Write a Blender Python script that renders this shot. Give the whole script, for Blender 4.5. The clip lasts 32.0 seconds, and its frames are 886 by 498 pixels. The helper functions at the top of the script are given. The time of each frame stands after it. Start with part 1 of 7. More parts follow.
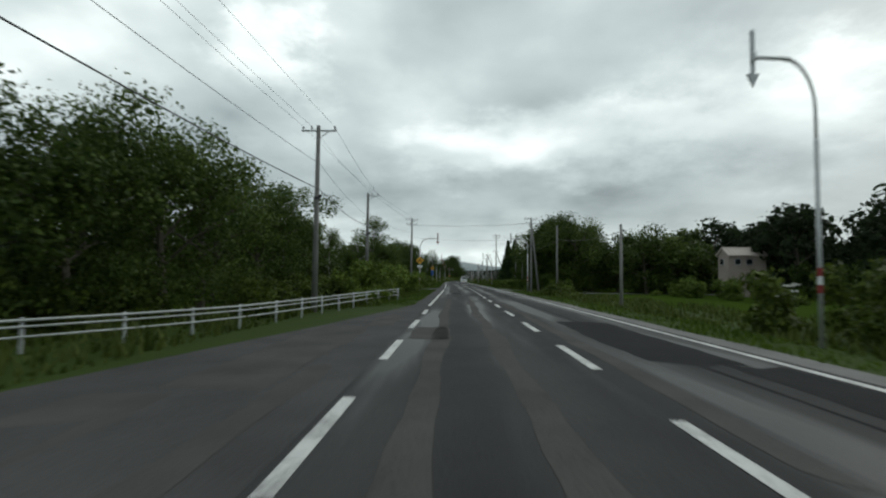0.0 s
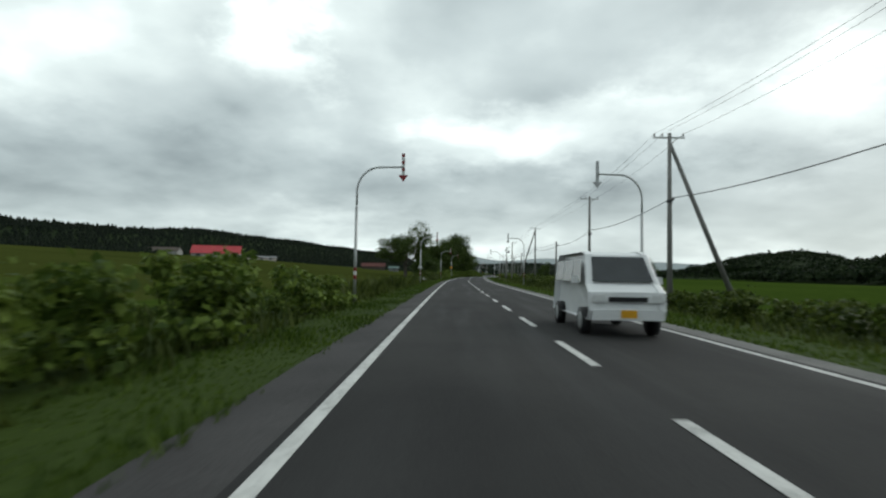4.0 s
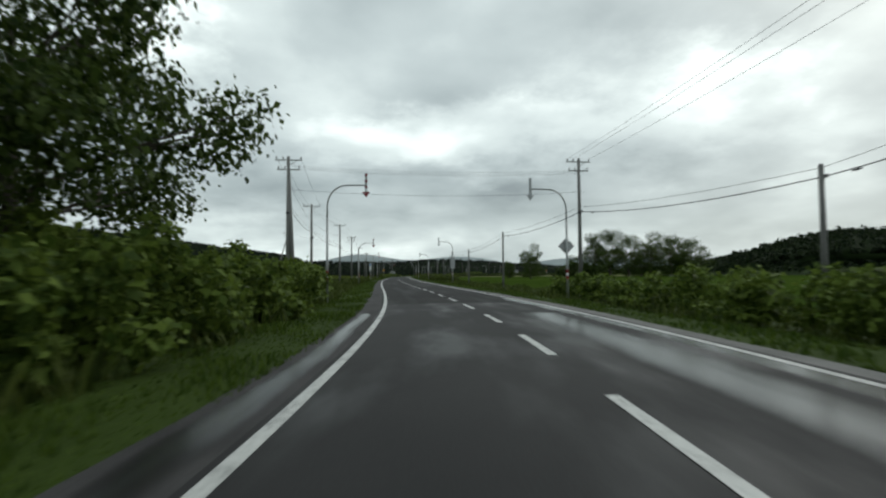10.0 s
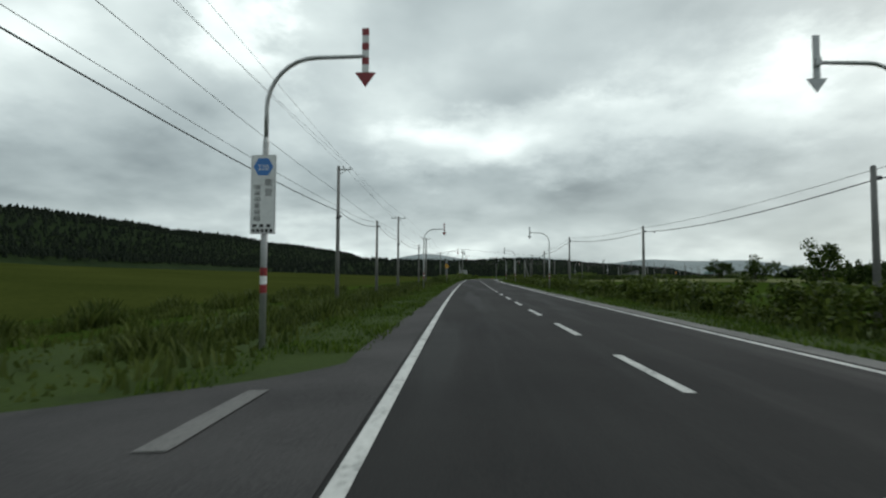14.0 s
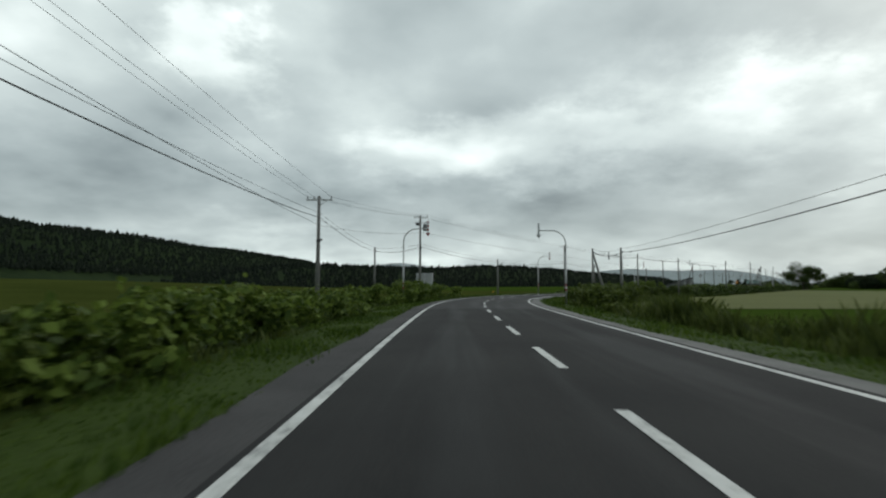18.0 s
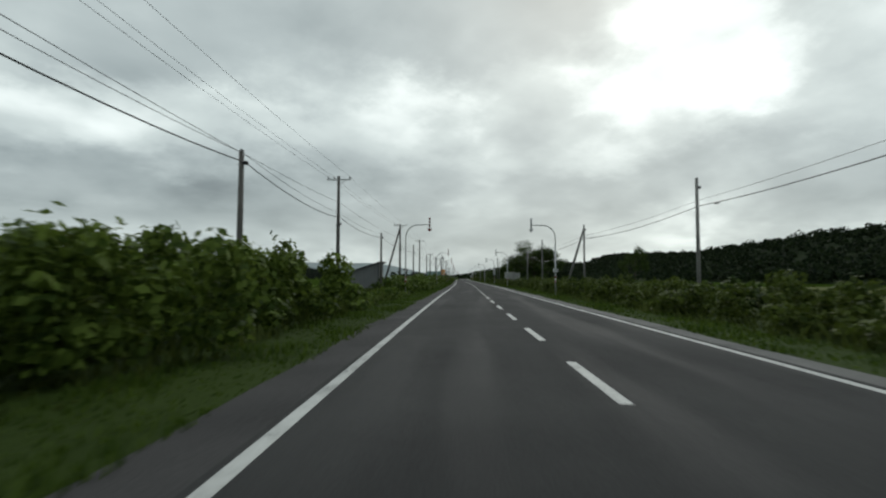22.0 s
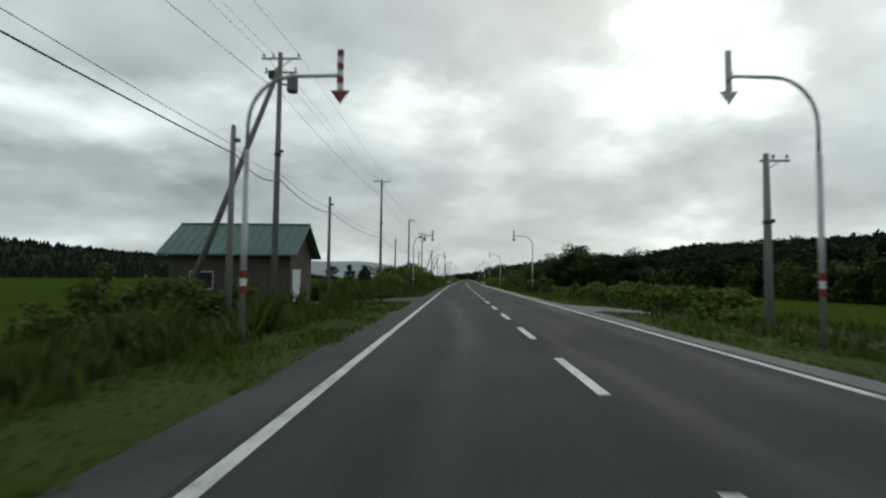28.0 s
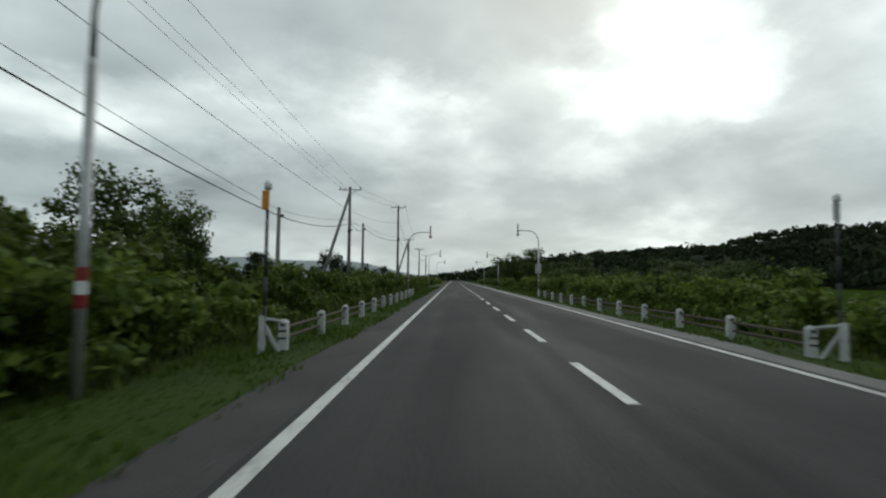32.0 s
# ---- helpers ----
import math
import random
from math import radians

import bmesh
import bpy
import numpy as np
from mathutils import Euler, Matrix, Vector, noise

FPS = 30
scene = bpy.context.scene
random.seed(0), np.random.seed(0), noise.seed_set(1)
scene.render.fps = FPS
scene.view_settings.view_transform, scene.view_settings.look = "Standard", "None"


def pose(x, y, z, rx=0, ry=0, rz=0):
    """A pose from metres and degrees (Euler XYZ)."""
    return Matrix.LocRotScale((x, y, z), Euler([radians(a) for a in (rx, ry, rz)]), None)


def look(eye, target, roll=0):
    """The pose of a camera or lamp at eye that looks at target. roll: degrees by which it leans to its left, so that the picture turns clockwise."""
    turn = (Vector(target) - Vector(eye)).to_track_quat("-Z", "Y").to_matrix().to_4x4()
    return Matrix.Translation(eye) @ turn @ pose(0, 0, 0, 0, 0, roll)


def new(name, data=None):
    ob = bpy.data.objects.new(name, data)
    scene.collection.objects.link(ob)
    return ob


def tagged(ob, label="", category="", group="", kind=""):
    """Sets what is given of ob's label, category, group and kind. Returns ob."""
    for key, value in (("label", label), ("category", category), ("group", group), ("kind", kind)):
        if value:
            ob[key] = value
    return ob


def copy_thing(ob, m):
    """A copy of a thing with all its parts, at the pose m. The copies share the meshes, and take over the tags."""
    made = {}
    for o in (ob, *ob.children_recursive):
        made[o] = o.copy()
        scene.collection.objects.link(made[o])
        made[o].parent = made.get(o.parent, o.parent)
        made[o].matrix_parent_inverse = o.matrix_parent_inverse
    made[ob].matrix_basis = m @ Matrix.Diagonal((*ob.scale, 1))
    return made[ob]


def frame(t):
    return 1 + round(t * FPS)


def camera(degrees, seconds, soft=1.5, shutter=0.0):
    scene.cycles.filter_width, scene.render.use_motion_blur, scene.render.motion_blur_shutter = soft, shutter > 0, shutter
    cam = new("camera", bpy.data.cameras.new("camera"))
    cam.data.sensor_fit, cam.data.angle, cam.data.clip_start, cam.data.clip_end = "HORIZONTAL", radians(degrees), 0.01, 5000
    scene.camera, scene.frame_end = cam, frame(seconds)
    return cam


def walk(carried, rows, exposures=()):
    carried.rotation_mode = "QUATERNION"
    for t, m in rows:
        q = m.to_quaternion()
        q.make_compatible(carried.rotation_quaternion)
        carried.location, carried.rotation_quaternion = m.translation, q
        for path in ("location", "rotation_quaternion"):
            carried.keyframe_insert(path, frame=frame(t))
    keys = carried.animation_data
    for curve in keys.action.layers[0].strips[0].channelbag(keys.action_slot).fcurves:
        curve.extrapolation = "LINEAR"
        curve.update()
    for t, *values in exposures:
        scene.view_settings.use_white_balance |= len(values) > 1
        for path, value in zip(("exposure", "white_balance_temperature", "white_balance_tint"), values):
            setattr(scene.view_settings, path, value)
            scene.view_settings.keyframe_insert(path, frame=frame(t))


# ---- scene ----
# ---------------------------------------------------------------- the road's line
# heading of the road (degrees, left positive) against the metres driven along it
HEADING = [(-90, 1.5), (45, 1.5), (60, 1.8), (80, 2.2), (110, 2.4), (150, 2.2), (180, 1.8), (210, 1.3), (235, -0.66), (245, -0.24), (255, -0.09),
           (265, -0.91), (275, -0.82), (285, -1.74), (295, -2.58), (305, -5.6), (315, -8.36), (325, -9.84), (335, -9.79), (345, -8.5), (355, -6.27), (365, -2.89),
           (375, -0.69), (385, -0.21), (395, 0.37), (460, -1.5), (510, -2.61), (520, -2.64), (530, -2.4), (540, -2.85), (550, -3.41), (560, -3.3), (570, -3.31),
           (580, -4), (590, -4.81), (600, -8.52), (610, -15.35), (620, -23.62), (630, -31.68), (640, -38.48), (650, -42.06), (660, -42.29), (670, -41.64), (680, -41.05),
           (690, -40.21), (740, -40.9), (780, -40.6), (810, -40), (940, -40), (980, -40.3), (1030, -41), (2200, -41.1)]
S0, S1 = -90.0, 1560.0
_s = np.arange(S0, S1 + 0.5, 0.5)
_h = np.radians(np.interp(_s, [a for a, b in HEADING], [b for a, b in HEADING]))
_k = np.ones(17) / 17
_h = np.convolve(np.pad(_h, 8, mode="edge"), _k, mode="valid")
_x = np.concatenate([[0], np.cumsum(-np.sin(0.5 * (_h[1:] + _h[:-1])) * 0.5)])
_y = np.concatenate([[0], np.cumsum(np.cos(0.5 * (_h[1:] + _h[:-1])) * 0.5)])
_i0 = int(round(-S0 / 0.5))
_x -= _x[_i0]
_y -= _y[_i0]


def heading(s):
    return float(np.interp(s, _s, _h))


def spot(s, lat, z=0.0):
    """World place of a point lat metres to the right of the road's middle at s metres along it."""
    x, y, h = np.interp(s, _s, _x), np.interp(s, _s, _y), np.interp(s, _s, _h)
    return Vector((x + lat * math.cos(h), y + lat * math.sin(h), z))


def spots(s, lat, z):
    s, lat = np.asarray(s, float), np.asarray(lat, float)
    x, y, h = np.interp(s, _s, _x), np.interp(s, _s, _y), np.interp(s, _s, _h)
    return np.stack([x + lat * np.cos(h), y + lat * np.sin(h), np.broadcast_to(z, s.shape)], -1)


def at(s, lat, z=0.0, turn=0.0, scale=1.0):
    """Pose of a thing beside the road: its y axis along the road."""
    p = spot(s, lat, z)
    return Matrix.Translation(p) @ Matrix.Rotation(heading(s) + radians(turn), 4, "Z") @ Matrix.Scale(scale, 4)


# ---------------------------------------------------------------- camera and drive
EYE = 1.30
# seconds, metres along, metres right of the middle line, yaw against the road, pitch, roll
WALK = [
    (0.0, 0.50, -2.05, 1.31, 3.19, 0.65), (0.5, 18.72, -1.84, 1.16, 2.76, 0.57), (1.0, 36.18, -1.62, 1.42, 2.93, 0.03), (1.5, 53.19, -1.66, 2.30, 2.85, 0.52),
    (2.0, 70.94, -1.89, 1.44, 2.67, 0.81), (2.5, 87.18, -1.89, 1.37, 2.82, 1.19), (3.0, 103.45, -2.02, 2.09, 2.88, 0.92), (3.5, 120.16, -2.11, 1.05, 2.47, 0.98),
    (4.0, 136.90, -2.07, 0.90, 2.56, 1.01), (4.5, 153.90, -2.04, 0.75, 2.66, 1.04), (5.0, 171.00, -2.00, 0.60, 2.75, 1.08), (5.5, 188.56, -1.96, 0.45, 2.84, 1.11),
    (6.0, 206.06, -1.85, 0.51, 3.37, 1.59), (6.5, 223.80, -1.81, 0.33, 2.84, 0.93), (7.0, 242.23, -1.82, 1.08, 2.81, 1.20), (7.5, 260.26, -1.76, 0.85, 3.06, 0.92),
    (8.0, 278.54, -1.72, 0.19, 2.83, 0.93), (8.5, 296.80, -1.66, -1.75, 3.44, -0.08), (9.0, 314.62, -1.61, -0.17, 3.00, 0.23), (9.5, 330.76, -1.78, -0.35, 3.25, 0.84),
    (10.0, 348.68, -1.74, 0.68, 2.67, -0.45), (10.5, 365.28, -1.83, 1.48, 2.71, 0.84), (11.0, 382.01, -1.74, 1.38, 2.87, 1.14), (11.5, 398.19, -1.85, 1.88, 2.79, 0.65),
    (12.0, 413.61, -1.91, 0.63, 2.77, 0.85), (12.5, 427.68, -2.02, 1.88, 2.67, 0.73), (13.0, 440.50, -2.27, 2.17, 2.65, 0.64), (13.5, 451.00, -2.40, 1.66, 1.92, 0.25),
    (14.0, 460.10, -2.51, 1.75, 2.76, 0.20), (14.5, 469.80, -2.57, 1.10, 3.01, -0.13), (15.0, 479.80, -2.33, 1.37, 3.16, -0.01), (15.5, 490.60, -2.09, 1.63, 3.30, 0.11),
    (16.0, 502.50, -1.86, 1.90, 3.45, 0.24), (16.5, 515.23, -1.62, 2.16, 3.60, 0.36), (17.0, 529.58, -1.87, 2.01, 3.27, 0.77), (17.5, 544.95, -1.79, 1.84, 3.80, -0.22),
    (18.0, 561.28, -1.77, 0.66, 3.86, 0.15), (18.5, 577.46, -1.90, 0.50, 3.11, 0.81), (19.0, 593.71, -1.81, -1.47, 3.04, 0.58), (19.5, 608.75, -1.53, 3.45, 2.50, -0.10),
    (20.0, 624.02, -1.59, 4.50, 2.72, -0.60), (20.5, 640.03, -1.57, 4.02, 3.16, -1.05), (21.0, 655.66, -1.57, 0.81, 3.50, -1.23), (21.5, 672.72, -1.57, 2.53, 3.17, 0.39),
    (22.0, 689.40, -1.69, 1.89, 3.13, 0.12), (22.5, 705.94, -1.69, 1.90, 3.17, 0.57), (23.0, 723.04, -1.69, 1.38, 3.33, 0.54), (23.5, 740.30, -1.65, 2.02, 3.20, 0.35),
    (24.0, 757.62, -1.73, 2.01, 2.93, 0.28), (24.5, 774.63, -1.68, 1.93, 3.17, 0.24), (25.0, 791.78, -1.57, 2.00, 3.63, 0.10), (25.5, 809.39, -1.68, 2.07, 2.85, 0.34),
    (26.0, 826.70, -1.72, 1.92, 2.81, 0.55), (26.5, 844.00, -1.75, 1.76, 2.77, 0.76), (27.0, 861.30, -1.79, 1.61, 2.73, 0.98), (27.5, 878.52, -1.83, 1.46, 2.69, 1.19),
    (28.0, 895.97, -1.65, 1.61, 3.19, 0.64), (28.5, 913.69, -1.74, 1.65, 3.31, 1.13), (29.0, 931.25, -1.78, 1.65, 3.02, 1.34), (29.5, 948.57, -1.88, 1.66, 3.18, 0.57),
    (30.0, 965.51, -1.72, 0.64, 2.93, 0.69), (30.5, 982.26, -1.54, 1.39, 3.15, 0.72), (31.0, 999.07, -1.66, 2.44, 3.32, 0.04), (31.5, 1016.08, -1.86, 1.76, 3.22, 1.00),
    (32.0, 1032.63, -1.88, 1.17, 3.25, 0.63),
]

cam = camera(80.0, 32.0, soft=2.2, shutter=0.12)
rows = []
for t, s, lat, dyaw, pitch, roll in WALK:
    p = spot(s, lat, EYE)
    rows.append((t, pose(p.x, p.y, p.z, 90 + pitch, 0, math.degrees(heading(s)) + dyaw) @ pose(0, 0, 0, 0, 0, roll)))
walk(cam, rows, [(0.0, 0.12), (2.0, 0.25), (3.5, 0.3), (6.0, 0.06), (7.2, 0.12), (8.0, 0.32), (8.6, 0.22), (10.0, 0.16), (11.0, 0.05), (12.0, 0.03), (14.0, 0.10), (17.0, 0.02), (19.0, 0.0), (20.0, -0.08), (21.0, -0.20), (22.0, -0.14), (23.0, -0.08), (32.0, -0.06)])

# ---------------------------------------------------------------- sky and sun
SUN_AZ, SUN_EL = radians(-55.0), radians(35.0)      # azimuth from +y, right is negative
world = bpy.data.worlds.new("world")
scene.world = world
world.use_nodes = True
wn, wl = world.node_tree.nodes, world.node_tree.links
wn.clear()


def wnode(kind, **kw):
    n = wn.new(kind)
    for k, v in kw.items():
        if k == "op":
            n.operation = v
        elif k == "blend":
            n.blend_type = v
        else:
            n.inputs[k].default_value = v
    return n


w_out = wn.new("ShaderNodeOutputWorld")
w_bg = wn.new("ShaderNodeBackground")
sky = wn.new("ShaderNodeTexSky")
sky.sky_type, sky.sun_disc, sky.sun_elevation, sky.sun_rotation = "NISHITA", False, SUN_EL, -SUN_AZ
sky.air_density, sky.dust_density = 1.0, 3.0
coord = wn.new("ShaderNodeTexCoord")
sep = wn.new("ShaderNodeSeparateXYZ")
wl.new(coord.outputs["Generated"], sep.inputs[0])

def wmath(op, a, c=None):
    n = wnode("ShaderNodeMath", op=op)
    for k, v in ((0, a), (1, c)):
        if v is None:
            continue
        if hasattr(v, "links"):
            wl.new(v, n.inputs[k])
        else:
            n.inputs[k].default_value = v
    return n.outputs[0]


up = wmath("MAXIMUM", sep.outputs["Z"], 0.0)
flat = wmath("ADD", up, 0.30)
comb = wn.new("ShaderNodeCombineXYZ")
wl.new(wmath("DIVIDE", sep.outputs["X"], flat), comb.inputs[0])
wl.new(wmath("DIVIDE", sep.outputs["Y"], flat), comb.inputs[1])
comb.inputs[2].default_value = 5.3
# soft swells of cloud and smaller billows on them
big = wnode("ShaderNodeTexNoise", Scale=1.05, Detail=4.0, Roughness=0.50, Distortion=0.15)
wl.new(comb.outputs[0], big.inputs["Vector"])
small = wnode("ShaderNodeTexNoise", Scale=3.2, Detail=5.0, Roughness=0.52, Distortion=0.1)
wl.new(comb.outputs[0], small.inputs["Vector"])
ragged = wnode("ShaderNodeTexNoise", Scale=3.6, Detail=6.0, Roughness=0.60)
wl.new(comb.outputs[0], ragged.inputs["Vector"])
drift = wn.new("ShaderNodeSeparateColor")
wl.new(ragged.outputs["Color"], drift.inputs[0])
azimuth = wmath("ADD", wmath("ARCTAN2", sep.outputs["X"], sep.outputs["Y"]), wmath("MULTIPLY", wmath("SUBTRACT", drift.outputs[0], 0.5), 0.42))
elevation = wmath("ADD", wmath("ARCSINE", sep.outputs["Z"]), wmath("MULTIPLY", wmath("SUBTRACT", drift.outputs[1], 0.5), 0.20))


def cloud(az, el, wide, high, soft):
    """An oval bank or gap in the cover with a ragged edge: 1 within, 0 outside."""
    a = wmath("DIVIDE", wmath("SUBTRACT", azimuth, radians(az)), radians(wide))
    c = wmath("DIVIDE", wmath("SUBTRACT", elevation, radians(el)), radians(high))
    d = wmath("SQRT", wmath("ADD", wmath("MULTIPLY", a, a), wmath("MULTIPLY", c, c)))
    inside = wn.new("ShaderNodeMapRange")
    inside.interpolation_type = "SMOOTHSTEP"
    inside.inputs["From Min"].default_value, inside.inputs["From Max"].default_value = 1.0 + soft, 1.0 - soft
    wl.new(d, inside.inputs["Value"])
    return inside.outputs[0]


mixn = wmath("ADD", wmath("MULTIPLY", big.outputs["Fac"], 0.9), wmath("MULTIPLY", small.outputs["Fac"], 0.27))
mixn = wmath("ADD", mixn, 0.160)
# azimuth from +y to the right, elevation, half width, half height, softness, thinner or thicker
for az, el, wide, high, soft, k in (
        (65, 24, 33, 24, 1.0, 0.10), (65, 21.5, 10, 6.5, 0.5, 0.13), (40, 28, 18, 6, 0.35, -0.09), (56, 13, 10, 2.2, 0.6, 0.05), (75, 21, 5, 5, 0.6, -0.06), (37, 20, 3.5, 3, 0.8, 0.04),
        (12, 24, 21, 7, 0.30, -0.06), (8, 14.5, 14, 3.0, 0.5, 0.11), (30, 16.5, 12, 5.5, 0.6, 0.13), (-22, 23.5, 5, 4.5, 0.6, 0.14),
        (-42, 9.5, 32, 4.5, 0.7, -0.09), (-8, 8.5, 14, 2.2, 0.7, -0.05), (13, 8, 15, 2.4, 0.8, -0.025), (62, 8, 40, 3.0, 0.8, -0.03), (70, 10, 16, 4.0, 0.7, -0.09), (-42, 18, 20, 4, 0.8, 0.03)):
    mixn = wmath("ADD", mixn, wmath("MULTIPLY", cloud(az, el, wide, high, soft), k))
behind = wn.new("ShaderNodeMapRange")
behind.interpolation_type = "SMOOTHSTEP"
behind.inputs["From Min"].default_value, behind.inputs["From Max"].default_value = -0.6, 0.3
behind.inputs["To Min"].default_value, behind.inputs["To Max"].default_value = -0.06, 0.0
wl.new(sep.outputs["Y"], behind.inputs["Value"])
mixn = wmath("ADD", mixn, behind.outputs[0])
ramp = wn.new("ShaderNodeValToRGB")
wl.new(mixn, ramp.inputs[0])
ramp.color_ramp.interpolation = "LINEAR"
ramp.color_ramp.elements[0].position, ramp.color_ramp.elements[0].color = 0.52, (0.27, 0.325, 0.335, 1)
ramp.color_ramp.elements[1].position, ramp.color_ramp.elements[1].color = 0.98, (1.14, 1.25, 1.22, 1)
for pos, c in ((0.63, (0.42, 0.495, 0.50, 1)), (0.75, (0.55, 0.635, 0.635, 1)), (0.86, (0.74, 0.84, 0.825, 1))):
    e = ramp.color_ramp.elements.new(pos)
    e.color = c
# low clouds are greyer, with a pale strip over the hills
low = wn.new("ShaderNodeValToRGB")
wl.new(wmath("ADD", up, wmath("MULTIPLY", wmath("SUBTRACT", small.outputs["Fac"], 0.5), 0.07)), low.inputs[0])
low.color_ramp.elements[0].position, low.color_ramp.elements[0].color = 0.0, (1.05, 1.05, 1.05, 1)
low.color_ramp.elements[1].position, low.color_ramp.elements[1].color = 0.32, (1, 1, 1, 1)
for pos, c in ((0.085, (1.04, 1.04, 1.04, 1)), (0.115, (0.90, 0.905, 0.91, 1)), (0.20, (0.95, 0.955, 0.96, 1))):
    e = low.color_ramp.elements.new(pos)
    e.color = c
mul = wn.new("ShaderNodeMix")
mul.data_type, mul.blend_type = "RGBA", "MULTIPLY"
mul.inputs["Factor"].default_value = 1.0
wl.new(ramp.outputs[0], mul.inputs["A"])
wl.new(low.outputs[0], mul.inputs["B"])
skys = wn.new("ShaderNodeMix")
skys.data_type, skys.blend_type = "RGBA", "MULTIPLY"
skys.inputs["Factor"].default_value = 1.0
skys.inputs["B"].default_value = (0.08, 0.08, 0.08, 1)
wl.new(sky.outputs[0], skys.inputs["A"])
mixs = wn.new("ShaderNodeMix")
mixs.data_type = "RGBA"
mixs.inputs["Factor"].default_value = 0.92
wl.new(skys.outputs["Result"], mixs.inputs["A"])
wl.new(mul.outputs["Result"], mixs.inputs["B"])
wl.new(mixs.outputs["Result"], w_bg.inputs["Color"])
w_bg.inputs["Strength"].default_value = 1.0
wl.new(w_bg.outputs[0], w_out.inputs[0])

sun_data = bpy.data.lights.new("sun", "SUN")
sun_data.energy, sun_data.angle, sun_data.color = 0.5, radians(25), (1.0, 0.97, 0.92)
sun = new("sun", sun_data)
_dir = Vector((math.sin(-SUN_AZ) * math.cos(SUN_EL), math.cos(SUN_AZ) * math.cos(SUN_EL), math.sin(SUN_EL)))
sun.matrix_world = look(_dir * 500, (0, 0, 0))


# ---------------------------------------------------------------- materials
def shader(name, rough=0.8, metal=0.0, spec=0.3):
    m = bpy.data.materials.new(name)
    m.use_nodes = True
    b = m.node_tree.nodes["Principled BSDF"]
    b.inputs["Roughness"].default_value = rough
    b.inputs["Metallic"].default_value = metal
    b.inputs["Specular IOR Level"].default_value = spec
    return m, m.node_tree.nodes, m.node_tree.links, b


def two_scale(name, dark, light, fine=30.0, coarse=1.2, rough=0.85, bump=0.2, metal=0.0, spec=0.3, stain=None, island=0.0,
              objects=0.0, stretch=None, weights=(0.5, 0.5)):
    """A surface varied at two scales (grain and broad stains), with fine relief."""
    m, n, l, b = shader(name, rough, metal, spec)
    tc = n.new("ShaderNodeTexCoord")
    vec = tc.outputs["Object"]
    if stretch:
        mp = n.new("ShaderNodeMapping")
        mp.inputs["Scale"].default_value = stretch
        l.new(vec, mp.inputs[0])
        vec = mp.outputs[0]
    f, c = n.new("ShaderNodeTexNoise"), n.new("ShaderNodeTexNoise")
    f.inputs["Scale"].default_value, f.inputs["Detail"].default_value = fine, 4
    c.inputs["Scale"].default_value, c.inputs["Detail"].default_value = coarse, 5
    l.new(vec, f.inputs["Vector"])
    l.new(vec, c.inputs["Vector"])
    a = n.new("ShaderNodeMath")
    a.operation = "MULTIPLY"
    a.inputs[1].default_value = weights[0]
    l.new(f.outputs["Fac"], a.inputs[0])
    s = n.new("ShaderNodeMath")
    s.operation = "MULTIPLY_ADD"
    s.inputs[1].default_value = weights[1]
    l.new(c.outputs["Fac"], s.inputs[0])
    l.new(a.outputs[0], s.inputs[2])
    fac = s.outputs[0]
    for amount, src in ((island, "isl"), (objects, "obj")):
        if amount:
            if src == "isl":
                g = n.new("ShaderNodeNewGeometry").outputs["Random Per Island"]
            else:
                g = n.new("ShaderNodeObjectInfo").outputs["Random"]
            q = n.new("ShaderNodeMath")
            q.operation = "MULTIPLY_ADD"
            q.inputs[1].default_value = amount
            l.new(g, q.inputs[0])
            sub = n.new("ShaderNodeMath")
            sub.operation = "SUBTRACT"
            sub.inputs[1].default_value = amount / 2
            l.new(fac, sub.inputs[0])
            l.new(sub.outputs[0], q.inputs[2])
            fac = q.outputs[0]
    r = n.new("ShaderNodeValToRGB")
    r.color_ramp.elements[0].position, r.color_ramp.elements[0].color = 0.3, (*dark, 1)
    r.color_ramp.elements[1].position, r.color_ramp.elements[1].color = 0.7, (*light, 1)
    if stain:
        e = r.color_ramp.elements.new(0.5)
        e.color = (*stain, 1)
    l.new(fac, r.inputs[0])
    l.new(r.outputs[0], b.inputs["Base Color"])
    if bump:
        bp = n.new("ShaderNodeBump")
        bp.inputs["Strength"].default_value = bump
        bp.inputs["Distance"].default_value = 0.02
        l.new(f.outputs["Fac"], bp.inputs["Height"])
        l.new(bp.outputs[0], b.inputs["Normal"])
    return m


def leaf_mat(name, dark, light, rough=0.6):
    m = two_scale(name, dark, light, fine=6.0, coarse=0.35, rough=rough, bump=0.0, spec=0.12, island=0.55, objects=0.15, weights=(0.35, 0.65))
    n, l = m.node_tree.nodes, m.node_tree.links
    b = n["Principled BSDF"]
    tr = n.new("ShaderNodeBsdfTranslucent")
    mx = n.new("ShaderNodeMixShader")
    mx.inputs[0].default_value = 0.35
    l.new(b.inputs["Base Color"].links[0].from_socket, tr.inputs["Color"])
    l.new(b.outputs[0], mx.inputs[1])
    l.new(tr.outputs[0], mx.inputs[2])
    l.new(mx.outputs[0], n["Material Output"].inputs["Surface"])
    return m


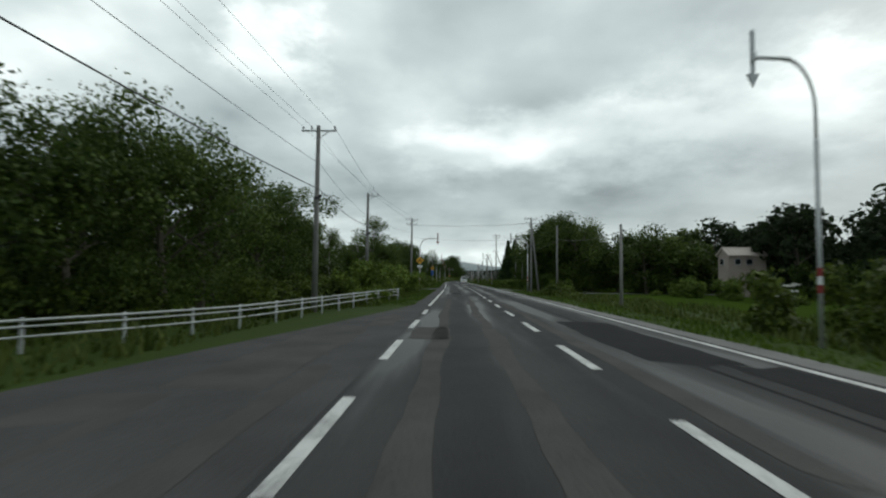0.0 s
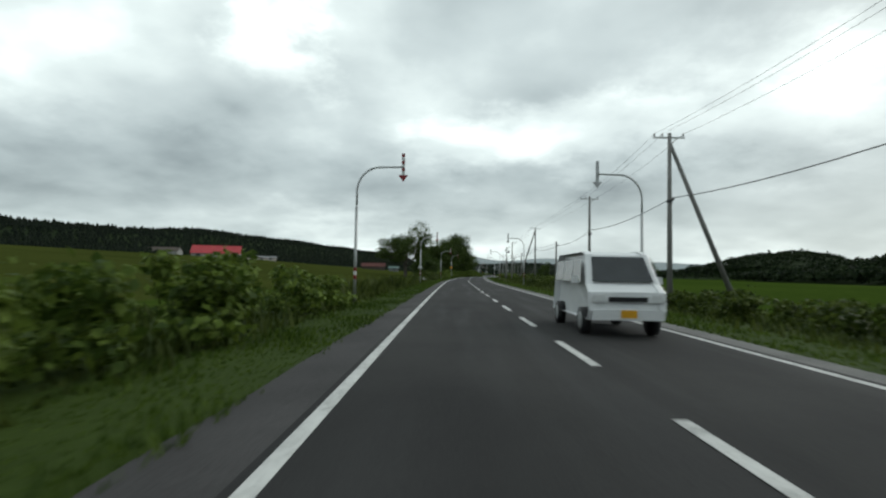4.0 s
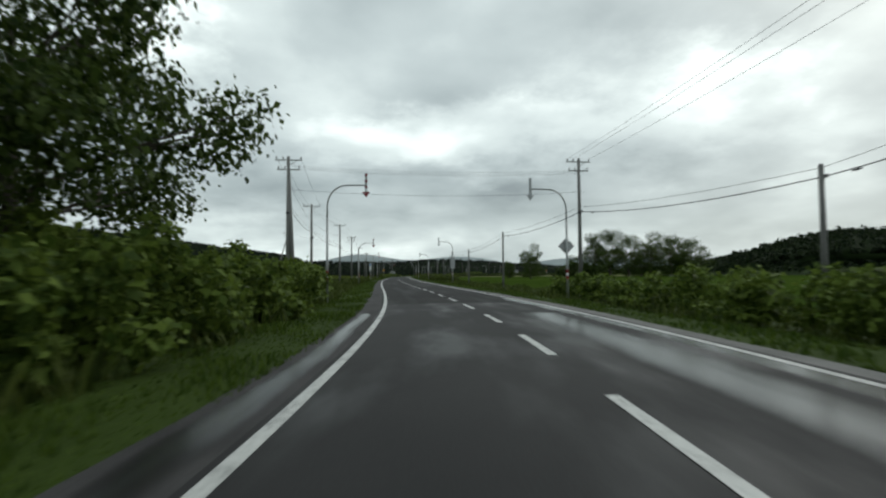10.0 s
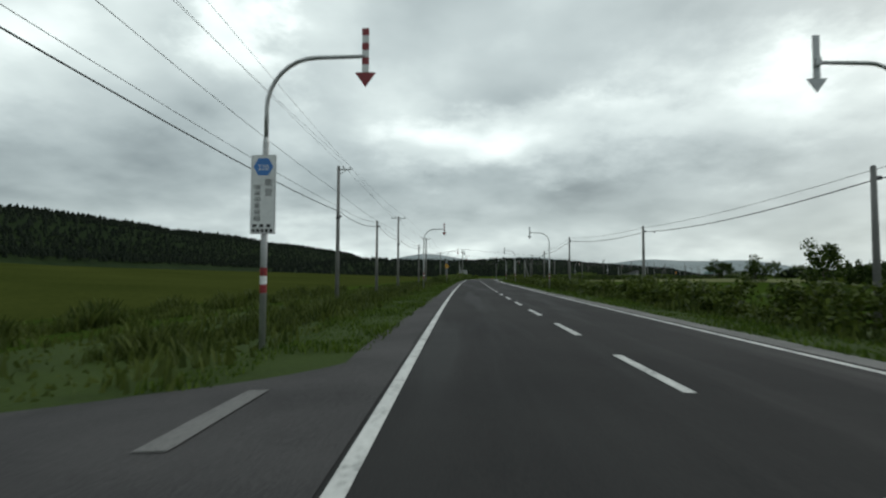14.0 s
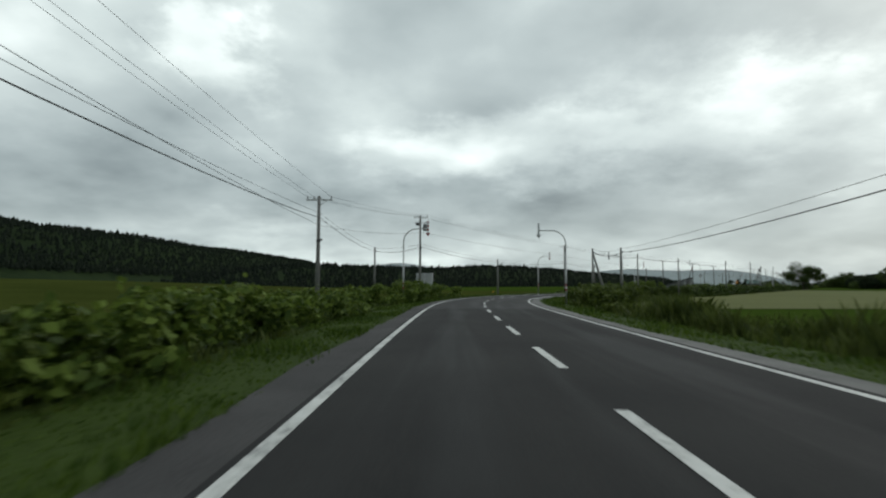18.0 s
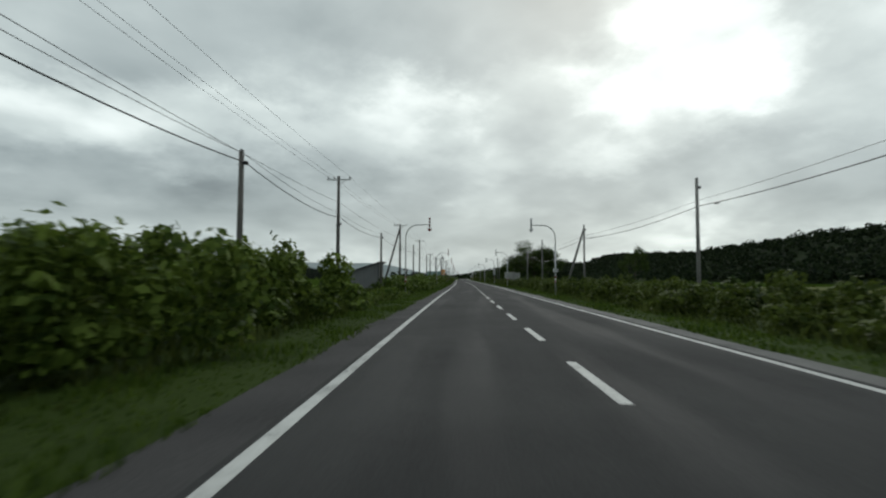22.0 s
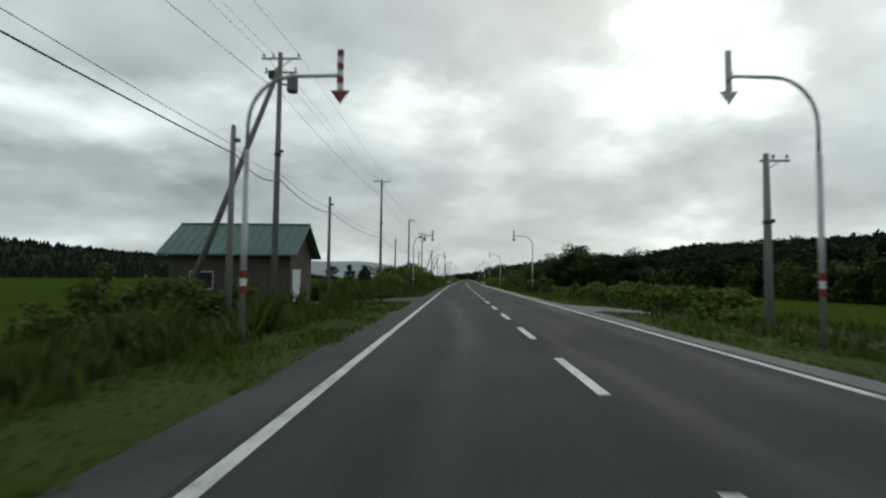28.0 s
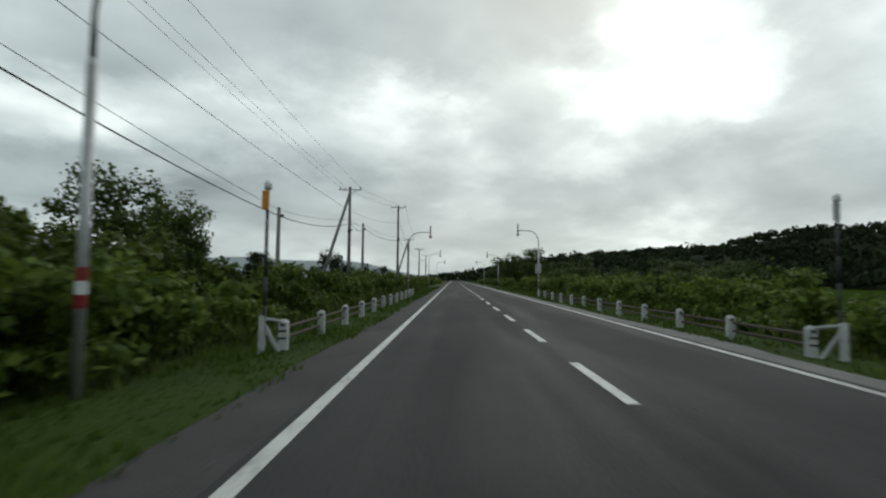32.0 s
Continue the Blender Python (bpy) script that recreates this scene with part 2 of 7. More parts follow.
def asphalt_mat(name, dark, light, wet=False, damp=False):
    """Worn asphalt: stone grain, lighter wheel tracks (with painted sheen when damp), repair stains, and glossy damp
    areas.
    """
    m, n, l, b = shader(name, 0.6, 0, 0.24 if wet else 0.16 if damp else 0.12)
    uv = n.new("ShaderNodeUVMap")
    tc = n.new("ShaderNodeTexCoord")
    g = n.new("ShaderNodeTexNoise")
    g.inputs["Scale"].default_value, g.inputs["Detail"].default_value = 45, 3
    l.new(tc.outputs["Object"], g.inputs["Vector"])
    c = n.new("ShaderNodeTexNoise")
    c.inputs["Scale"].default_value, c.inputs["Detail"].default_value, c.inputs["Roughness"].default_value = 0.22, 6, 0.6
    l.new(tc.outputs["Object"], c.inputs["Vector"])
    mp = n.new("ShaderNodeMapping")
    mp.inputs["Scale"].default_value = (0.6, 0.16, 1) if wet else (0.9, 0.06, 1)
    l.new(uv.outputs[0], mp.inputs[0])
    st = n.new("ShaderNodeTexNoise")
    st.inputs["Scale"].default_value, st.inputs["Detail"].default_value = 1.0, 4
    l.new(mp.outputs[0], st.inputs["Vector"])
    # wheel tracks: a wave across the lane
    sp = n.new("ShaderNodeSeparateXYZ")
    l.new(uv.outputs[0], sp.inputs[0])
    wv = n.new("ShaderNodeMath")
    wv.operation = "MULTIPLY_ADD"
    wv.inputs[1].default_value, wv.inputs[2].default_value = 2 * math.pi / 1.8, -2 * math.pi * 1.03 / 1.8
    side = n.new("ShaderNodeMath")
    side.operation = "ABSOLUTE"
    l.new(sp.outputs[0], side.inputs[0])
    l.new(side.outputs[0], wv.inputs[0])
    cs = n.new("ShaderNodeMath")
    cs.operation = "COSINE"
    l.new(wv.outputs[0], cs.inputs[0])

    def madd(x, k, y):
        q = n.new("ShaderNodeMath")
        q.operation = "MULTIPLY_ADD"
        q.inputs[1].default_value = k
        l.new(x, q.inputs[0])
        if hasattr(y, "links"):
            l.new(y, q.inputs[2])
        else:
            q.inputs[2].default_value = y
        return q.outputs[0]
    v = madd(g.outputs["Fac"], 0.42, 0.0)
    v = madd(c.outputs["Fac"], 0.45, v)
    v = madd(st.outputs["Fac"], 0.22, v)
    # lighter tracks; the damp kind's extra is wet sheen put in the colour
    v = madd(cs.outputs[0], 0.06 if damp else 0.022, v)
    r = n.new("ShaderNodeValToRGB")
    r.color_ramp.elements[0].position, r.color_ramp.elements[0].color = 0.38, (*dark, 1)
    r.color_ramp.elements[1].position, r.color_ramp.elements[1].color = 0.72, (*light, 1)
    l.new(v, r.inputs[0])
    l.new(r.outputs[0], b.inputs["Base Color"])
    rr = n.new("ShaderNodeMapRange")
    rr.inputs["From Min"].default_value, rr.inputs["From Max"].default_value = 0.36, 0.52
    rr.inputs["To Min"].default_value, rr.inputs["To Max"].default_value = (0.52, 0.85) if wet else (0.46, 0.85) if damp else (0.72, 0.9)
    l.new(madd(cs.outputs[0], -0.09, st.outputs["Fac"]) if damp else st.outputs["Fac"], rr.inputs["Value"])
    l.new(rr.outputs[0], b.inputs["Roughness"])
    bp = n.new("ShaderNodeBump")
    bp.inputs["Strength"].default_value, bp.inputs["Distance"].default_value = (0.10 if wet else 0.25), 0.01
    l.new(g.outputs["Fac"], bp.inputs["Height"])
    l.new(bp.outputs[0], b.inputs["Normal"])
    return m


M_ROAD_OLD = asphalt_mat("old_patched_asphalt", (0.014, 0.014, 0.0155), (0.052, 0.051, 0.050), False, True)
M_ROAD = asphalt_mat("asphalt", (0.016, 0.016, 0.017), (0.046, 0.045, 0.044))
M_ROAD_DARK = asphalt_mat("dark_asphalt", (0.013, 0.013, 0.014), (0.036, 0.035, 0.0345))
M_ROAD_PALE = asphalt_mat("greyer_asphalt", (0.022, 0.022, 0.023), (0.062, 0.061, 0.060))
M_ROAD_WET = asphalt_mat("damp_asphalt", (0.014, 0.014, 0.015), (0.036, 0.035, 0.035), True)
M_SHOULDER = two_scale("shoulder_asphalt", (0.026, 0.025, 0.026), (0.084, 0.080, 0.080), 35, 0.5, 0.85, 0.4, spec=0.12)
M_GRAVEL = two_scale("gravel", (0.075, 0.074, 0.072), (0.20, 0.195, 0.19), 28, 0.7, 0.9, 0.8)
M_PAINT = two_scale("road_paint", (0.12, 0.12, 0.12), (0.62, 0.62, 0.60), 16, 1.1, 0.6, 0.15, stain=(0.50, 0.50, 0.485))
M_PATCH = two_scale("asphalt_patch", (0.012, 0.012, 0.013), (0.026, 0.026, 0.027), 40, 1.0, 0.9, 0.3, spec=0.06)
M_GROUND = two_scale("pasture_ground", (0.022, 0.042, 0.007), (0.052, 0.080, 0.015), 0.9, 0.012, 1.0, 0.3, spec=0.0, stain=(0.036, 0.060, 0.010))
M_VERGE = two_scale("verge_turf", (0.019, 0.034, 0.005), (0.041, 0.065, 0.010), 9, 0.3, 0.95, 0.8, spec=0.1)
M_FIELD = two_scale("mown_field", (0.026, 0.036, 0.008), (0.058, 0.068, 0.017), 2.5, 0.05, 1.0, 0.3, spec=0.0)
M_CROP = two_scale("pale_crop_field", (0.068, 0.080, 0.020), (0.115, 0.122, 0.036), 2.5, 0.05, 0.95, 0.3, spec=0.1)
M_GRASS = leaf_mat("grass_blades", (0.032, 0.061, 0.008), (0.083, 0.127, 0.018), 0.65)
M_WEED = leaf_mat("tall_grass", (0.031, 0.047, 0.009), (0.086, 0.110, 0.025), 0.65)
M_KNOT = leaf_mat("knotweed_leaves", (0.043, 0.073, 0.012), (0.142, 0.198, 0.036), 0.6)
M_BUSH = leaf_mat("bush_leaves", (0.029, 0.048, 0.008), (0.096, 0.128, 0.023), 0.55)
M_LEAF = leaf_mat("tree_leaves", (0.021, 0.040, 0.008), (0.072, 0.106, 0.022), 0.55)
M_LEAF2 = leaf_mat("willow_leaves", (0.036, 0.062, 0.013), (0.098, 0.140, 0.032), 0.55)
M_NEEDLE = leaf_mat("conifer_needles", (0.018, 0.036, 0.013), (0.045, 0.074, 0.024), 0.7)
# tone of the hill woods; in far_stand a shaded stand-in for tree_leaves
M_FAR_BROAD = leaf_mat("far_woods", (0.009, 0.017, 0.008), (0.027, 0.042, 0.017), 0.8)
M_BARK = two_scale("bark", (0.045, 0.038, 0.030), (0.13, 0.115, 0.095), 18, 1.5, 0.9, 0.9)
M_BIRCH = two_scale("birch_bark", (0.16, 0.15, 0.14), (0.50, 0.48, 0.45), 6, 1.2, 0.8, 0.5)
M_CONC = two_scale("pole_concrete", (0.13, 0.13, 0.125), (0.24, 0.235, 0.225), 25, 0.8, 0.85, 0.35, objects=0.25)
M_POLE_DARK = two_scale("weathered_pole", (0.075, 0.070, 0.065), (0.15, 0.14, 0.13), 25, 0.8, 0.85, 0.35, objects=0.25)
M_GALV = two_scale("galvanised_steel", (0.30, 0.31, 0.31), (0.46, 0.47, 0.47), 12, 1.5, 0.45, 0.1, metal=0.6, spec=0.5)
M_RAIL = two_scale("painted_rail", (0.26, 0.28, 0.28), (0.42, 0.44, 0.44), 12, 1.5, 0.5, 0.15, spec=0.4)
M_DARK = two_scale("dark_fitting", (0.025, 0.025, 0.028), (0.07, 0.07, 0.075), 15, 2, 0.6, 0.1)
M_CABLE = two_scale("dark_cable", (0.03, 0.03, 0.032), (0.06, 0.06, 0.063), 5, 1, 0.6, 0.0)
M_RUST = two_scale("rusty_red_roof", (0.06, 0.018, 0.016), (0.115, 0.038, 0.03), 8, 0.5, 0.8, 0.2)
M_RED = two_scale("red_reflective", (0.15, 0.008, 0.012), (0.26, 0.016, 0.02), 14, 2, 0.45, 0.05, spec=0.5)
M_WHITE = two_scale("white_reflective", (0.55, 0.56, 0.56), (0.74, 0.75, 0.75), 14, 2, 0.45, 0.05, spec=0.5)
M_BACK = two_scale("bare_aluminium_back", (0.34, 0.35, 0.36), (0.50, 0.51, 0.52), 10, 1.5, 0.5, 0.05, metal=0.4)
M_YELLOW = two_scale("yellow_sign_face", (0.62, 0.30, 0.012), (0.74, 0.38, 0.02), 12, 2, 0.45, 0.03, spec=0.5)
M_ORANGE = two_scale("orange_panel", (0.55, 0.20, 0.02), (0.68, 0.27, 0.03), 12, 2, 0.5, 0.05)
M_BLUE = two_scale("blue_sign_face", (0.015, 0.075, 0.33), (0.022, 0.11, 0.45), 12, 2, 0.45, 0.03, spec=0.5)
M_BADGE = two_scale("pale_blue_badge", (0.035, 0.15, 0.42), (0.05, 0.20, 0.52), 12, 2, 0.45, 0.03, spec=0.5)
M_BLACK = two_scale("black_ink", (0.012, 0.012, 0.013), (0.025, 0.025, 0.026), 12, 2, 0.5, 0.02)
M_PORC = two_scale("brown_porcelain", (0.10, 0.09, 0.085), (0.22, 0.21, 0.20), 8, 2, 0.3, 0.02)
M_ROOF_G = two_scale("green_metal_roof", (0.06, 0.11, 0.10), (0.10, 0.17, 0.155), 8, 0.6, 0.5, 0.1)
M_ROOF_R = two_scale("red_metal_roof", (0.30, 0.022, 0.03), (0.42, 0.04, 0.05), 8, 0.3, 0.55, 0.1)
M_SIDING = two_scale("weathered_siding", (0.22, 0.22, 0.21), (0.42, 0.42, 0.41), 14, 0.9, 0.8, 0.3)
M_SHED = two_scale("grey_metal_wall", (0.12, 0.125, 0.13), (0.20, 0.205, 0.21), 10, 0.5, 0.6, 0.15)
M_PLASTER = two_scale("pale_plaster", (0.42, 0.36, 0.33), (0.58, 0.51, 0.47), 10, 0.6, 0.85, 0.2)
M_HOUSE = two_scale("dull_pink_plaster", (0.27, 0.22, 0.205), (0.40, 0.335, 0.315), 10, 0.6, 0.85, 0.2)
M_GLASS = two_scale("dark_window_glass", (0.012, 0.015, 0.018), (0.03, 0.035, 0.04), 3, 0.7, 0.12, 0.0, spec=0.6)
M_TIMBER = two_scale("dark_timber", (0.05, 0.04, 0.033), (0.11, 0.09, 0.075), 16, 1.0, 0.85, 0.4)


# ---------------------------------------------------------------- mesh helpers
class Shape:
    """Collects points and faces for one mesh."""

    def __init__(self):
        self.v, self.f = [], []

    def add(self, pts, faces):
        o = len(self.v)
        self.v += [tuple(p) for p in pts]
        self.f += [tuple(o + i for i in f) for f in faces]
        return self

    def box(self, c, size, m=None, taper=1.0):
        x, y, z = (a / 2 for a in size)
        p = [Vector((sx * x * (taper if sz > 0 else 1), sy * y * (taper if sz > 0 else 1), sz * z)) + Vector(c)
             for sz in (-1, 1) for sx, sy in ((-1, -1), (1, -1), (1, 1), (-1, 1))]
        if m is not None:
            p = [m @ q for q in p]
        return self.add(p, [(3, 2, 1, 0), (4, 5, 6, 7), (0, 1, 5, 4), (1, 2, 6, 5), (2, 3, 7, 6), (3, 0, 4, 7)])

    def tube(self, path, radii, sides=8, caps=True):
        path = [Vector(p) for p in path]
        if not hasattr(radii, "__len__"):
            radii = [radii] * len(path)
        rings = []
        ref = Vector((0, 0, 1))
        for i, p in enumerate(path):
            d = (path[min(i + 1, len(path) - 1)] - path[max(i - 1, 0)]).normalized()
            if abs(d.dot(ref)) > 0.95:
                ref = Vector((1, 0, 0)) if abs(d.x) < 0.9 else Vector((0, 1, 0))
            a = d.cross(ref).normalized()
            b = d.cross(a).normalized()
            rings.append([p + (a * math.cos(2 * math.pi * k / sides) + b * math.sin(2 * math.pi * k / sides)) * radii[i]
                          for k in range(sides)])
        o = [q for r in rings for q in r]
        fs = []
        for i in range(len(rings) - 1):
            for k in range(sides):
                fs.append((i * sides + k, i * sides + (k + 1) % sides, (i + 1) * sides + (k + 1) % sides, (i + 1) * sides + k))
        if caps:
            fs.append(tuple(range(sides))[::-1])
            fs.append(tuple((len(rings) - 1) * sides + k for k in range(sides)))
        return self.add(o, fs)

    def prism(self, outline, y0, y1, m=None):
        """An outline in x, z pulled from y0 to y1."""
        n = len(outline)
        p = [Vector((x, y0, z)) for x, z in outline] + [Vector((x, y1, z)) for x, z in outline]
        if m is not None:
            p = [m @ q for q in p]
        fs = [tuple(range(n)), tuple(range(2 * n - 1, n - 1, -1))]
        fs += [(i, i + n, (i + 1) % n + n, (i + 1) % n) for i in range(n)]
        return self.add(p, fs)

    def mesh(self, name, mat, smooth=False):
        me = bpy.data.meshes.new(name)
        me.from_pydata(self.v, [], self.f)
        me.materials.append(mat)
        if smooth:
            me.polygons.foreach_set("use_smooth", [True] * len(me.polygons))
        me.update()
        return me


def np_mesh(name, verts, quads, mat, smooth=False, uv=None):
    """A mesh from arrays: points (n, 3) and faces (m, 3 or 4)."""
    me = bpy.data.meshes.new(name)
    verts, quads = np.asarray(verts, np.float32), np.asarray(quads, np.int32)
    k = quads.shape[1]
    me.vertices.add(len(verts))
    me.vertices.foreach_set("co", verts.ravel())
    me.loops.add(quads.size)
    me.loops.foreach_set("vertex_index", quads.ravel())
    me.polygons.add(len(quads))
    me.polygons.foreach_set("loop_start", np.arange(0, quads.size, k, dtype=np.int32))
    if uv is not None:
        layer = me.uv_layers.new(name="UVMap")
        layer.data.foreach_set("uv", np.asarray(uv, np.float32)[quads.ravel()].ravel())
    me.materials.append(mat)
    if smooth:
        me.polygons.foreach_set("use_smooth", np.ones(len(quads), dtype=bool))
    me.update(calc_edges=True)
    me.validate()
    return me


def thing(name, m, label, category, group=""):
    e = new(name)
    e.matrix_world = m
    return tagged(e, label, category, group)


def part(name, me, parent, label=""):
    """One mesh (or Shape with material) as one part under a thing or a part."""
    if isinstance(me, tuple):
        me = me[0].mesh(name, me[1], len(me) > 2 and me[2])
    o = new(name, me)
    o.parent = parent
    if label:
        tagged(o, label)
    return o


def struct(name, me, label, category="", kind="structure"):
    return tagged(new(name, me), label, category or name.split("_")[0], "", kind)


# ---------------------------------------------------------------- ground and road
LANE = 3.2            # a lane's width
STEP = 2.0


def strip(name, s0, s1, lats, zs, mat, step=STEP, wobble=0.0, seed=0):
    """A sheet along the road: cross-section lats, zs; its outer edges may wander."""
    n = max(2, int(round((s1 - s0) / step)) + 1)
    s = np.linspace(s0, s1, n)
    rng = np.random.default_rng(seed)
    cols, uv = [], []
    for i, (la, z) in enumerate(zip(lats, zs)):
        la = np.full(n, float(la))
        if wobble and i == (0 if lats[0] < 0 else len(lats) - 1):
            w = np.convolve(rng.normal(0, 1, n + 4), np.ones(5) / 5, "valid")
            la = la + w * wobble
        cols.append(spots(s, la, z))
        uv.append(np.stack([la, s], -1))
    v = np.stack(cols, 1).reshape(-1, 3)
    u = np.stack(uv, 1).reshape(-1, 2)
    k = len(lats)
    a = np.arange(n - 1)[:, None] * k + np.arange(k - 1)[None]
    q = np.stack([a, a + 1, a + k + 1, a + k], -1).reshape(-1, 4)
    return np_mesh(name, v, q, mat, True, u)


FLOOR = -0.45         # level of the fields
gx = np.concatenate([np.linspace(-4500, -700, 8), np.linspace(-500, 1500, 40), np.linspace(1800, 4500, 8)])
gy = np.concatenate([np.linspace(-2500, -200, 6), np.linspace(-100, 1500, 40), np.linspace(1800, 4900, 10)])
GX, GY = np.meshgrid(gx, gy, indexing="ij")
gv = np.stack([GX, GY, np.full(GX.shape, FLOOR)], -1).reshape(-1, 3)
ga = np.arange(len(gx) - 1)[:, None] * len(gy) + np.arange(len(gy) - 1)[None]
gq = np.stack([ga, ga + len(gy), ga + len(gy) + 1, ga + 1], -1).reshape(-1, 4)
struct("ground", np_mesh("ground", gv, gq, M_GROUND), "wide green pasture and rough farmland", "ground")

for name, s0, s1, mat, label in (
        ("road", S0, 128, M_ROAD_OLD, "old grey asphalt road patched and streaked by wheels"),
        ("road_2", 128, 300, M_ROAD, "dark grey asphalt country road"),
        ("road_3", 300, 372, M_ROAD_WET, "dark asphalt road with shiny damp patches"),
        ("road_4", 372, 590, M_ROAD_DARK, "dark grey asphalt country road"),
        ("road_5", 590, S1 - 2, M_ROAD_PALE, "grey asphalt country road")):
    struct(name, strip(name, s0, s1, (-3.42, -1.6, 0, 1.6, 3.52), (-0.03, 0.0, 0.02, 0.0, -0.03), mat), label, "road")
struct("shoulder_left", strip("shoulder", S0, S1 - 2, (-4.25, -3.42), (-0.07, -0.03), M_SHOULDER, 1.0, 0.10, 3), "grey asphalt shoulder beside the edge line", "shoulder")
struct("shoulder_right", strip("shoulder", S0, S1 - 2, (3.52, 4.25), (-0.03, -0.07), M_GRAVEL, 1.0, 0.14, 4), "pale gravelly shoulder beside the edge line", "shoulder")
struct("verge_left", strip("verge", S0, S1 - 2, (-16.0, -9.0, -6.2, -4.10), (FLOOR - 0.05, -0.40, -0.16, -0.09), M_VERGE, 1.0, 0.10, 5), "grassy verge sloping from the road", "verge")
struct("verge_right", strip("verge", S0, S1 - 2, (4.05, 6.2, 9.0, 16.0), (-0.09, -0.16, -0.40, FLOOR - 0.05), M_VERGE, 1.0, 0.10, 6), "grassy verge sloping from the road", "verge")

# edge lines and the broken centre line
for name, la, spans in (("edge_line_left", -LANE - 0.06, ((-90, -6), (26, 64), (76, 1450))), ("edge_line_right", LANE + 0.08, ((-90, 1450),))):
    holder = tagged(new(name), "white painted edge line along the road", "road marking", "", "structure")
    for a, b in spans:
        part("line", strip("line", a, b, (la - 0.075, la + 0.075), (-0.022, -0.022), M_PAINT, 1.0), holder)
PERIOD, DASH, PHASE = 5.45, 2.72, 0.0
holder = tagged(new("centre_line"), "white broken centre line, worn in places", "road marking", "", "structure")
k = -10
while PHASE + k * PERIOD < 1300:
    s = PHASE + k * PERIOD
    part("dash", strip("dash", s - DASH, s, (-0.075, 0.075), (0.026, 0.026), M_PAINT, 0.6), holder)
    k += 1
holder = tagged(new("junction_line"), "short white dashes across the mouth of a side road", "road marking", "", "structure")
for i in range(6):
    s = -4.5 + i * PERIOD
    part("dash", strip("dash", s - DASH, s, (-LANE - 0.075, -LANE + 0.075), (-0.020, -0.020), M_PAINT, 0.6), holder)


# ---------------------------------------------------------------- leaves, trees and bushes
def leaf_cloud(rng, centres, radii, count, size, flat=0.6, shell=0.55, fold=0.0):
    """Leaf quads scattered through ellipsoid lobes, more of them near the surface."""
    centres, radii = np.asarray(centres, float), np.asarray(radii, float)
    w = np.prod(radii, 1) ** 0.67
    lobe = rng.choice(len(centres), count, p=w / w.sum())
    d = rng.normal(0, 1, (count, 3))
    d /= np.linalg.norm(d, axis=1)[:, None]
    r = shell + (1 - shell) * rng.random(count) ** 0.7
    r = r * (1 + 0.18 * rng.normal(0, 1, count).clip(-1.5, 1.5))
    p = centres[lobe] + d * radii[lobe] * r[:, None]
    return leaf_quads(rng, p, d, size, flat)


def leaf_quads(rng, p, outward, size, flat=0.6):
    n = len(p)
    nor = outward * 0.55 + rng.normal(0, 1, (n, 3)) * 0.6 + np.array([0, 0, flat])
    nor /= np.linalg.norm(nor, axis=1)[:, None]
    t = rng.normal(0, 1, (n, 3))
    t -= (t * nor).sum(1)[:, None] * nor
    t /= np.linalg.norm(t, axis=1)[:, None]
    b = np.cross(nor, t)
    s = size * (0.6 + 0.8 * rng.random(n))[:, None]
    a, c = t * s * 0.5, b * s * 0.34
    droop = np.array([0, 0, -0.16]) * s
    v = np.stack([p - a, p + c - 0.1 * a, p + a + droop, p - c - 0.1 * a], 1).reshape(-1, 3)
    q = np.arange(4 * n).reshape(n, 4)
    return v, q


def join(parts):
    vs, qs, o = [], [], 0
    for v, q in parts:
        vs.append(v)
        qs.append(q + o)
        o += len(v)
    return np.concatenate(vs), np.concatenate(qs)


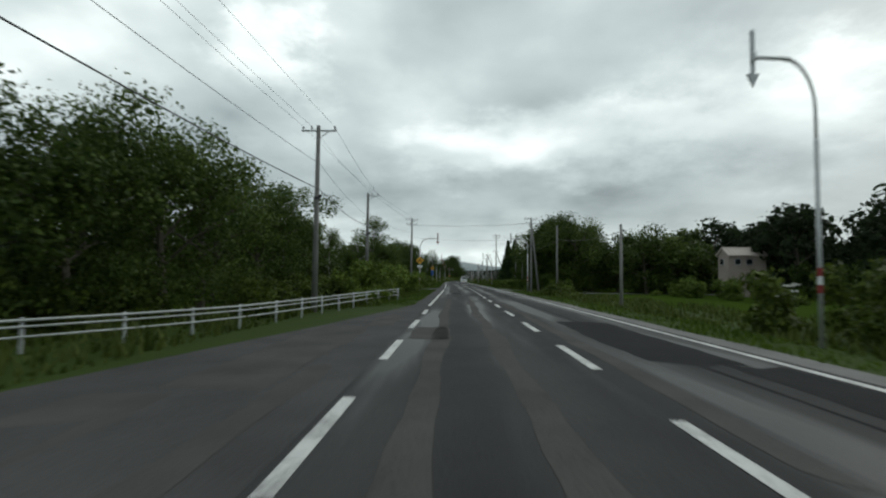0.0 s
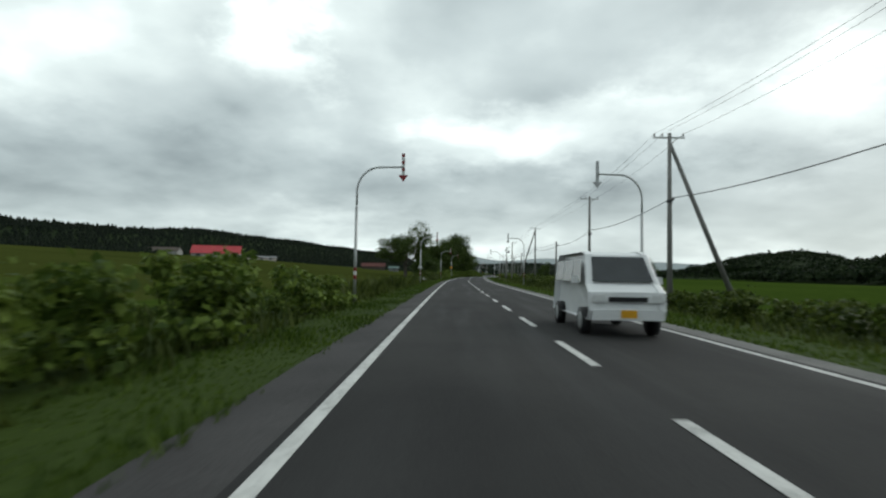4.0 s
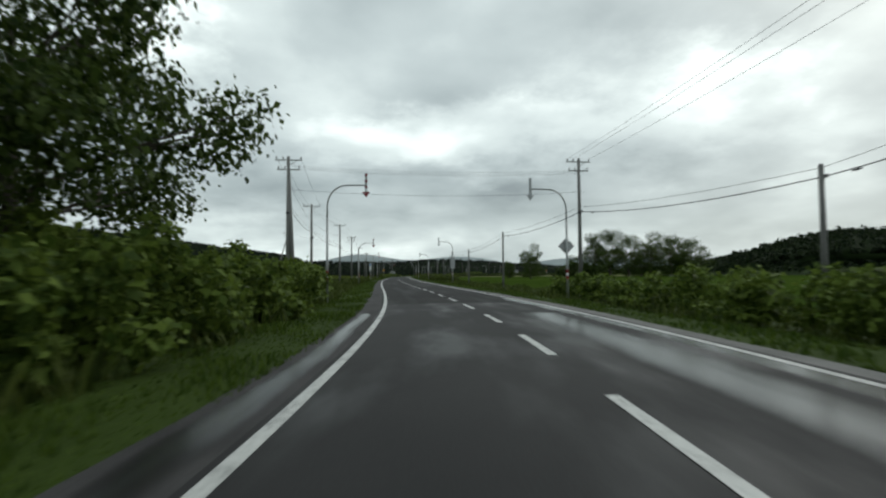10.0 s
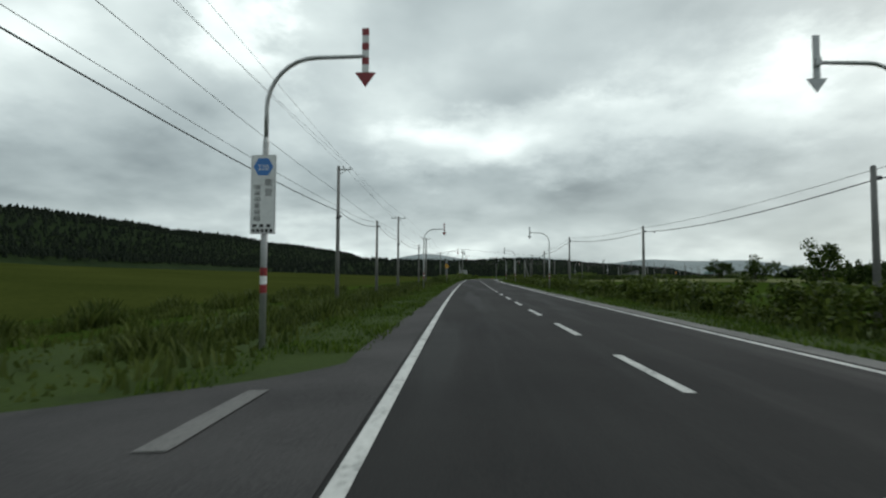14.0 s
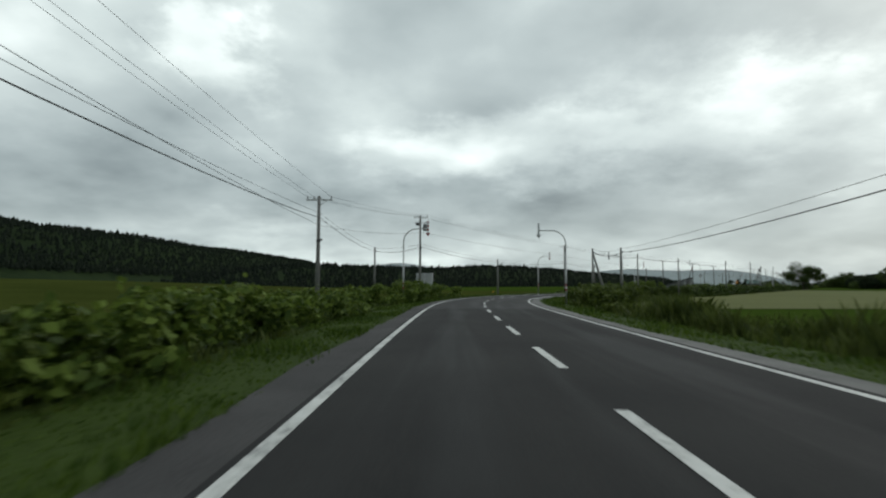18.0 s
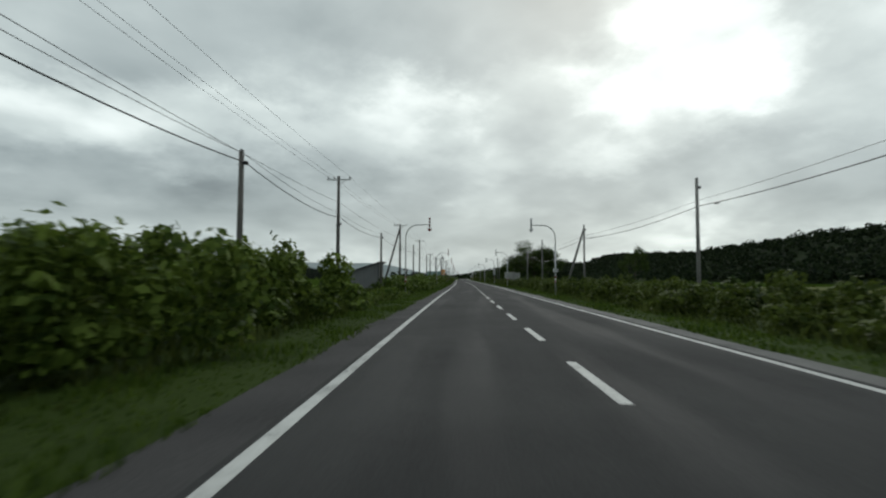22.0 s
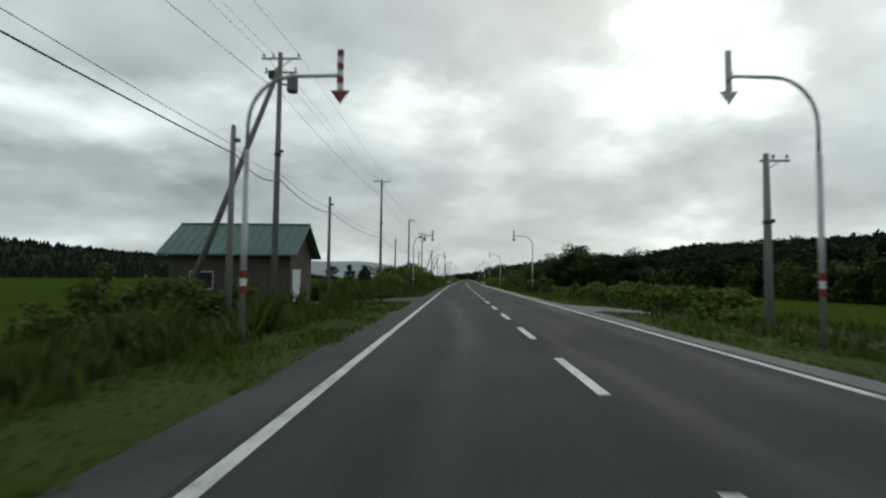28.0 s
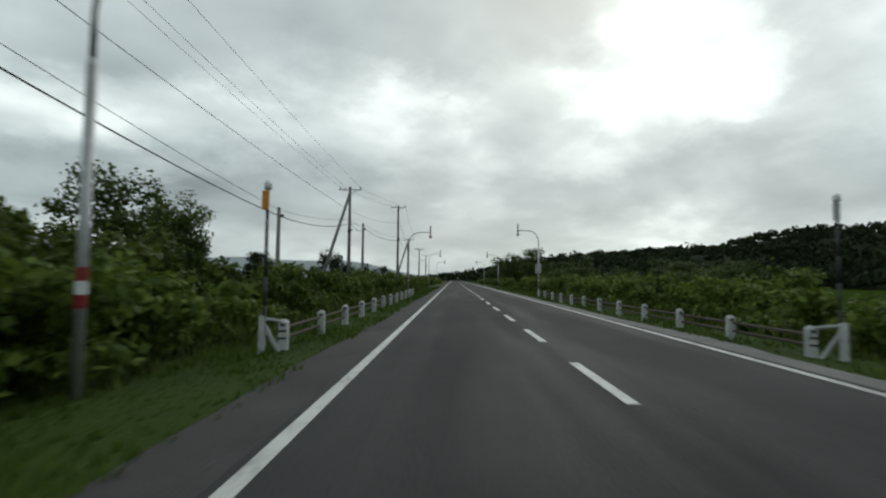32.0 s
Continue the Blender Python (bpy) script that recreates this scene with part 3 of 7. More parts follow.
def make_tree(kind, seed, light=False, fine=False):
    """Meshes of trunk (with limbs) and crown for a tree about 10 m high."""
    rng = np.random.default_rng(seed)
    sh = Shape()
    centres, radii = [], []
    if kind == "conifer":
        sh.tube([(0, 0, -0.3), (0, 0, 4), (0, 0, 9.8)], [0.20, 0.13, 0.03], 7)
        ps, ds = [], []
        for i in range(34):
            z = 1.2 + 8.6 * i / 33
            r = 2.1 * (1 - (z - 1.0) / 9.2) + 0.12
            n = int(36 + 150 * r)
            a = rng.random(n) * 2 * np.pi
            rr = r * (0.25 + 0.8 * rng.random(n) ** 0.6)
            ps.append(np.stack([rr * np.cos(a), rr * np.sin(a), z - 0.28 * rr + rng.normal(0, 0.12, n)], -1))
            ds.append(np.stack([np.cos(a), np.sin(a), 0.3 * np.ones(n)], -1))
        v, q = leaf_quads(rng, np.concatenate(ps), np.concatenate(ds), 0.27, 0.3)
        return sh.mesh("trunk", M_BARK), np_mesh("crown", v, q, M_NEEDLE)
    lean = rng.normal(0, 0.25, 2)
    top = 6.5 if kind != "birch" else 8.6
    path = [(0, 0, -0.3), (lean[0] * 0.3, lean[1] * 0.3, 1.8), (lean[0], lean[1], 4.0), (lean[0] * 1.4, lean[1] * 1.2, top)]
    sh.tube(path, [0.24, 0.19, 0.14, 0.05] if kind != "birch" else [0.15, 0.12, 0.09, 0.03], 8)
    limbs = {"round": 9, "wide": 12, "birch": 8, "willow": 9}[kind]
    for i in range(limbs):
        z0 = (1.9 if kind in ("wide", "round") else 2.4) + i * (top - 2.6) / limbs
        a = i * 2.4 + rng.random() * 0.8
        ln = {"round": 2.3, "wide": 3.6, "birch": 1.5, "willow": 2.2}[kind] * (0.75 + 0.5 * rng.random()) * (1.15 - 0.5 * i / limbs)
        up = {"round": 1.4, "wide": 1.5, "birch": 1.6, "willow": 2.0}[kind] * (0.6 + 0.6 * rng.random())
        x0, y0 = lean[0] * z0 / 4, lean[1] * z0 / 4
        e = (x0 + ln * math.cos(a), y0 + ln * math.sin(a), z0 + up)
        mid = (x0 + 0.5 * ln * math.cos(a), y0 + 0.5 * ln * math.sin(a), z0 + 0.65 * up)
        sh.tube([(x0, y0, z0), mid, e], [0.085, 0.055, 0.02], 5, False)
        for j in range(2 if kind == "wide" else 1):
            b = a + rng.normal(0, 0.6)
            f = (e[0] + 0.6 * ln * 0.4 * math.cos(b), e[1] + 0.6 * ln * 0.4 * math.sin(b), e[2] + 0.5 + rng.normal(0, 0.3))
            sh.tube([mid, f], [0.04, 0.015], 4, False)
            if kind != "round" or rng.random() < 0.8:
                centres.append(f)
                rr = (0.7 + 0.5 * rng.random()) * (1.15 if kind == "wide" else 1.0)
                radii.append((rr, rr, rr * 0.7))
        centres.append(e)
        rr = {"round": 1.35, "wide": 1.25, "birch": 0.95, "willow": 1.2}[kind] * (0.75 + 0.5 * rng.random())
        radii.append((rr, rr, rr * (0.75 if kind != "willow" else 1.1)))
    for i in range({"round": 6, "wide": 4, "birch": 5, "willow": 5}[kind]):
        z = 4.5 + rng.random() * 4.6
        s = {"round": 1.3, "wide": 1.6, "birch": 0.6, "willow": 1.0}[kind]
        centres.append((lean[0] + rng.normal(0, s), lean[1] + rng.normal(0, s), z))
        rr = (1.0 + 0.7 * rng.random()) * (0.62 if kind == "birch" else 1.0)
        radii.append((rr, rr, rr * 0.85))
    if kind in ("round", "willow"):
        for i in range(8):
            a = i * 0.8 + rng.random() * 0.5
            centres.append((1.7 * math.cos(a), 1.7 * math.sin(a), 0.9 + 2.0 * rng.random()))
            radii.append((1.25, 1.25, 1.0))
    n = {"round": 5600, "wide": 6200, "birch": 3800, "willow": 5400}[kind]
    size = {"round": 0.30, "wide": 0.275, "birch": 0.21, "willow": 0.25}[kind]
    if light:
        n, size = int(n * 0.30), size * 2.0
    if fine:
        n, size = int(n * 2.0), size * 0.70
    v, q = leaf_cloud(rng, centres, radii, n, size, 0.45, 0.45)
    mat = M_LEAF2 if kind in ("birch", "willow") else M_LEAF
    return sh.mesh("trunk", M_BIRCH if kind == "birch" else M_BARK), np_mesh("crown", v, q, mat)


CLEAR = [(-60, 27, -8.5, -3), (66, 76, -40, -3), (66, 76, 3, 40), (129, 137, 3, 40), (455, 469.5, -5.6, -3), (458, 466.5, -15, -5), (774, 777, -30, -3), (919, 925, 3, 8.8), (927.5, 934, -30, -3), (1000.4, 1005.8, -30, -3),
         (919, 929.5, -17, -8), (56, 64, 27, 36), (777.5, 786, -26, -14.2), (838, 846, 11, 17)]     # mouths of side roads and plots kept free of plants


def open_ground(s, la):
    free = np.ones(len(s), bool)
    for s0, s1, l0, l1 in CLEAR:
        free &= ~((s > s0) & (s < s1) & (la > l0) & (la < l1))
    return free


TREES = {}
for kind, count in (("round", 4), ("wide", 3), ("birch", 3), ("willow", 3), ("conifer", 3)):
    TREES[kind] = [make_tree(kind, 40 + 7 * i + len(kind)) for i in range(count)]
    TREES[kind, "far"] = [make_tree(kind, 40 + 7 * i + len(kind), True) for i in range(count)]
    TREES[kind, "fine"] = [make_tree(kind, 40 + 7 * i + len(kind), False, True) for i in range(count)]
TREE_LABEL = {"round": "dense dark green broadleaf tree by the road", "wide": "spreading broadleaf tree with open branches",
              "birch": "slender pale-barked birch with thin foliage", "willow": "grey-green bushy willow tree",
              "conifer": "dark green pointed conifer"}
tree_rng = random.Random(11)


def tree(kind, s, lat, high, wide=None, turn=None, variant=None, z=FLOOR):
    trunk, crown = TREES[(kind, "far") if abs(lat) > 27 and variant is None else (kind, "fine") if (285 < s < 366 and abs(lat) < 26 or 815 < s < 830 and lat < 30 or 1030 < s < 1046 and lat > 20 or 490 < s < 562 or 0 < s < 132 and abs(lat) < 17) else kind][variant if variant is not None else tree_rng.randrange(len(TREES[kind]))]
    k = high / 10.0
    w = k * (wide or 1.0) * tree_rng.uniform(0.92, 1.08)
    m = Matrix.Translation(spot(s, lat, z)) @ Matrix.Rotation(turn if turn is not None else tree_rng.uniform(0, 6.28), 4, "Z") @ Matrix.Diagonal((w, w, k, 1))
    e = thing("tree", m, TREE_LABEL[kind], "tree", "roadside trees")
    part("trunk", trunk, e)
    part("crown", crown, e)
    return e


def stand(kinds, s0, s1, lat0, lat1, n, h0, h1, seed, wide=1.0):
    """Trees scattered over a stretch beside the road."""
    rng = random.Random(seed)
    for i in range(n):
        s = s0 + (s1 - s0) * (i + rng.random() * 0.9) / n
        tree(kinds[rng.randrange(len(kinds))], s, rng.uniform(lat0, lat1), rng.uniform(h0, h1), wide * rng.uniform(0.9, 1.2))


def far_stand(kinds, s0, s1, lat0, lat1, n, h0, h1, seed, wide=1.0):
    """A belt of trees far from the road, joined into one wood."""
    # crowns swap tree_leaves for a darker tone: the wood's shade put in colour
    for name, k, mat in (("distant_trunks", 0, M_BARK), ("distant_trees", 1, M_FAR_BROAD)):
        vs, qs, base = [], [], 0
        pick = random.Random(seed)
        for i in range(n):
            s = s0 + (s1 - s0) * (i + pick.random() * 0.9) / n
            kind = kinds[pick.randrange(len(kinds))]
            lat, high, turn = pick.uniform(lat0, lat1), pick.uniform(h0, h1), pick.uniform(0, 6.28)
            me = TREES[kind, "far"][pick.randrange(3)][k]
            v = np.empty(len(me.vertices) * 3)
            me.vertices.foreach_get("co", v)
            v = v.reshape(-1, 3) * np.array([wide, wide, 1.0]) * (high / 10.0)
            c, d = math.cos(turn), math.sin(turn)
            v = np.stack([v[:, 0] * c - v[:, 1] * d, v[:, 0] * d + v[:, 1] * c, v[:, 2]], -1) + np.array(spot(s, lat, FLOOR))
            vs.append(v)
            qs += [tuple(x + base for x in f.vertices) for f in me.polygons]
            base += len(v)
        me = bpy.data.meshes.new(name)
        me.from_pydata(np.concatenate(vs).tolist(), [], qs)
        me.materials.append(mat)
        tagged(new(name, me), "belt of broadleaf trees far from the road, coloured shade-dark" if k else "trunks and limbs in a belt of trees", "woodland", "", "stuff")


def hedge(name, s0, s1, lat, width, high, mat, leaf, density, label, seed, ragged=0.35, low=0.0):
    """A wild thicket along the road: lobes of leaves of uneven height on stems."""
    rng = np.random.default_rng(seed)
    n = max(3, int((s1 - s0) / 0.8))
    side = np.sign(lat)
    s = s0 + (s1 - s0) * (np.arange(n) + rng.random(n)) / n
    wave = 0.5 + 0.5 * np.sin(s * 0.55 + seed) * np.sin(s * 0.21 + 1.3 * seed)
    end = np.clip(np.minimum(s - s0, s1 - s) / 2.5, 0.35, 1.0)
    h = high * (1 - ragged + ragged * (0.6 * wave + 0.6 * rng.random(n))) * end
    la = lat + width * 0.5 * (rng.random(n) * 2 - 1)
    h = h * (0.75 + 0.25 * np.clip(np.abs(la - (lat - side * width * 0.5)) / width * 2, 0, 1))
    base = -0.16 - 0.3 * np.clip((np.abs(la) - 6.2) / 4.0, 0, 1)
    free = open_ground(s, la)
    s, la, h, base = s[free], la[free], h[free], base[free]
    n = len(s)
    cen = spots(s, la, 0.0)
    parts = []
    lobes_c, lobes_r = [], []
    for i in range(n):
        r = 0.42 + 0.35 * rng.random()
        for f in (0.28, 0.62, 0.86):
            lobes_c.append((cen[i, 0] + rng.normal(0, 0.25), cen[i, 1] + rng.normal(0, 0.25), base[i] + h[i] * f))
            lobes_r.append((r * (1.15 - 0.35 * f), r * (1.15 - 0.35 * f), max(0.16, h[i] * 0.20)))
    count = int(density * (s1 - s0) * (0.4 + high / 2.0))
    parts.append(leaf_cloud(rng, lobes_c, lobes_r, count, leaf, 0.75, 0.5))
    # a few shoots stand proud of the top
    k = max(2, int((s1 - s0) * 0.5))
    pick = rng.integers(0, n, k)
    for i in pick:
        hh = h[i] * (1.0 + 0.14 * rng.random())
        p = np.stack([np.full(7, cen[i, 0]), np.full(7, cen[i, 1]), base[i] + hh * np.linspace(0.7, 1.0, 7)], -1) + rng.normal(0, 0.13, (7, 3))
        parts.append(leaf_quads(rng, p, np.zeros((7, 3)), leaf * 0.9, 0.8))
    v, q = join(parts)
    return tagged(new(name, np_mesh(name, v, q, mat)), label, name.replace("_", " "), "", "stuff")


def blades(name, s0, s1, lat0, lat1, per_m, high, mat, label, seed, wide=0.03, level=None, bow=1.0):
    """Grass: bent blades standing on the verge."""
    rng = np.random.default_rng(seed)
    n = int((s1 - s0) * per_m)
    s = s0 + (s1 - s0) * rng.random(n)
    la = lat0 + (lat1 - lat0) * rng.random(n)
    free = open_ground(s, la)
    s, la = s[free], la[free]
    n = len(s)
    al = np.abs(la)
    base = np.interp(al, [4.1, 6.2, 9.0, 16.0], [-0.10, -0.17, -0.42, FLOOR - 0.05]) if level is None else np.full(n, level)
    clump = 0.6 + 0.8 * np.clip(np.sin(s * 0.9 + seed) * np.sin(s * 0.37 + la * 1.7), -0.4, 1)
    h = high * (0.45 + 0.8 * rng.random(n)) * clump
    p = spots(s, la, 0.0)
    p[:, 2] = base
    a = rng.random(n) * 6.28
    side = np.stack([np.cos(a), np.sin(a), np.zeros(n)], -1) * (wide * (0.6 + rng.random(n)))[:, None]
    bend = np.stack([np.cos(a + 1.3), np.sin(a + 1.3), np.zeros(n)], -1) * (bow * h * (0.15 + 0.45 * rng.random(n)))[:, None]
    up = np.stack([np.zeros(n), np.zeros(n), h], -1)
    v = np.stack([p - side, p + side, p + 0.6 * up + 0.35 * bend + 0.6 * side, p + up + bend], 1).reshape(-1, 3)
    q = np.arange(4 * n).reshape(n, 4)
    return tagged(new(name, np_mesh(name, v, q, mat)), label, "grass", "", "stuff")


# ---------------------------------------------------------------- poles, arrows and wires
def arrow_shapes(reach, front):
    """Parts of a road-edge marker: post, arch, and a striped arrow that hangs at the arm's end."""
    post = Shape().tube([(0, 0, -0.3), (0, 0, 3.9)], 0.064, 12)
    post.tube([(0, 0, 3.9), (0, 0, 4.0)], [0.064, 0.046], 12, False)
    arc = [(0, 0, 3.95), (0, 0, 4.55)]
    for i in range(1, 9):
        a = math.pi / 2 * i / 8
        arc.append((1.0 * (1 - math.cos(a)), 0, 4.55 + 1.0 * math.sin(a)))
    arc.append((reach, 0, 5.57))
    arch = Shape().tube(arc, [0.044] * 3 + [0.042] * 7 + [0.037], 10)
    bands = []
    for z0, z1, c in ((1.02, 1.18, M_RED), (1.18, 1.34, M_WHITE), (1.34, 1.50, M_RED)):
        bands.append((Shape().tube([(0, 0, z0), (0, 0, z1)], 0.068, 12, False), c))
    board = []
    top, bot = 6.12, 5.26
    n = 6
    for i in range(n):
        z1 = top - (top - bot) * i / n
        z0 = top - (top - bot) * (i + 1) / n
        c = (M_RED if i % 2 == 0 else M_WHITE) if front else M_BACK
        board.append(("stripe", Shape().box((reach, 0, (z0 + z1) / 2), (0.14, 0.03, z1 - z0 - 0.001)), c))
    board.append(("arrowhead", Shape().prism([(reach - 0.21, 5.25), (reach, 4.97), (reach + 0.21, 5.25)], -0.015, 0.015), M_RED if front else M_BACK))
    clamp = Shape().box((reach, 0.05, 5.57), (0.10, 0.10, 0.16))
    return post, arch, bands, board, clamp


def build_marker(side):
    front = side < 0
    reach = 2.0
    e = thing("snow_pole_marker", Matrix(), "galvanised roadside pole arching to a " + ("red and white striped" if front else "plain grey backed") + " down arrow", "road marker", "edge marker poles")
    post, arch, bands, board, clamp = arrow_shapes(reach, front)
    part("post", (post, M_GALV, True), e)
    part("arch", (arch, M_GALV, True), e)
    for sh, c in bands:
        part("band", (sh, c, True), e, "red reflective band" if c is M_RED else "white reflective band")
    part("clamp", (clamp, M_GALV), e)
    for nm, sh, c in board:
        part(nm, (sh, c), e)
    return e


marker_l, marker_r = build_marker(-1), build_marker(1)
# metres along, metres from the middle line, height against the usual marker
LEFT_MARK = [(60.8, -6.00, 1.08), (116.2, -6.23, 1.07), (159.7, -6.25, 1.08), (202.3, -6.25, 1.06), (247.7, -6.15, 1.08), (291.7, -6.43, 1.16), (376.8, -6.26, 1.10), (422.8, -6.36, 1.04),
             (470.5, -6.43, 1.05), (511.7, -6.49, 1.06), (556.7, -6.30, 1.03), (603.1, -6.72, 1.07), (644.8, -6.34, 1.07), (689.0, -6.35, 1.07), (733.4, -6.40, 1.06), (780.7, -6.25, 1.04),
             (818.2, -6.26, 1.03), (863.5, -6.25, 1.06), (907.2, -6.25, 1.05), (951.6, -6.33, 1.07), (995.4, -6.41, 1.06), (1038.9, -6.35, 1.03), (1081.8, -6.07, 1.04), (1126.0, -6.25, 1.06),
             (1170.0, -6.25, 1.06)]
RIGHT_MARK = [(12.6, 6.18, 1.19), (62.5, 6.53, 1.12), (118.5, 6.95, 1.18), (160.7, 6.44, 1.08), (203.0, 6.60, 1.06), (248.9, 6.27, 1.09), (291.1, 6.24, 1.10), (376.8, 6.58, 1.08),
             (423.9, 6.87, 1.08), (471.2, 6.93, 1.06), (515.0, 6.21, 1.04), (558.9, 6.28, 1.06), (601.8, 6.00, 1.00), (647.5, 6.05, 1.05), (690.7, 6.74, 1.12), (734.0, 6.13, 1.06),
             (783.3, 6.14, 1.07), (820.2, 6.29, 1.07), (864.5, 6.15, 1.06), (908.1, 6.56, 1.11), (952.3, 6.29, 1.09), (995.5, 6.16, 1.08), (1039.1, 6.30, 1.05), (1083.8, 6.31, 1.12),
             (1128.0, 6.15, 1.06), (1172.0, 6.15, 1.06)]


def post_near(s, marks):
    """The marker post nearest to s: where it stands."""
    return min(marks, key=lambda m: abs(m[0] - s))[:2]


for base, marks, turn in ((marker_l, LEFT_MARK, 0), (marker_r, RIGHT_MARK, 180)):
    for s, lat, k in marks[1:]:
        copy_thing(base, at(s, lat, -0.15, turn) @ Matrix.Diagonal((1, 1, k, 1)))
marker_l.matrix_world = at(*LEFT_MARK[0][:2], -0.15) @ Matrix.Diagonal((1, 1, LEFT_MARK[0][2], 1))
marker_r.matrix_world = at(*RIGHT_MARK[0][:2], -0.15, 180) @ Matrix.Diagonal((0.70, 1, RIGHT_MARK[0][2], 1))


def insulator(x, y, z, r=0.055, h=0.2):
    return Shape().tube([(x, y, z), (x, y, z + h * 0.35), (x, y, z + h * 0.4), (x, y, z + h * 0.75), (x, y, z + h * 0.8), (x, y, z + h)],
                        [0.02, 0.02, r, r * 0.8, r * 0.55, 0.02], 8)


WIRES = {}


def utility_pole(s, lat, top, arms=1, stay=0.0, transformer=False, cross=1.7, dark=False, lean=0.0, wires=True, base=-0.4, hang=False, one_side=False):
    """A concrete pole with steel crossarms, insulators and fittings; stay: a leaning prop pole to that side."""
    mat = M_POLE_DARK if dark else M_CONC
    label = ("tall grey concrete pole with crossarms" if arms else "short plain concrete telephone pole") + (", propped" if stay else "") + (" and a transformer" if transformer else "")
    e = thing("utility_pole", at(s, lat, base) @ Matrix.Rotation(radians(lean), 4, "Y"), label, "utility pole", "utility poles")
    h = top - base
    part("shaft", (Shape().tube([(0, 0, -0.3), (0, 0, h * 0.5), (0, 0, h)], [0.155 if arms else 0.125, 0.125 if arms else 0.105, 0.095 if arms else 0.085], 12), mat, True), e)
    for i in range(arms):
        z = h - 0.22 - 0.62 * i
        w = cross * (1.0 if i == 0 else 0.85)
        x0 = -0.15 if one_side else -w / 2
        a = part("crossarm", (Shape().box(((x0 + w / 2) / 2, 0.10, z), (w / 2 - x0, 0.075, 0.075)), M_GALV), e)
        for x in (0.3, w / 2 - 0.08) if one_side else (-w / 2 + 0.08, -w / 2 + 0.5, w / 2 - 0.08):
            part("insulator", (insulator(x, 0.10, z + 0.037), M_PORC, True), a, "small porcelain insulator")
        if hang:
            for x in (-w / 2 + 0.15, 0.25, w / 2 - 0.15):
                part("hanging_insulator", (Shape().tube([(x, 0.0, z - 0.02), (x - 0.2, -0.25, z - 0.22)], 0.05, 6), M_PORC), a)
    if arms:
        part("brace", (Shape().box((0.25, 0.10, h - 0.42), (0.55, 0.02, 0.04), Matrix.Translation((0.25, 0, h - 0.42)) @ Matrix.Rotation(radians(-35), 4, "Y") @ Matrix.Translation((-0.25, 0, -h + 0.42))), M_GALV), e)
        part("collar", (Shape().tube([(0, 0, h * 0.60), (0, 0, h * 0.60 + 0.14)], 0.145, 10), M_DARK), e)
    else:
        part("cap", (Shape().tube([(0, 0, h), (0, 0, h + 0.05)], [0.09, 0.05], 10), M_DARK), e)
    part("cable_clamp", (Shape().box((0.12, 0, h * (0.62 if arms else 0.93)), (0.22, 0.12, 0.12)), M_DARK), e)
    if transformer:
        t = part("transformer", (Shape().tube([(0.55, 0.05, h - 1.75), (0.55, 0.05, h - 1.70), (0.55, 0.05, h - 1.05), (0.55, 0.05, h - 1.0)], [0.2, 0.24, 0.24, 0.18], 12), M_SHED), e, "grey cylindrical transformer")
        part("bushing", (insulator(0.5, 0.05, h - 1.0), M_PORC), t)
        part("bracket", (Shape().box((0.28, 0.05, h - 1.4), (0.35, 0.08, 0.08)), M_GALV), t)
        part("switch_box", (Shape().box((-0.35, 0.1, h - 0.95), (0.3, 0.25, 0.32)), M_DARK), e, "dark switch box")
    if stay:
        part("prop_pole", (Shape().tube([(stay * 0.30 * h, 0.0, -0.2), (stay * 0.02, 0, h * 0.94)], [0.15, 0.10], 10), mat, True), e, "leaning prop pole")
    if wires:
        WIRES.setdefault((lat > 0, arms > 0), []).append((s, lat, top, cross))
    return e


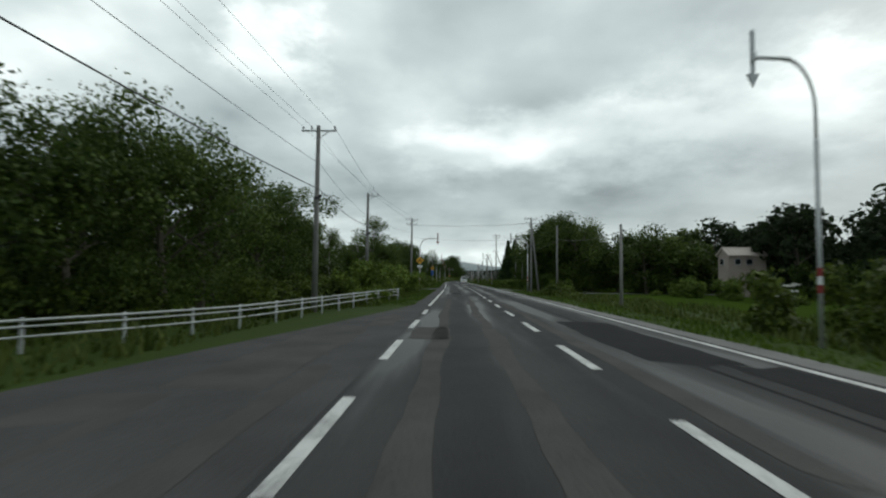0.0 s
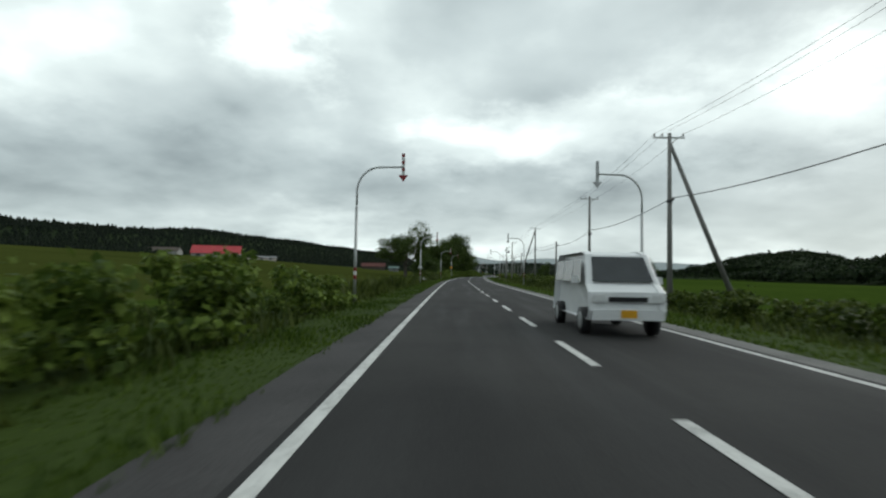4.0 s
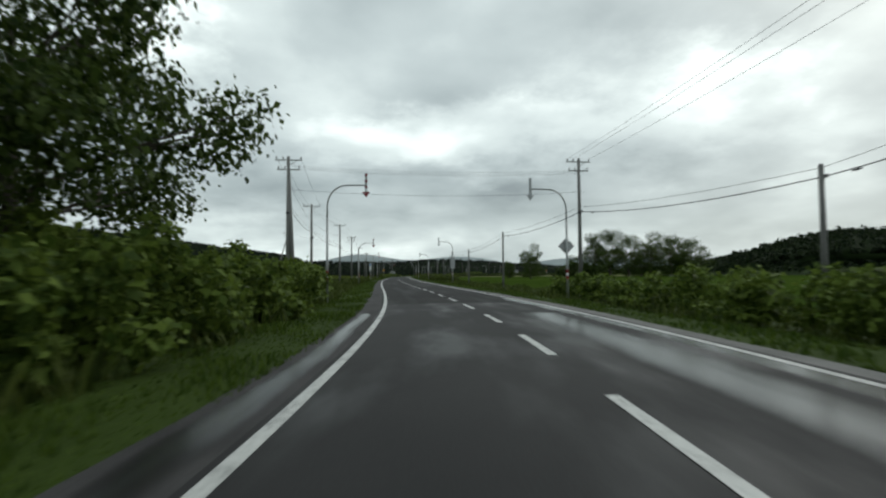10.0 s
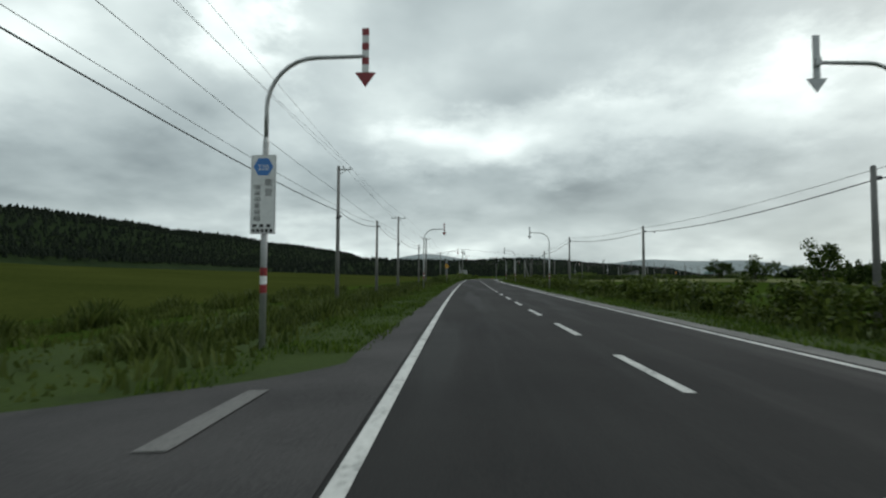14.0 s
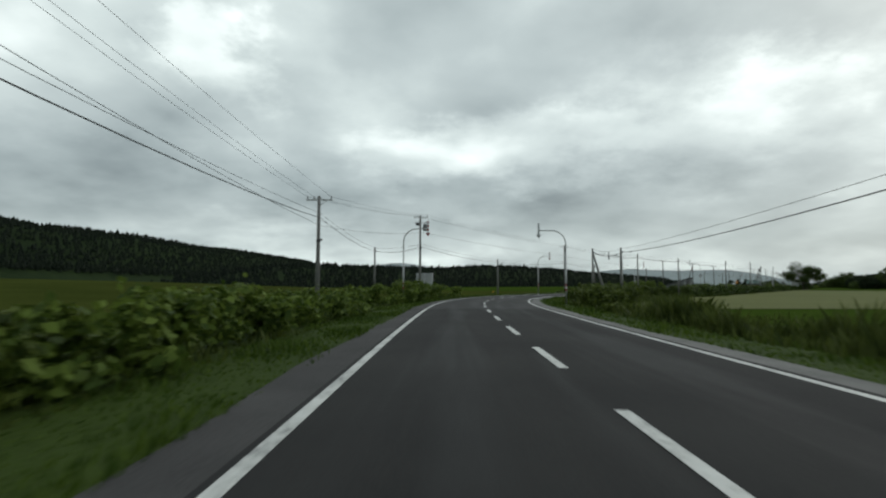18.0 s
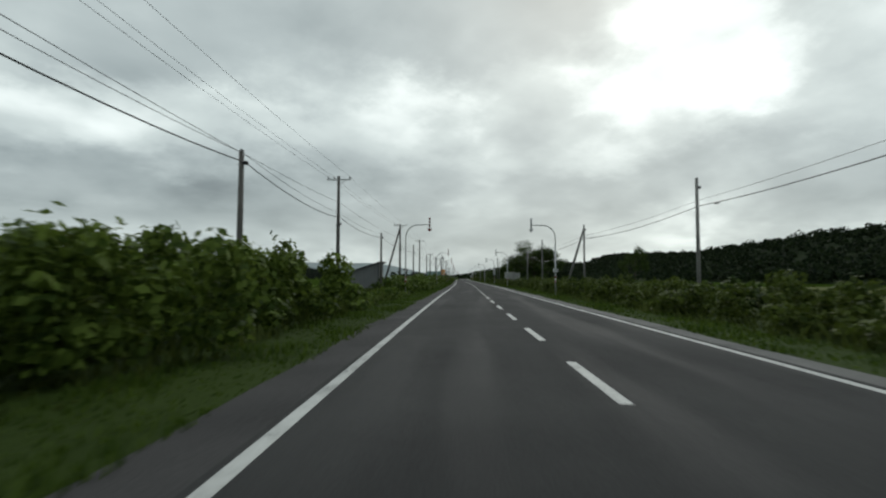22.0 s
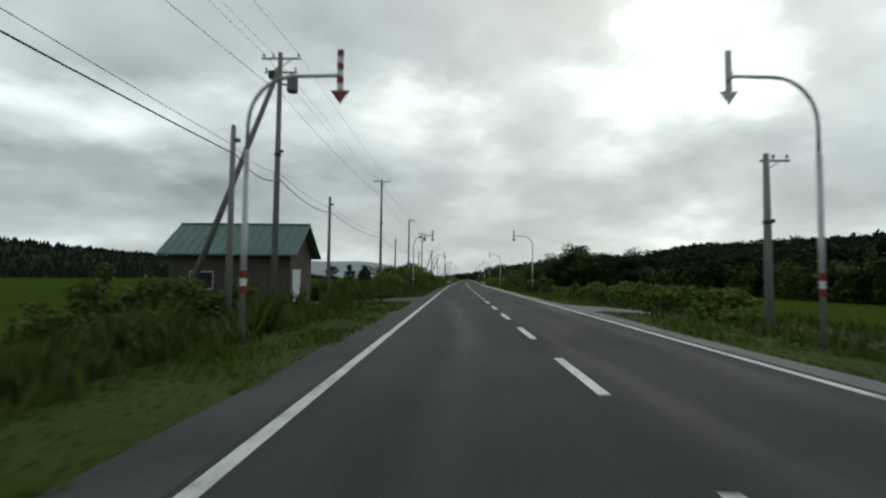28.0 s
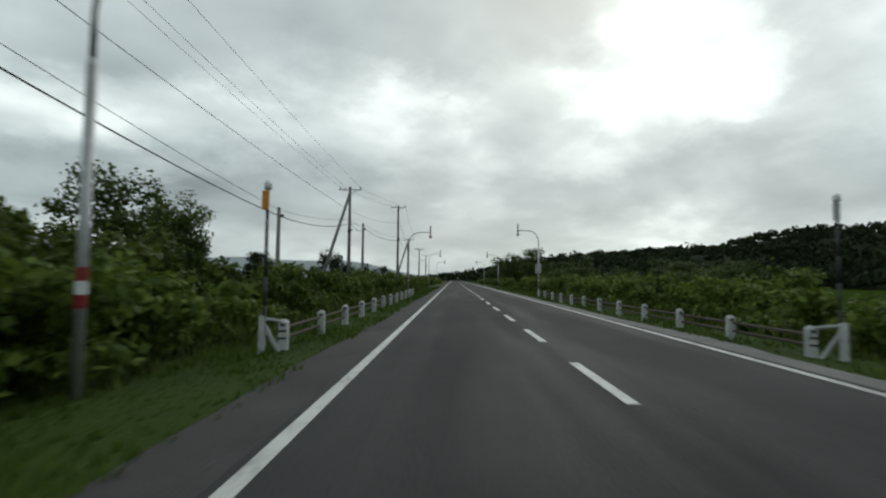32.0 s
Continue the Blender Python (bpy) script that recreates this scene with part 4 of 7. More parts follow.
POLES = [  # s, lat, top, arms, stay, transformer
    (34.9, 8.7, 4.9, 0, 0, False), (55.7, 8.6, 6.9, 0, 0, False), (72.9, 8.5, 9.8, 2, 0.35, False), (93.6, 10.2, 6.3, 0, 0, False), (112.4, 11.5, 9.9, 1, 0, False), (125, 8.5, 11.8, 2, 0, False),
    (146.7, 10.5, 9.1, 1, 1.3, False), (165.2, 9.5, 9, 1, 1.3, False), (186, 10.5, 8.6, 1, 0, False), (197, 9.5, 5, 0, 0, False), (226.6, 11.1, 9.2, 1, -1.03, False), (235.8, 9.6, 5.2, 0, 0, False),
    (256.1, 9.3, 8.4, 1, 0, False), (277.3, 8.9, 5.1, 0, 0, False), (285.8, 9.5, 8.8, 1, 0, True), (306.5, 9.8, 5.1, 0, 0, False), (315, 8, 7.4, 1, 0, False), (333.9, 11.5, 5.2, 0, 0, False),
    (347.2, 9, 8, 1, -0.8, False), (366.2, 12.1, 5, 0, 0, False), (383.9, 10.1, 9.2, 2, 0, False), (407.1, 10.3, 5.9, 0, 0, False), (429.5, 10.1, 5, 0, 0, False), (451.5, 10.2, 5.5, 0, 0, False),
    (477.9, 11.1, 4.9, 0, 0, False), (500.9, 11.2, 5, 0, 0, False), (522.6, 9.7, 5.7, 0, 0, False), (550.7, 10.6, 5.3, 0, 0, False), (568.8, 9, 4.4, 0, 0, False), (615, 11.4, 4.8, 0, 0, False),
    (620.8, 8.5, 5.1, 0, 0.9, False), (645.8, 8.8, 5.7, 0, 0, False), (664.2, 9.3, 5.8, 0, 0, False), (693.9, 11, 6.4, 0, 0, False), (720.4, 12, 7.1, 0, 0, False), (745.5, 11.1, 6.9, 0, -1, False),
    (774.8, 11, 7.4, 0, 0, False), (798.5, 11.6, 6.8, 0, 0, False), (824.5, 11.6, 6.5, 0, 0, False), (848.4, 9.2, 7.4, 0, 0, False), (873.2, 11.7, 7.4, 0, 0, False), (914.2, 8.9, 5.7, 1, 0, False),
    (-9, -9.4, 8.6, 1, 0, False), (25.5, -8.7, 8.6, 1, 0, False), (42.6, -9.1, 8.1, 1, 0, False), (71.8, -7.8, 9.4, 2, 0, False), (383.5, -9.4, 8.9, 2, 0.15, False), (402.3, -10.2, 8.3, 1, 0, False),
    (432, -9.7, 9.1, 1, 0, False), (459.4, -9.8, 9.2, 2, 0, False), (465.2, -23.8, 10.6, 2, -0.9, False), (495.1, -10.9, 8.6, 1, 0, False), (503.5, -9.7, 5.7, 0, 0, False), (523.3, -10.6, 8.3, 1, 0, False),
    (545.8, -10.3, 6.1, 0, 0, False), (562.4, -10.7, 8.4, 1, 0, False), (594, -10.5, 6.9, 1, 0, False), (617.1, -15.2, 5.5, 0, 0, False), (617.2, -9.7, 9, 2, 0, True), (643.2, -12.7, 5.4, 0, 0, False),
    (663.7, -11.2, 8.8, 1, 0, False), (674.1, -9.6, 5.5, 0, 0, False), (689.8, -9.8, 7.9, 1, 0, False), (707.3, -9.3, 5.7, 0, 0, False), (725.8, -10.3, 8.4, 1, 0, False), (742.3, -9.9, 5.8, 0, 0, False),
    (758.6, -10, 8.4, 1, -0.9, False), (774, -9.7, 6.5, 0, 0, False), (792.6, -10.2, 8.7, 1, 0, False), (807.1, -9.7, 6.4, 0, 0, False), (821.9, -9.7, 7.4, 1, 0, False), (848.7, -9.4, 7.6, 2, 0, False),
    (857.6, -8.1, 6.7, 0, 0, False), (872.5, -8.5, 7.7, 1, 0, False), (913.9, -9.5, 6.5, 0, 0, False), (918.4, -9.5, 11.1, 2, -1.2, True), (929.9, -10, 6.5, 0, 0, False), (950.7, -9.7, 11.6, 1, 0, False),
    (967.5, -10.2, 6.7, 0, 0, False), (978, -9.4, 10.5, 1, 0, False), (1000.2, -9.6, 6.6, 0, 0, False), (1008.8, -9.7, 11.0, 2, 0, True), (1031, -9, 8.4, 1, -1, False), (1057.7, -10.3, 4.6, 0, 0, False),
    (1072.8, -9.9, 8.3, 1, -1, False), (1074.3, -9.1, 5.6, 0, 0, False), (1090.1, -8, 9.3, 1, 0, False), (1110, -8.6, 7.2, 1, -1, False), (1135, -8.6, 7.2, 1, 0, False), (1160, -8.6, 7.2, 1, 0, False)]
ONE_SIDE = (42.6, 256.1, 285.8, 495.1, 914.2, 978)      # poles whose arm reaches to the right alone
for s, lat, top, arms, stay, tf in POLES:
    utility_pole(s, lat, top, arms, stay, tf, dark=lat < 0 and 655 < s < 850, hang=arms == 2 and 450 < s < 470, one_side=s in ONE_SIDE, wires=s != 914.2)


def wire(name, a, b, sag, r, label):
    pts = [a.lerp(b, i / 10) - Vector((0, 0, sag * 4 * (i / 10) * (1 - i / 10))) for i in range(11)]
    o = new(name, Shape().tube(pts, r, 4, False).mesh(name, M_CABLE))
    return tagged(o, label, "wire", "overhead wires")


def string_wires(keys):
    for side in (False, True):
        tall = sorted(w for w in WIRES.get((side, True), []) if abs(w[1]) < 20)
        for (s0, l0, t0, c), (s1, l1, t1, c1) in zip(tall, tall[1:]):
            if s1 - s0 > 54 or abs(l0) > 20 or abs(l1) > 20:
                continue
            for x in (-0.77, -0.35, 0.77):
                x0, x1 = (abs(x) if q in ONE_SIDE else x for q in (s0, s1))
                wire("power_line", spot(s0, l0 + x0, t0 - 0.02), spot(s1, l1 + x1, t1 - 0.02), 0.22, 0.008, "thin dark power line between the poles")
            if side is False:
                wire("power_line", spot(s0, l0 + 0.14, t0 - 1.9), spot(s1, l1 + 0.14, t1 - 1.9), 0.3, 0.011, "thin low-voltage line between the poles")
        both = sorted(w for w in WIRES.get((side, True), []) + WIRES.get((side, False), []) if abs(w[1]) < 20)
        for (s0, l0, t0, c), (s1, l1, t1, c1) in zip(both, both[1:]):
            if s1 - s0 > 54 or abs(l0) > 20 or abs(l1) > 20:
                continue
            z0, z1 = min(t0 - 0.4, 5.5), min(t1 - 0.4, 5.5)
            a, b = spot(s0, l0 + 0.12, z0), spot(s1, l1 + 0.12, z1)
            o = wire("telephone_cable", a, b, 0.35, 0.022, "black telephone cable between the poles")
            if side and s0 > 300:
                hung = [a.lerp(b, f) - Vector((0, 0, 1.4 * f * (1 - f) + 0.06)) for f in (0.90, 0.912, 0.925)]
                part("splice_sleeve", (Shape().tube(hung, [0.02, 0.04, 0.02], 6), M_DARK), o, "dark splice sleeve")
            if s0 > 190:
                wire("telephone_cable", spot(s0, l0 + 0.05, z0 + 0.32), spot(s1, l1 + 0.05, z1 + 0.32), 0.22, 0.010, "thin cable between the poles")


string_wires(WIRES)
for (sa, la, ta), (sb, lb, tb) in (((72.6, -8.6, 8.9), (73.5, 8.6, 9.4)), ((384.5, -9.3, 8.7), (384.0, 10.5, 8.6))):
    for x in (-0.6, 0.0, 0.6):
        wire("power_line", spot(sa + x, la, ta - 0.3), spot(sb + x, lb, tb - 0.3), 0.3, 0.006, "thin power line crossing over the road")
    wire("telephone_cable", spot(sa, la, 6.9), spot(sb, lb, 6.9), 0.35, 0.008, "thin cable crossing over the road")
wire("power_line", spot(458.8, -8.7, 7.9), spot(466.5, -23.6, 10.2), 0.5, 0.012, "thin power line across the field")


# ---------------------------------------------------------------- thickets, grass and trees along the way
KN, BU, TG = "knotweed_thicket", "roadside_bushes", "tall_weeds"
LK, LB, LT = "dense knotweed thicket with large green leaves", "low green bushes beside the verge", "tall green weeds and grasses"
HEDGES = [  # name, s0, s1, lat, width, height
    (BU, 22, 46, -10.4, 2.4, 1.9), (BU, 7, 23, -15.0, 2.4, 1.9), (KN, 30, 64, -7.4, 2.6, 2.7), (KN, 56, 66, -10.5, 3.0, 1.9), (KN, 76.5, 118, -7.9, 2.6, 2.8), (KN, 112, 160, -7.6, 2.6, 1.9),
    (TG, 160, 200, -8.0, 3.0, 0.9), (BU, 206, 222, -7.4, 1.6, 1.2), (BU, 220, 236, -7.4, 2.0, 1.9), (BU, 234, 245, -7.6, 1.8, 1.3), (BU, 258, 284, -9.5, 3.0, 2.0), (KN, 272, 298, -7.4, 2.4, 2.2), (KN, 296, 368, -7.6, 2.4, 2.5), (KN, 366, 384, -7.6, 2.4, 2.3), (KN, 352, 374, -9.2, 3.0, 3.3),
    (TG, 384, 420, -8.0, 2.2, 0.55), (TG, 420, 457, -7.7, 3.2, 0.75), (TG, 470, 545, -8.6, 2.6, 0.5), (BU, 467, 472, -14.5, 2.0, 1.0), (TG, 472, 512, -15.5, 3.0, 0.6), (BU, 404, 408, -17, 2.0, 1.2), (TG, 400, 450, -18, 3.0, 0.6), (BU, 546, 572, -7.6, 2.0, 1.2), (KN, 566, 592, -7.5, 2.2, 1.6), (KN, 597, 622, -7.2, 2.4, 1.9),
    (BU, 655, 663.5, -7.6, 1.8, 1.3), (KN, 662.5, 669, -7.0, 1.2, 0.6), (KN, 668, 694, -7.8, 2.4, 2.1), (KN, 687.5, 714, -7.8, 3.4, 2.8), (KN, 691, 712, -8.8, 2.6, 2.8), (KN, 714, 722, -8.0, 2.4, 1.9), (KN, 722, 732, -7.2, 1.6, 0.85), (KN, 731, 760, -7.9, 2.6, 1.9), (KN, 744, 768.5, -7.5, 3.2, 2.0), (KN, 766.5, 775, -7.6, 2.8, 2.6), (KN, 782, 816, -7.2, 2.4, 2.3), (BU, 816, 835, -8.2, 2.6, 1.8),
    (KN, 840, 886, -7.8, 2.2, 1.6), (TG, 884, 906, -8.0, 2.6, 0.55), (BU, 908, 919, -11.0, 2.6, 1.9), (BU, 914, 919, -14.0, 5.0, 2.3), (TG, 905, 922, -7.6, 2.0, 0.8), (TG, 933, 944, -8.2, 4.0, 1.0), (KN, 940.5, 951, -8.6, 3.0, 2.4), (TG, 934, 952, -11.5, 4.0, 1.2), (KN, 948, 1000.5, -7.7, 2.6, 2.9), (KN, 1006.6, 1015, -7.2, 2.4, 2.1), (TG, 1014, 1036, -8.4, 3.0, 0.6), (BU, 1028, 1044, -14.5, 3.0, 1.6), (KN, 1005.8, 1014, -10.2, 2.6, 3.2), (KN, 1034, 1047, -7.8, 2.6, 2.2), (BU, 1036, 1051, -9.8, 3.2, 3.3), (KN, 1050, 1140, -9.0, 2.4, 2.4), (KN, 1140, 1240, -8.0, 2.4, 2.2),
    (BU, 9, 19, 8.7, 2.8, 2.6), (BU, 46.5, 53.5, 7.4, 1.8, 1.6), (KN, 42, 64, 23.5, 3.0, 2.3), (KN, 62, 72, 10.5, 2.4, 1.7), (KN, 80, 134, 9.0, 2.6, 1.8), (BU, 140, 200, 10.0, 2.4, 1.2), (BU, 202, 217, 9.6, 2.8, 1.6), (BU, 218, 239.5, 9.6, 2.8, 1.65),
    (TG, 217, 286, 7.2, 1.2, 0.5), (BU, 294, 312, 9.4, 2.6, 1.6), (KN, 310, 372, 8.2, 2.2, 1.9), (KN, 372, 388, 9.8, 2.6, 1.8), (TG, 388, 436, 7.4, 1.0, 0.32), (BU, 436, 500, 8.6, 2.4, 1.6), (BU, 496, 540, 8.0, 2.2, 1.3), (TG, 540, 590, 7.8, 2.4, 0.9),
    (BU, 590, 652, 7.9, 2.4, 1.75), (BU, 652, 700, 8.2, 2.4, 1.6), (BU, 700, 770, 8.6, 2.6, 1.6), (BU, 772, 812, 8.6, 2.6, 1.4), (BU, 812, 850, 8.6, 2.4, 1.2), (BU, 834, 846, 11.0, 2.0, 1.5), (BU, 850, 888, 8.4, 2.4, 1.4), (TG, 888, 906, 7.6, 1.6, 0.4), (KN, 918, 949, 10.6, 3.2, 1.7),
    (BU, 951.6, 959, 7.5, 2.2, 2.2), (TG, 945, 975, 7.2, 1.2, 0.4), (BU, 979.8, 987.8, 7.5, 2.6, 2.7), (BU, 991, 1012, 8.8, 2.2, 1.3), (KN, 1010.5, 1016, 7.8, 2.4, 1.9), (KN, 1018, 1050, 8.2, 2.6, 1.7), (KN, 1048, 1130, 9.8, 3.0, 2.3), (KN, 1130, 1240, 9.0, 3.0, 2.2)]
for i, (s0, s1, lat, hi) in enumerate(((32, 130, 34.0, 4.0), (904, 1046, 33.0, 4.2), (80, 130, 12.6, 3.0), (86, 130, -13.0, 3.2), (1056, 1130, 13.5, 2.6), (322, 352, -12.5, 3.0), (655, 812, 13.5, 1.7), (828, 905, 15.0, 1.8), (762, 776, -13.0, 1.9))):
    hedge("wood_edge_thicket", s0, s1, lat, 3.0, hi, M_LEAF, 0.34, 110, "dense shrubs along the edge of the trees", 60 + i, 0.25)
for i, (nm, s0, s1, lat, wd, hi) in enumerate(HEDGES):
    mat, leaf, den, lb = {KN: (M_KNOT, 0.215, 350, LK), BU: (M_BUSH, 0.20, 330, LB), TG: (M_WEED, 0.22, 160, LT)}[nm]
    wild = nm == BU and lat > 0 and s0 > 640 and s1 < 940
    if nm == TG:
        blades(nm, s0, s1, lat - wd / 2, lat + wd / 2, 95 * wd, hi * 0.95, mat, lb, 100 + i, 0.035)
        continue
    hedge(nm, s0, s1, lat, wd, hi + (0.2 if wild else 0.0), mat, leaf, den, lb, 100 + i, 0.62 if wild else 0.35)
for i, s0 in enumerate(range(-20, 1120, 60)):
    blades("verge_grass", s0, s0 + 60, -6.6, -4.1, 240, 0.15, M_GRASS, "short bright green verge grass", 300 + i, 0.02)
    blades("verge_grass", s0, s0 + 60, 4.2, 6.8, 110, 0.17, M_GRASS, "short bright green verge grass", 340 + i)
    blades("rough_grass", s0, s0 + 60, -15.0, -6.0, 120, 0.36 if 380 <= s0 <= 520 else 0.28 if 580 <= s0 <= 640 else 0.5, M_WEED, "rough uncut grass beyond the verge", 380 + i, 0.05)
    blades("rough_grass", s0, s0 + 60, 6.0, 15.0, 100, 0.42, M_WEED, "rough uncut grass beyond the verge", 420 + i, 0.05)

stand(("round", "willow", "birch"), 8, 46, -22, -14, 14, 7.5, 9.5, 1, 1.1)
stand(("round", "willow"), 44, 68, -34, -18, 11, 7, 8.6, 2, 1.1)
stand(("round", "willow", "birch"), 80, 132, -22, -12.5, 17, 6.0, 9.0, 3, 1.1)
stand(("round", "round", "willow"), 106, 128, -16.5, -11, 12, 8.5, 11, 31, 1.15)
stand(("round", "willow"), 88, 112, -19, -14, 10, 6.5, 8.5, 32, 1.2)
tree("birch", 95, -16.5, 12.2, 1.3)
far_stand(("round", "willow"), 84, 140, -42, -24, 10, 8, 10, 4, 1.2)
stand(("round", "round", "willow"), 79, 94, 12.5, 21, 15, 9.5, 12.5, 5, 1.15)
stand(("round", "willow"), 92, 134, 14, 24, 20, 7.6, 9.6, 52, 1.1)
stand(("round", "conifer", "round"), 96, 122, 13, 18, 8, 7.5, 9.5, 6, 1.0)
for s, lat, high in ((119.0, 12.4, 9.8), (121.2, 10.9, 10.6), (123.4, 12.6, 10.9), (125.4, 11.6, 9.6), (127.5, 13.4, 11.0), (130.0, 14.0, 10.4)):
    tree("conifer", s, lat, high, 1.1)
far_stand(("round", "willow"), 30, 132, 36, 58, 50, 10, 12.5, 7, 1.2)
stand(("round", "willow"), 70, 84, 20, 33, 12, 7.8, 9.2, 51, 1.1)
stand(("round",), 135, 140, 11.5, 13, 2, 5.5, 6.5, 8)
far_stand(("round", "wide"), 150, 186, 60, 110, 8, 8, 11, 9, 1.2)
tree("wide", 308, -23.5, 18.5, 0.95, variant=0)
tree("wide", 309, -24.2, 17.5, 0.95, turn=2.1, variant=1)
tree("birch", 301, -15.5, 8.5, 1.0)
stand(("round", "willow"), 286, 308, -17, -11.0, 7, 4.6, 6.2, 34, 1.3)
stand(("round", "round", "wide"), 312, 326, -17, -11.5, 6, 11.0, 14.0, 54, 1.1)
stand(("round", "wide"), 322, 342, -17, -12.6, 8, 10.5, 14.5, 11, 1.0)
stand(("wide", "birch"), 352, 362, -15.5, -13, 3, 9, 12, 12, 0.9)
for s, lat, high in ((329, -11.6, 15.5), (334, -11.4, 16.5), (338, -12.2, 17.5), (341, -11.8, 16.5)):
    tree("round", s, lat, high, 0.82)
tree("wide", 362, -11.8, 12.5, 0.9, variant=1)
stand(("round",), 326, 366, -26, -15, 8, 9, 12, 13, 1.1)
stand(("round", "willow"), 351, 362, -13, -10.5, 4, 3.6, 4.8, 37, 1.3)
tree("round", 498, 37.8, 10.3, 0.95, variant=1)
tree("round", 518.5, 35.8, 5.8, 1.1)
for s, lat, high, wd in ((528, 68, 15.0, 1.0), (537, 77, 17.0, 1.05), (542, 86, 15.5, 1.0), (548, 97, 17.5, 1.0), (553, 108, 18.0, 1.05), (560, 120, 17.0, 1.1), (525, 60, 8.5, 1.3), (545, 92, 9.0, 1.4), (550, 112, 9.0, 1.4)):
    tree("round", s, lat, high, wd * 1.12, variant=int(lat) % 3)
hedge("wood_edge_thicket", 512, 560, 64, 6.0, 5.0, M_LEAF, 0.4, 160, "dense shrubs along the edge of the trees", 71, 0.3)
tree("round", 585, 62, 6.5, 1.3)
tree("wide", 822, 16.3, 11.8, 1.15, variant=1)
tree("wide", 823.2, 17.6, 10.8, 1.15, variant=2)
tree("round", 822.6, 16.6, 8.6, 0.75, variant=1)
tree("wide", 826, 42.8, 11.2, 0.62, variant=2)
far_stand(("round", "round", "wide"), 904, 1004, 34, 46, 40, 5.4, 7.0, 16, 1.5)
far_stand(("round", "round", "wide"), 1002, 1052, 34, 46, 22, 7.0, 9.6, 42, 1.3)
tree("wide", 1039, 28.5, 11.5, 1.15, variant=0)
tree("round", 1037, 27.6, 9.6, 1.15, variant=2)
tree("round", 1040.5, 29.6, 10.8, 1.2, variant=3)
tree("round", 1042, 31.5, 11.0, 1.2)
tree("round", 1035, 30.5, 10.0, 1.2)
stand(("round", "willow"), 1026, 1052, 26, 32, 12, 6.8, 9.2, 41, 1.35)
stand(("willow", "round"), 1052, 1130, 12.5, 26, 26, 2.4, 3.6, 17, 1.7)
stand(("round", "willow"), 1036, 1052, 15, 22, 5, 5.5, 7.0, 36, 1.1)
stand(("willow", "round", "willow"), 1030, 1042, -16, -11.5, 6, 4.6, 6.2, 18, 1.1)
stand(("birch", "round", "willow"), 1048, 1072, -24, -15, 9, 5, 7.2, 19, 1.0)
stand(("round", "wide"), 1150, 1240, 12, 30, 14, 7, 10, 20, 1.2)
far_stand(("round", "willow"), 1090, 1240, -60, -24, 14, 5, 8, 21, 1.2)


# ---------------------------------------------------------------- wooded hills and far mountains
def woods_mat(name, dark, light):
    return leaf_mat(name, dark, light, 0.8)


M_FAR_CON = woods_mat("far_conifers", (0.006, 0.011, 0.007), (0.014, 0.022, 0.012))
M_HILL = two_scale("hill_floor", (0.010, 0.019, 0.007), (0.022, 0.036, 0.012), 0.2, 0.02, 0.95, 0.0, spec=0.05)
# distance haze is put into the mountains' pale base colour
M_MOUNT = two_scale("haze_painted_mountain", (0.24, 0.275, 0.28), (0.32, 0.355, 0.36), 0.02, 0.004, 1.0, 0.0, spec=0.0)


def straight_on(s, lat, ref):
    """As spot(), but on the line that runs straight on from ref."""
    h = heading(ref)
    return spot(ref, lat) + Vector((-math.sin(h), math.cos(h), 0)) * (s - ref)


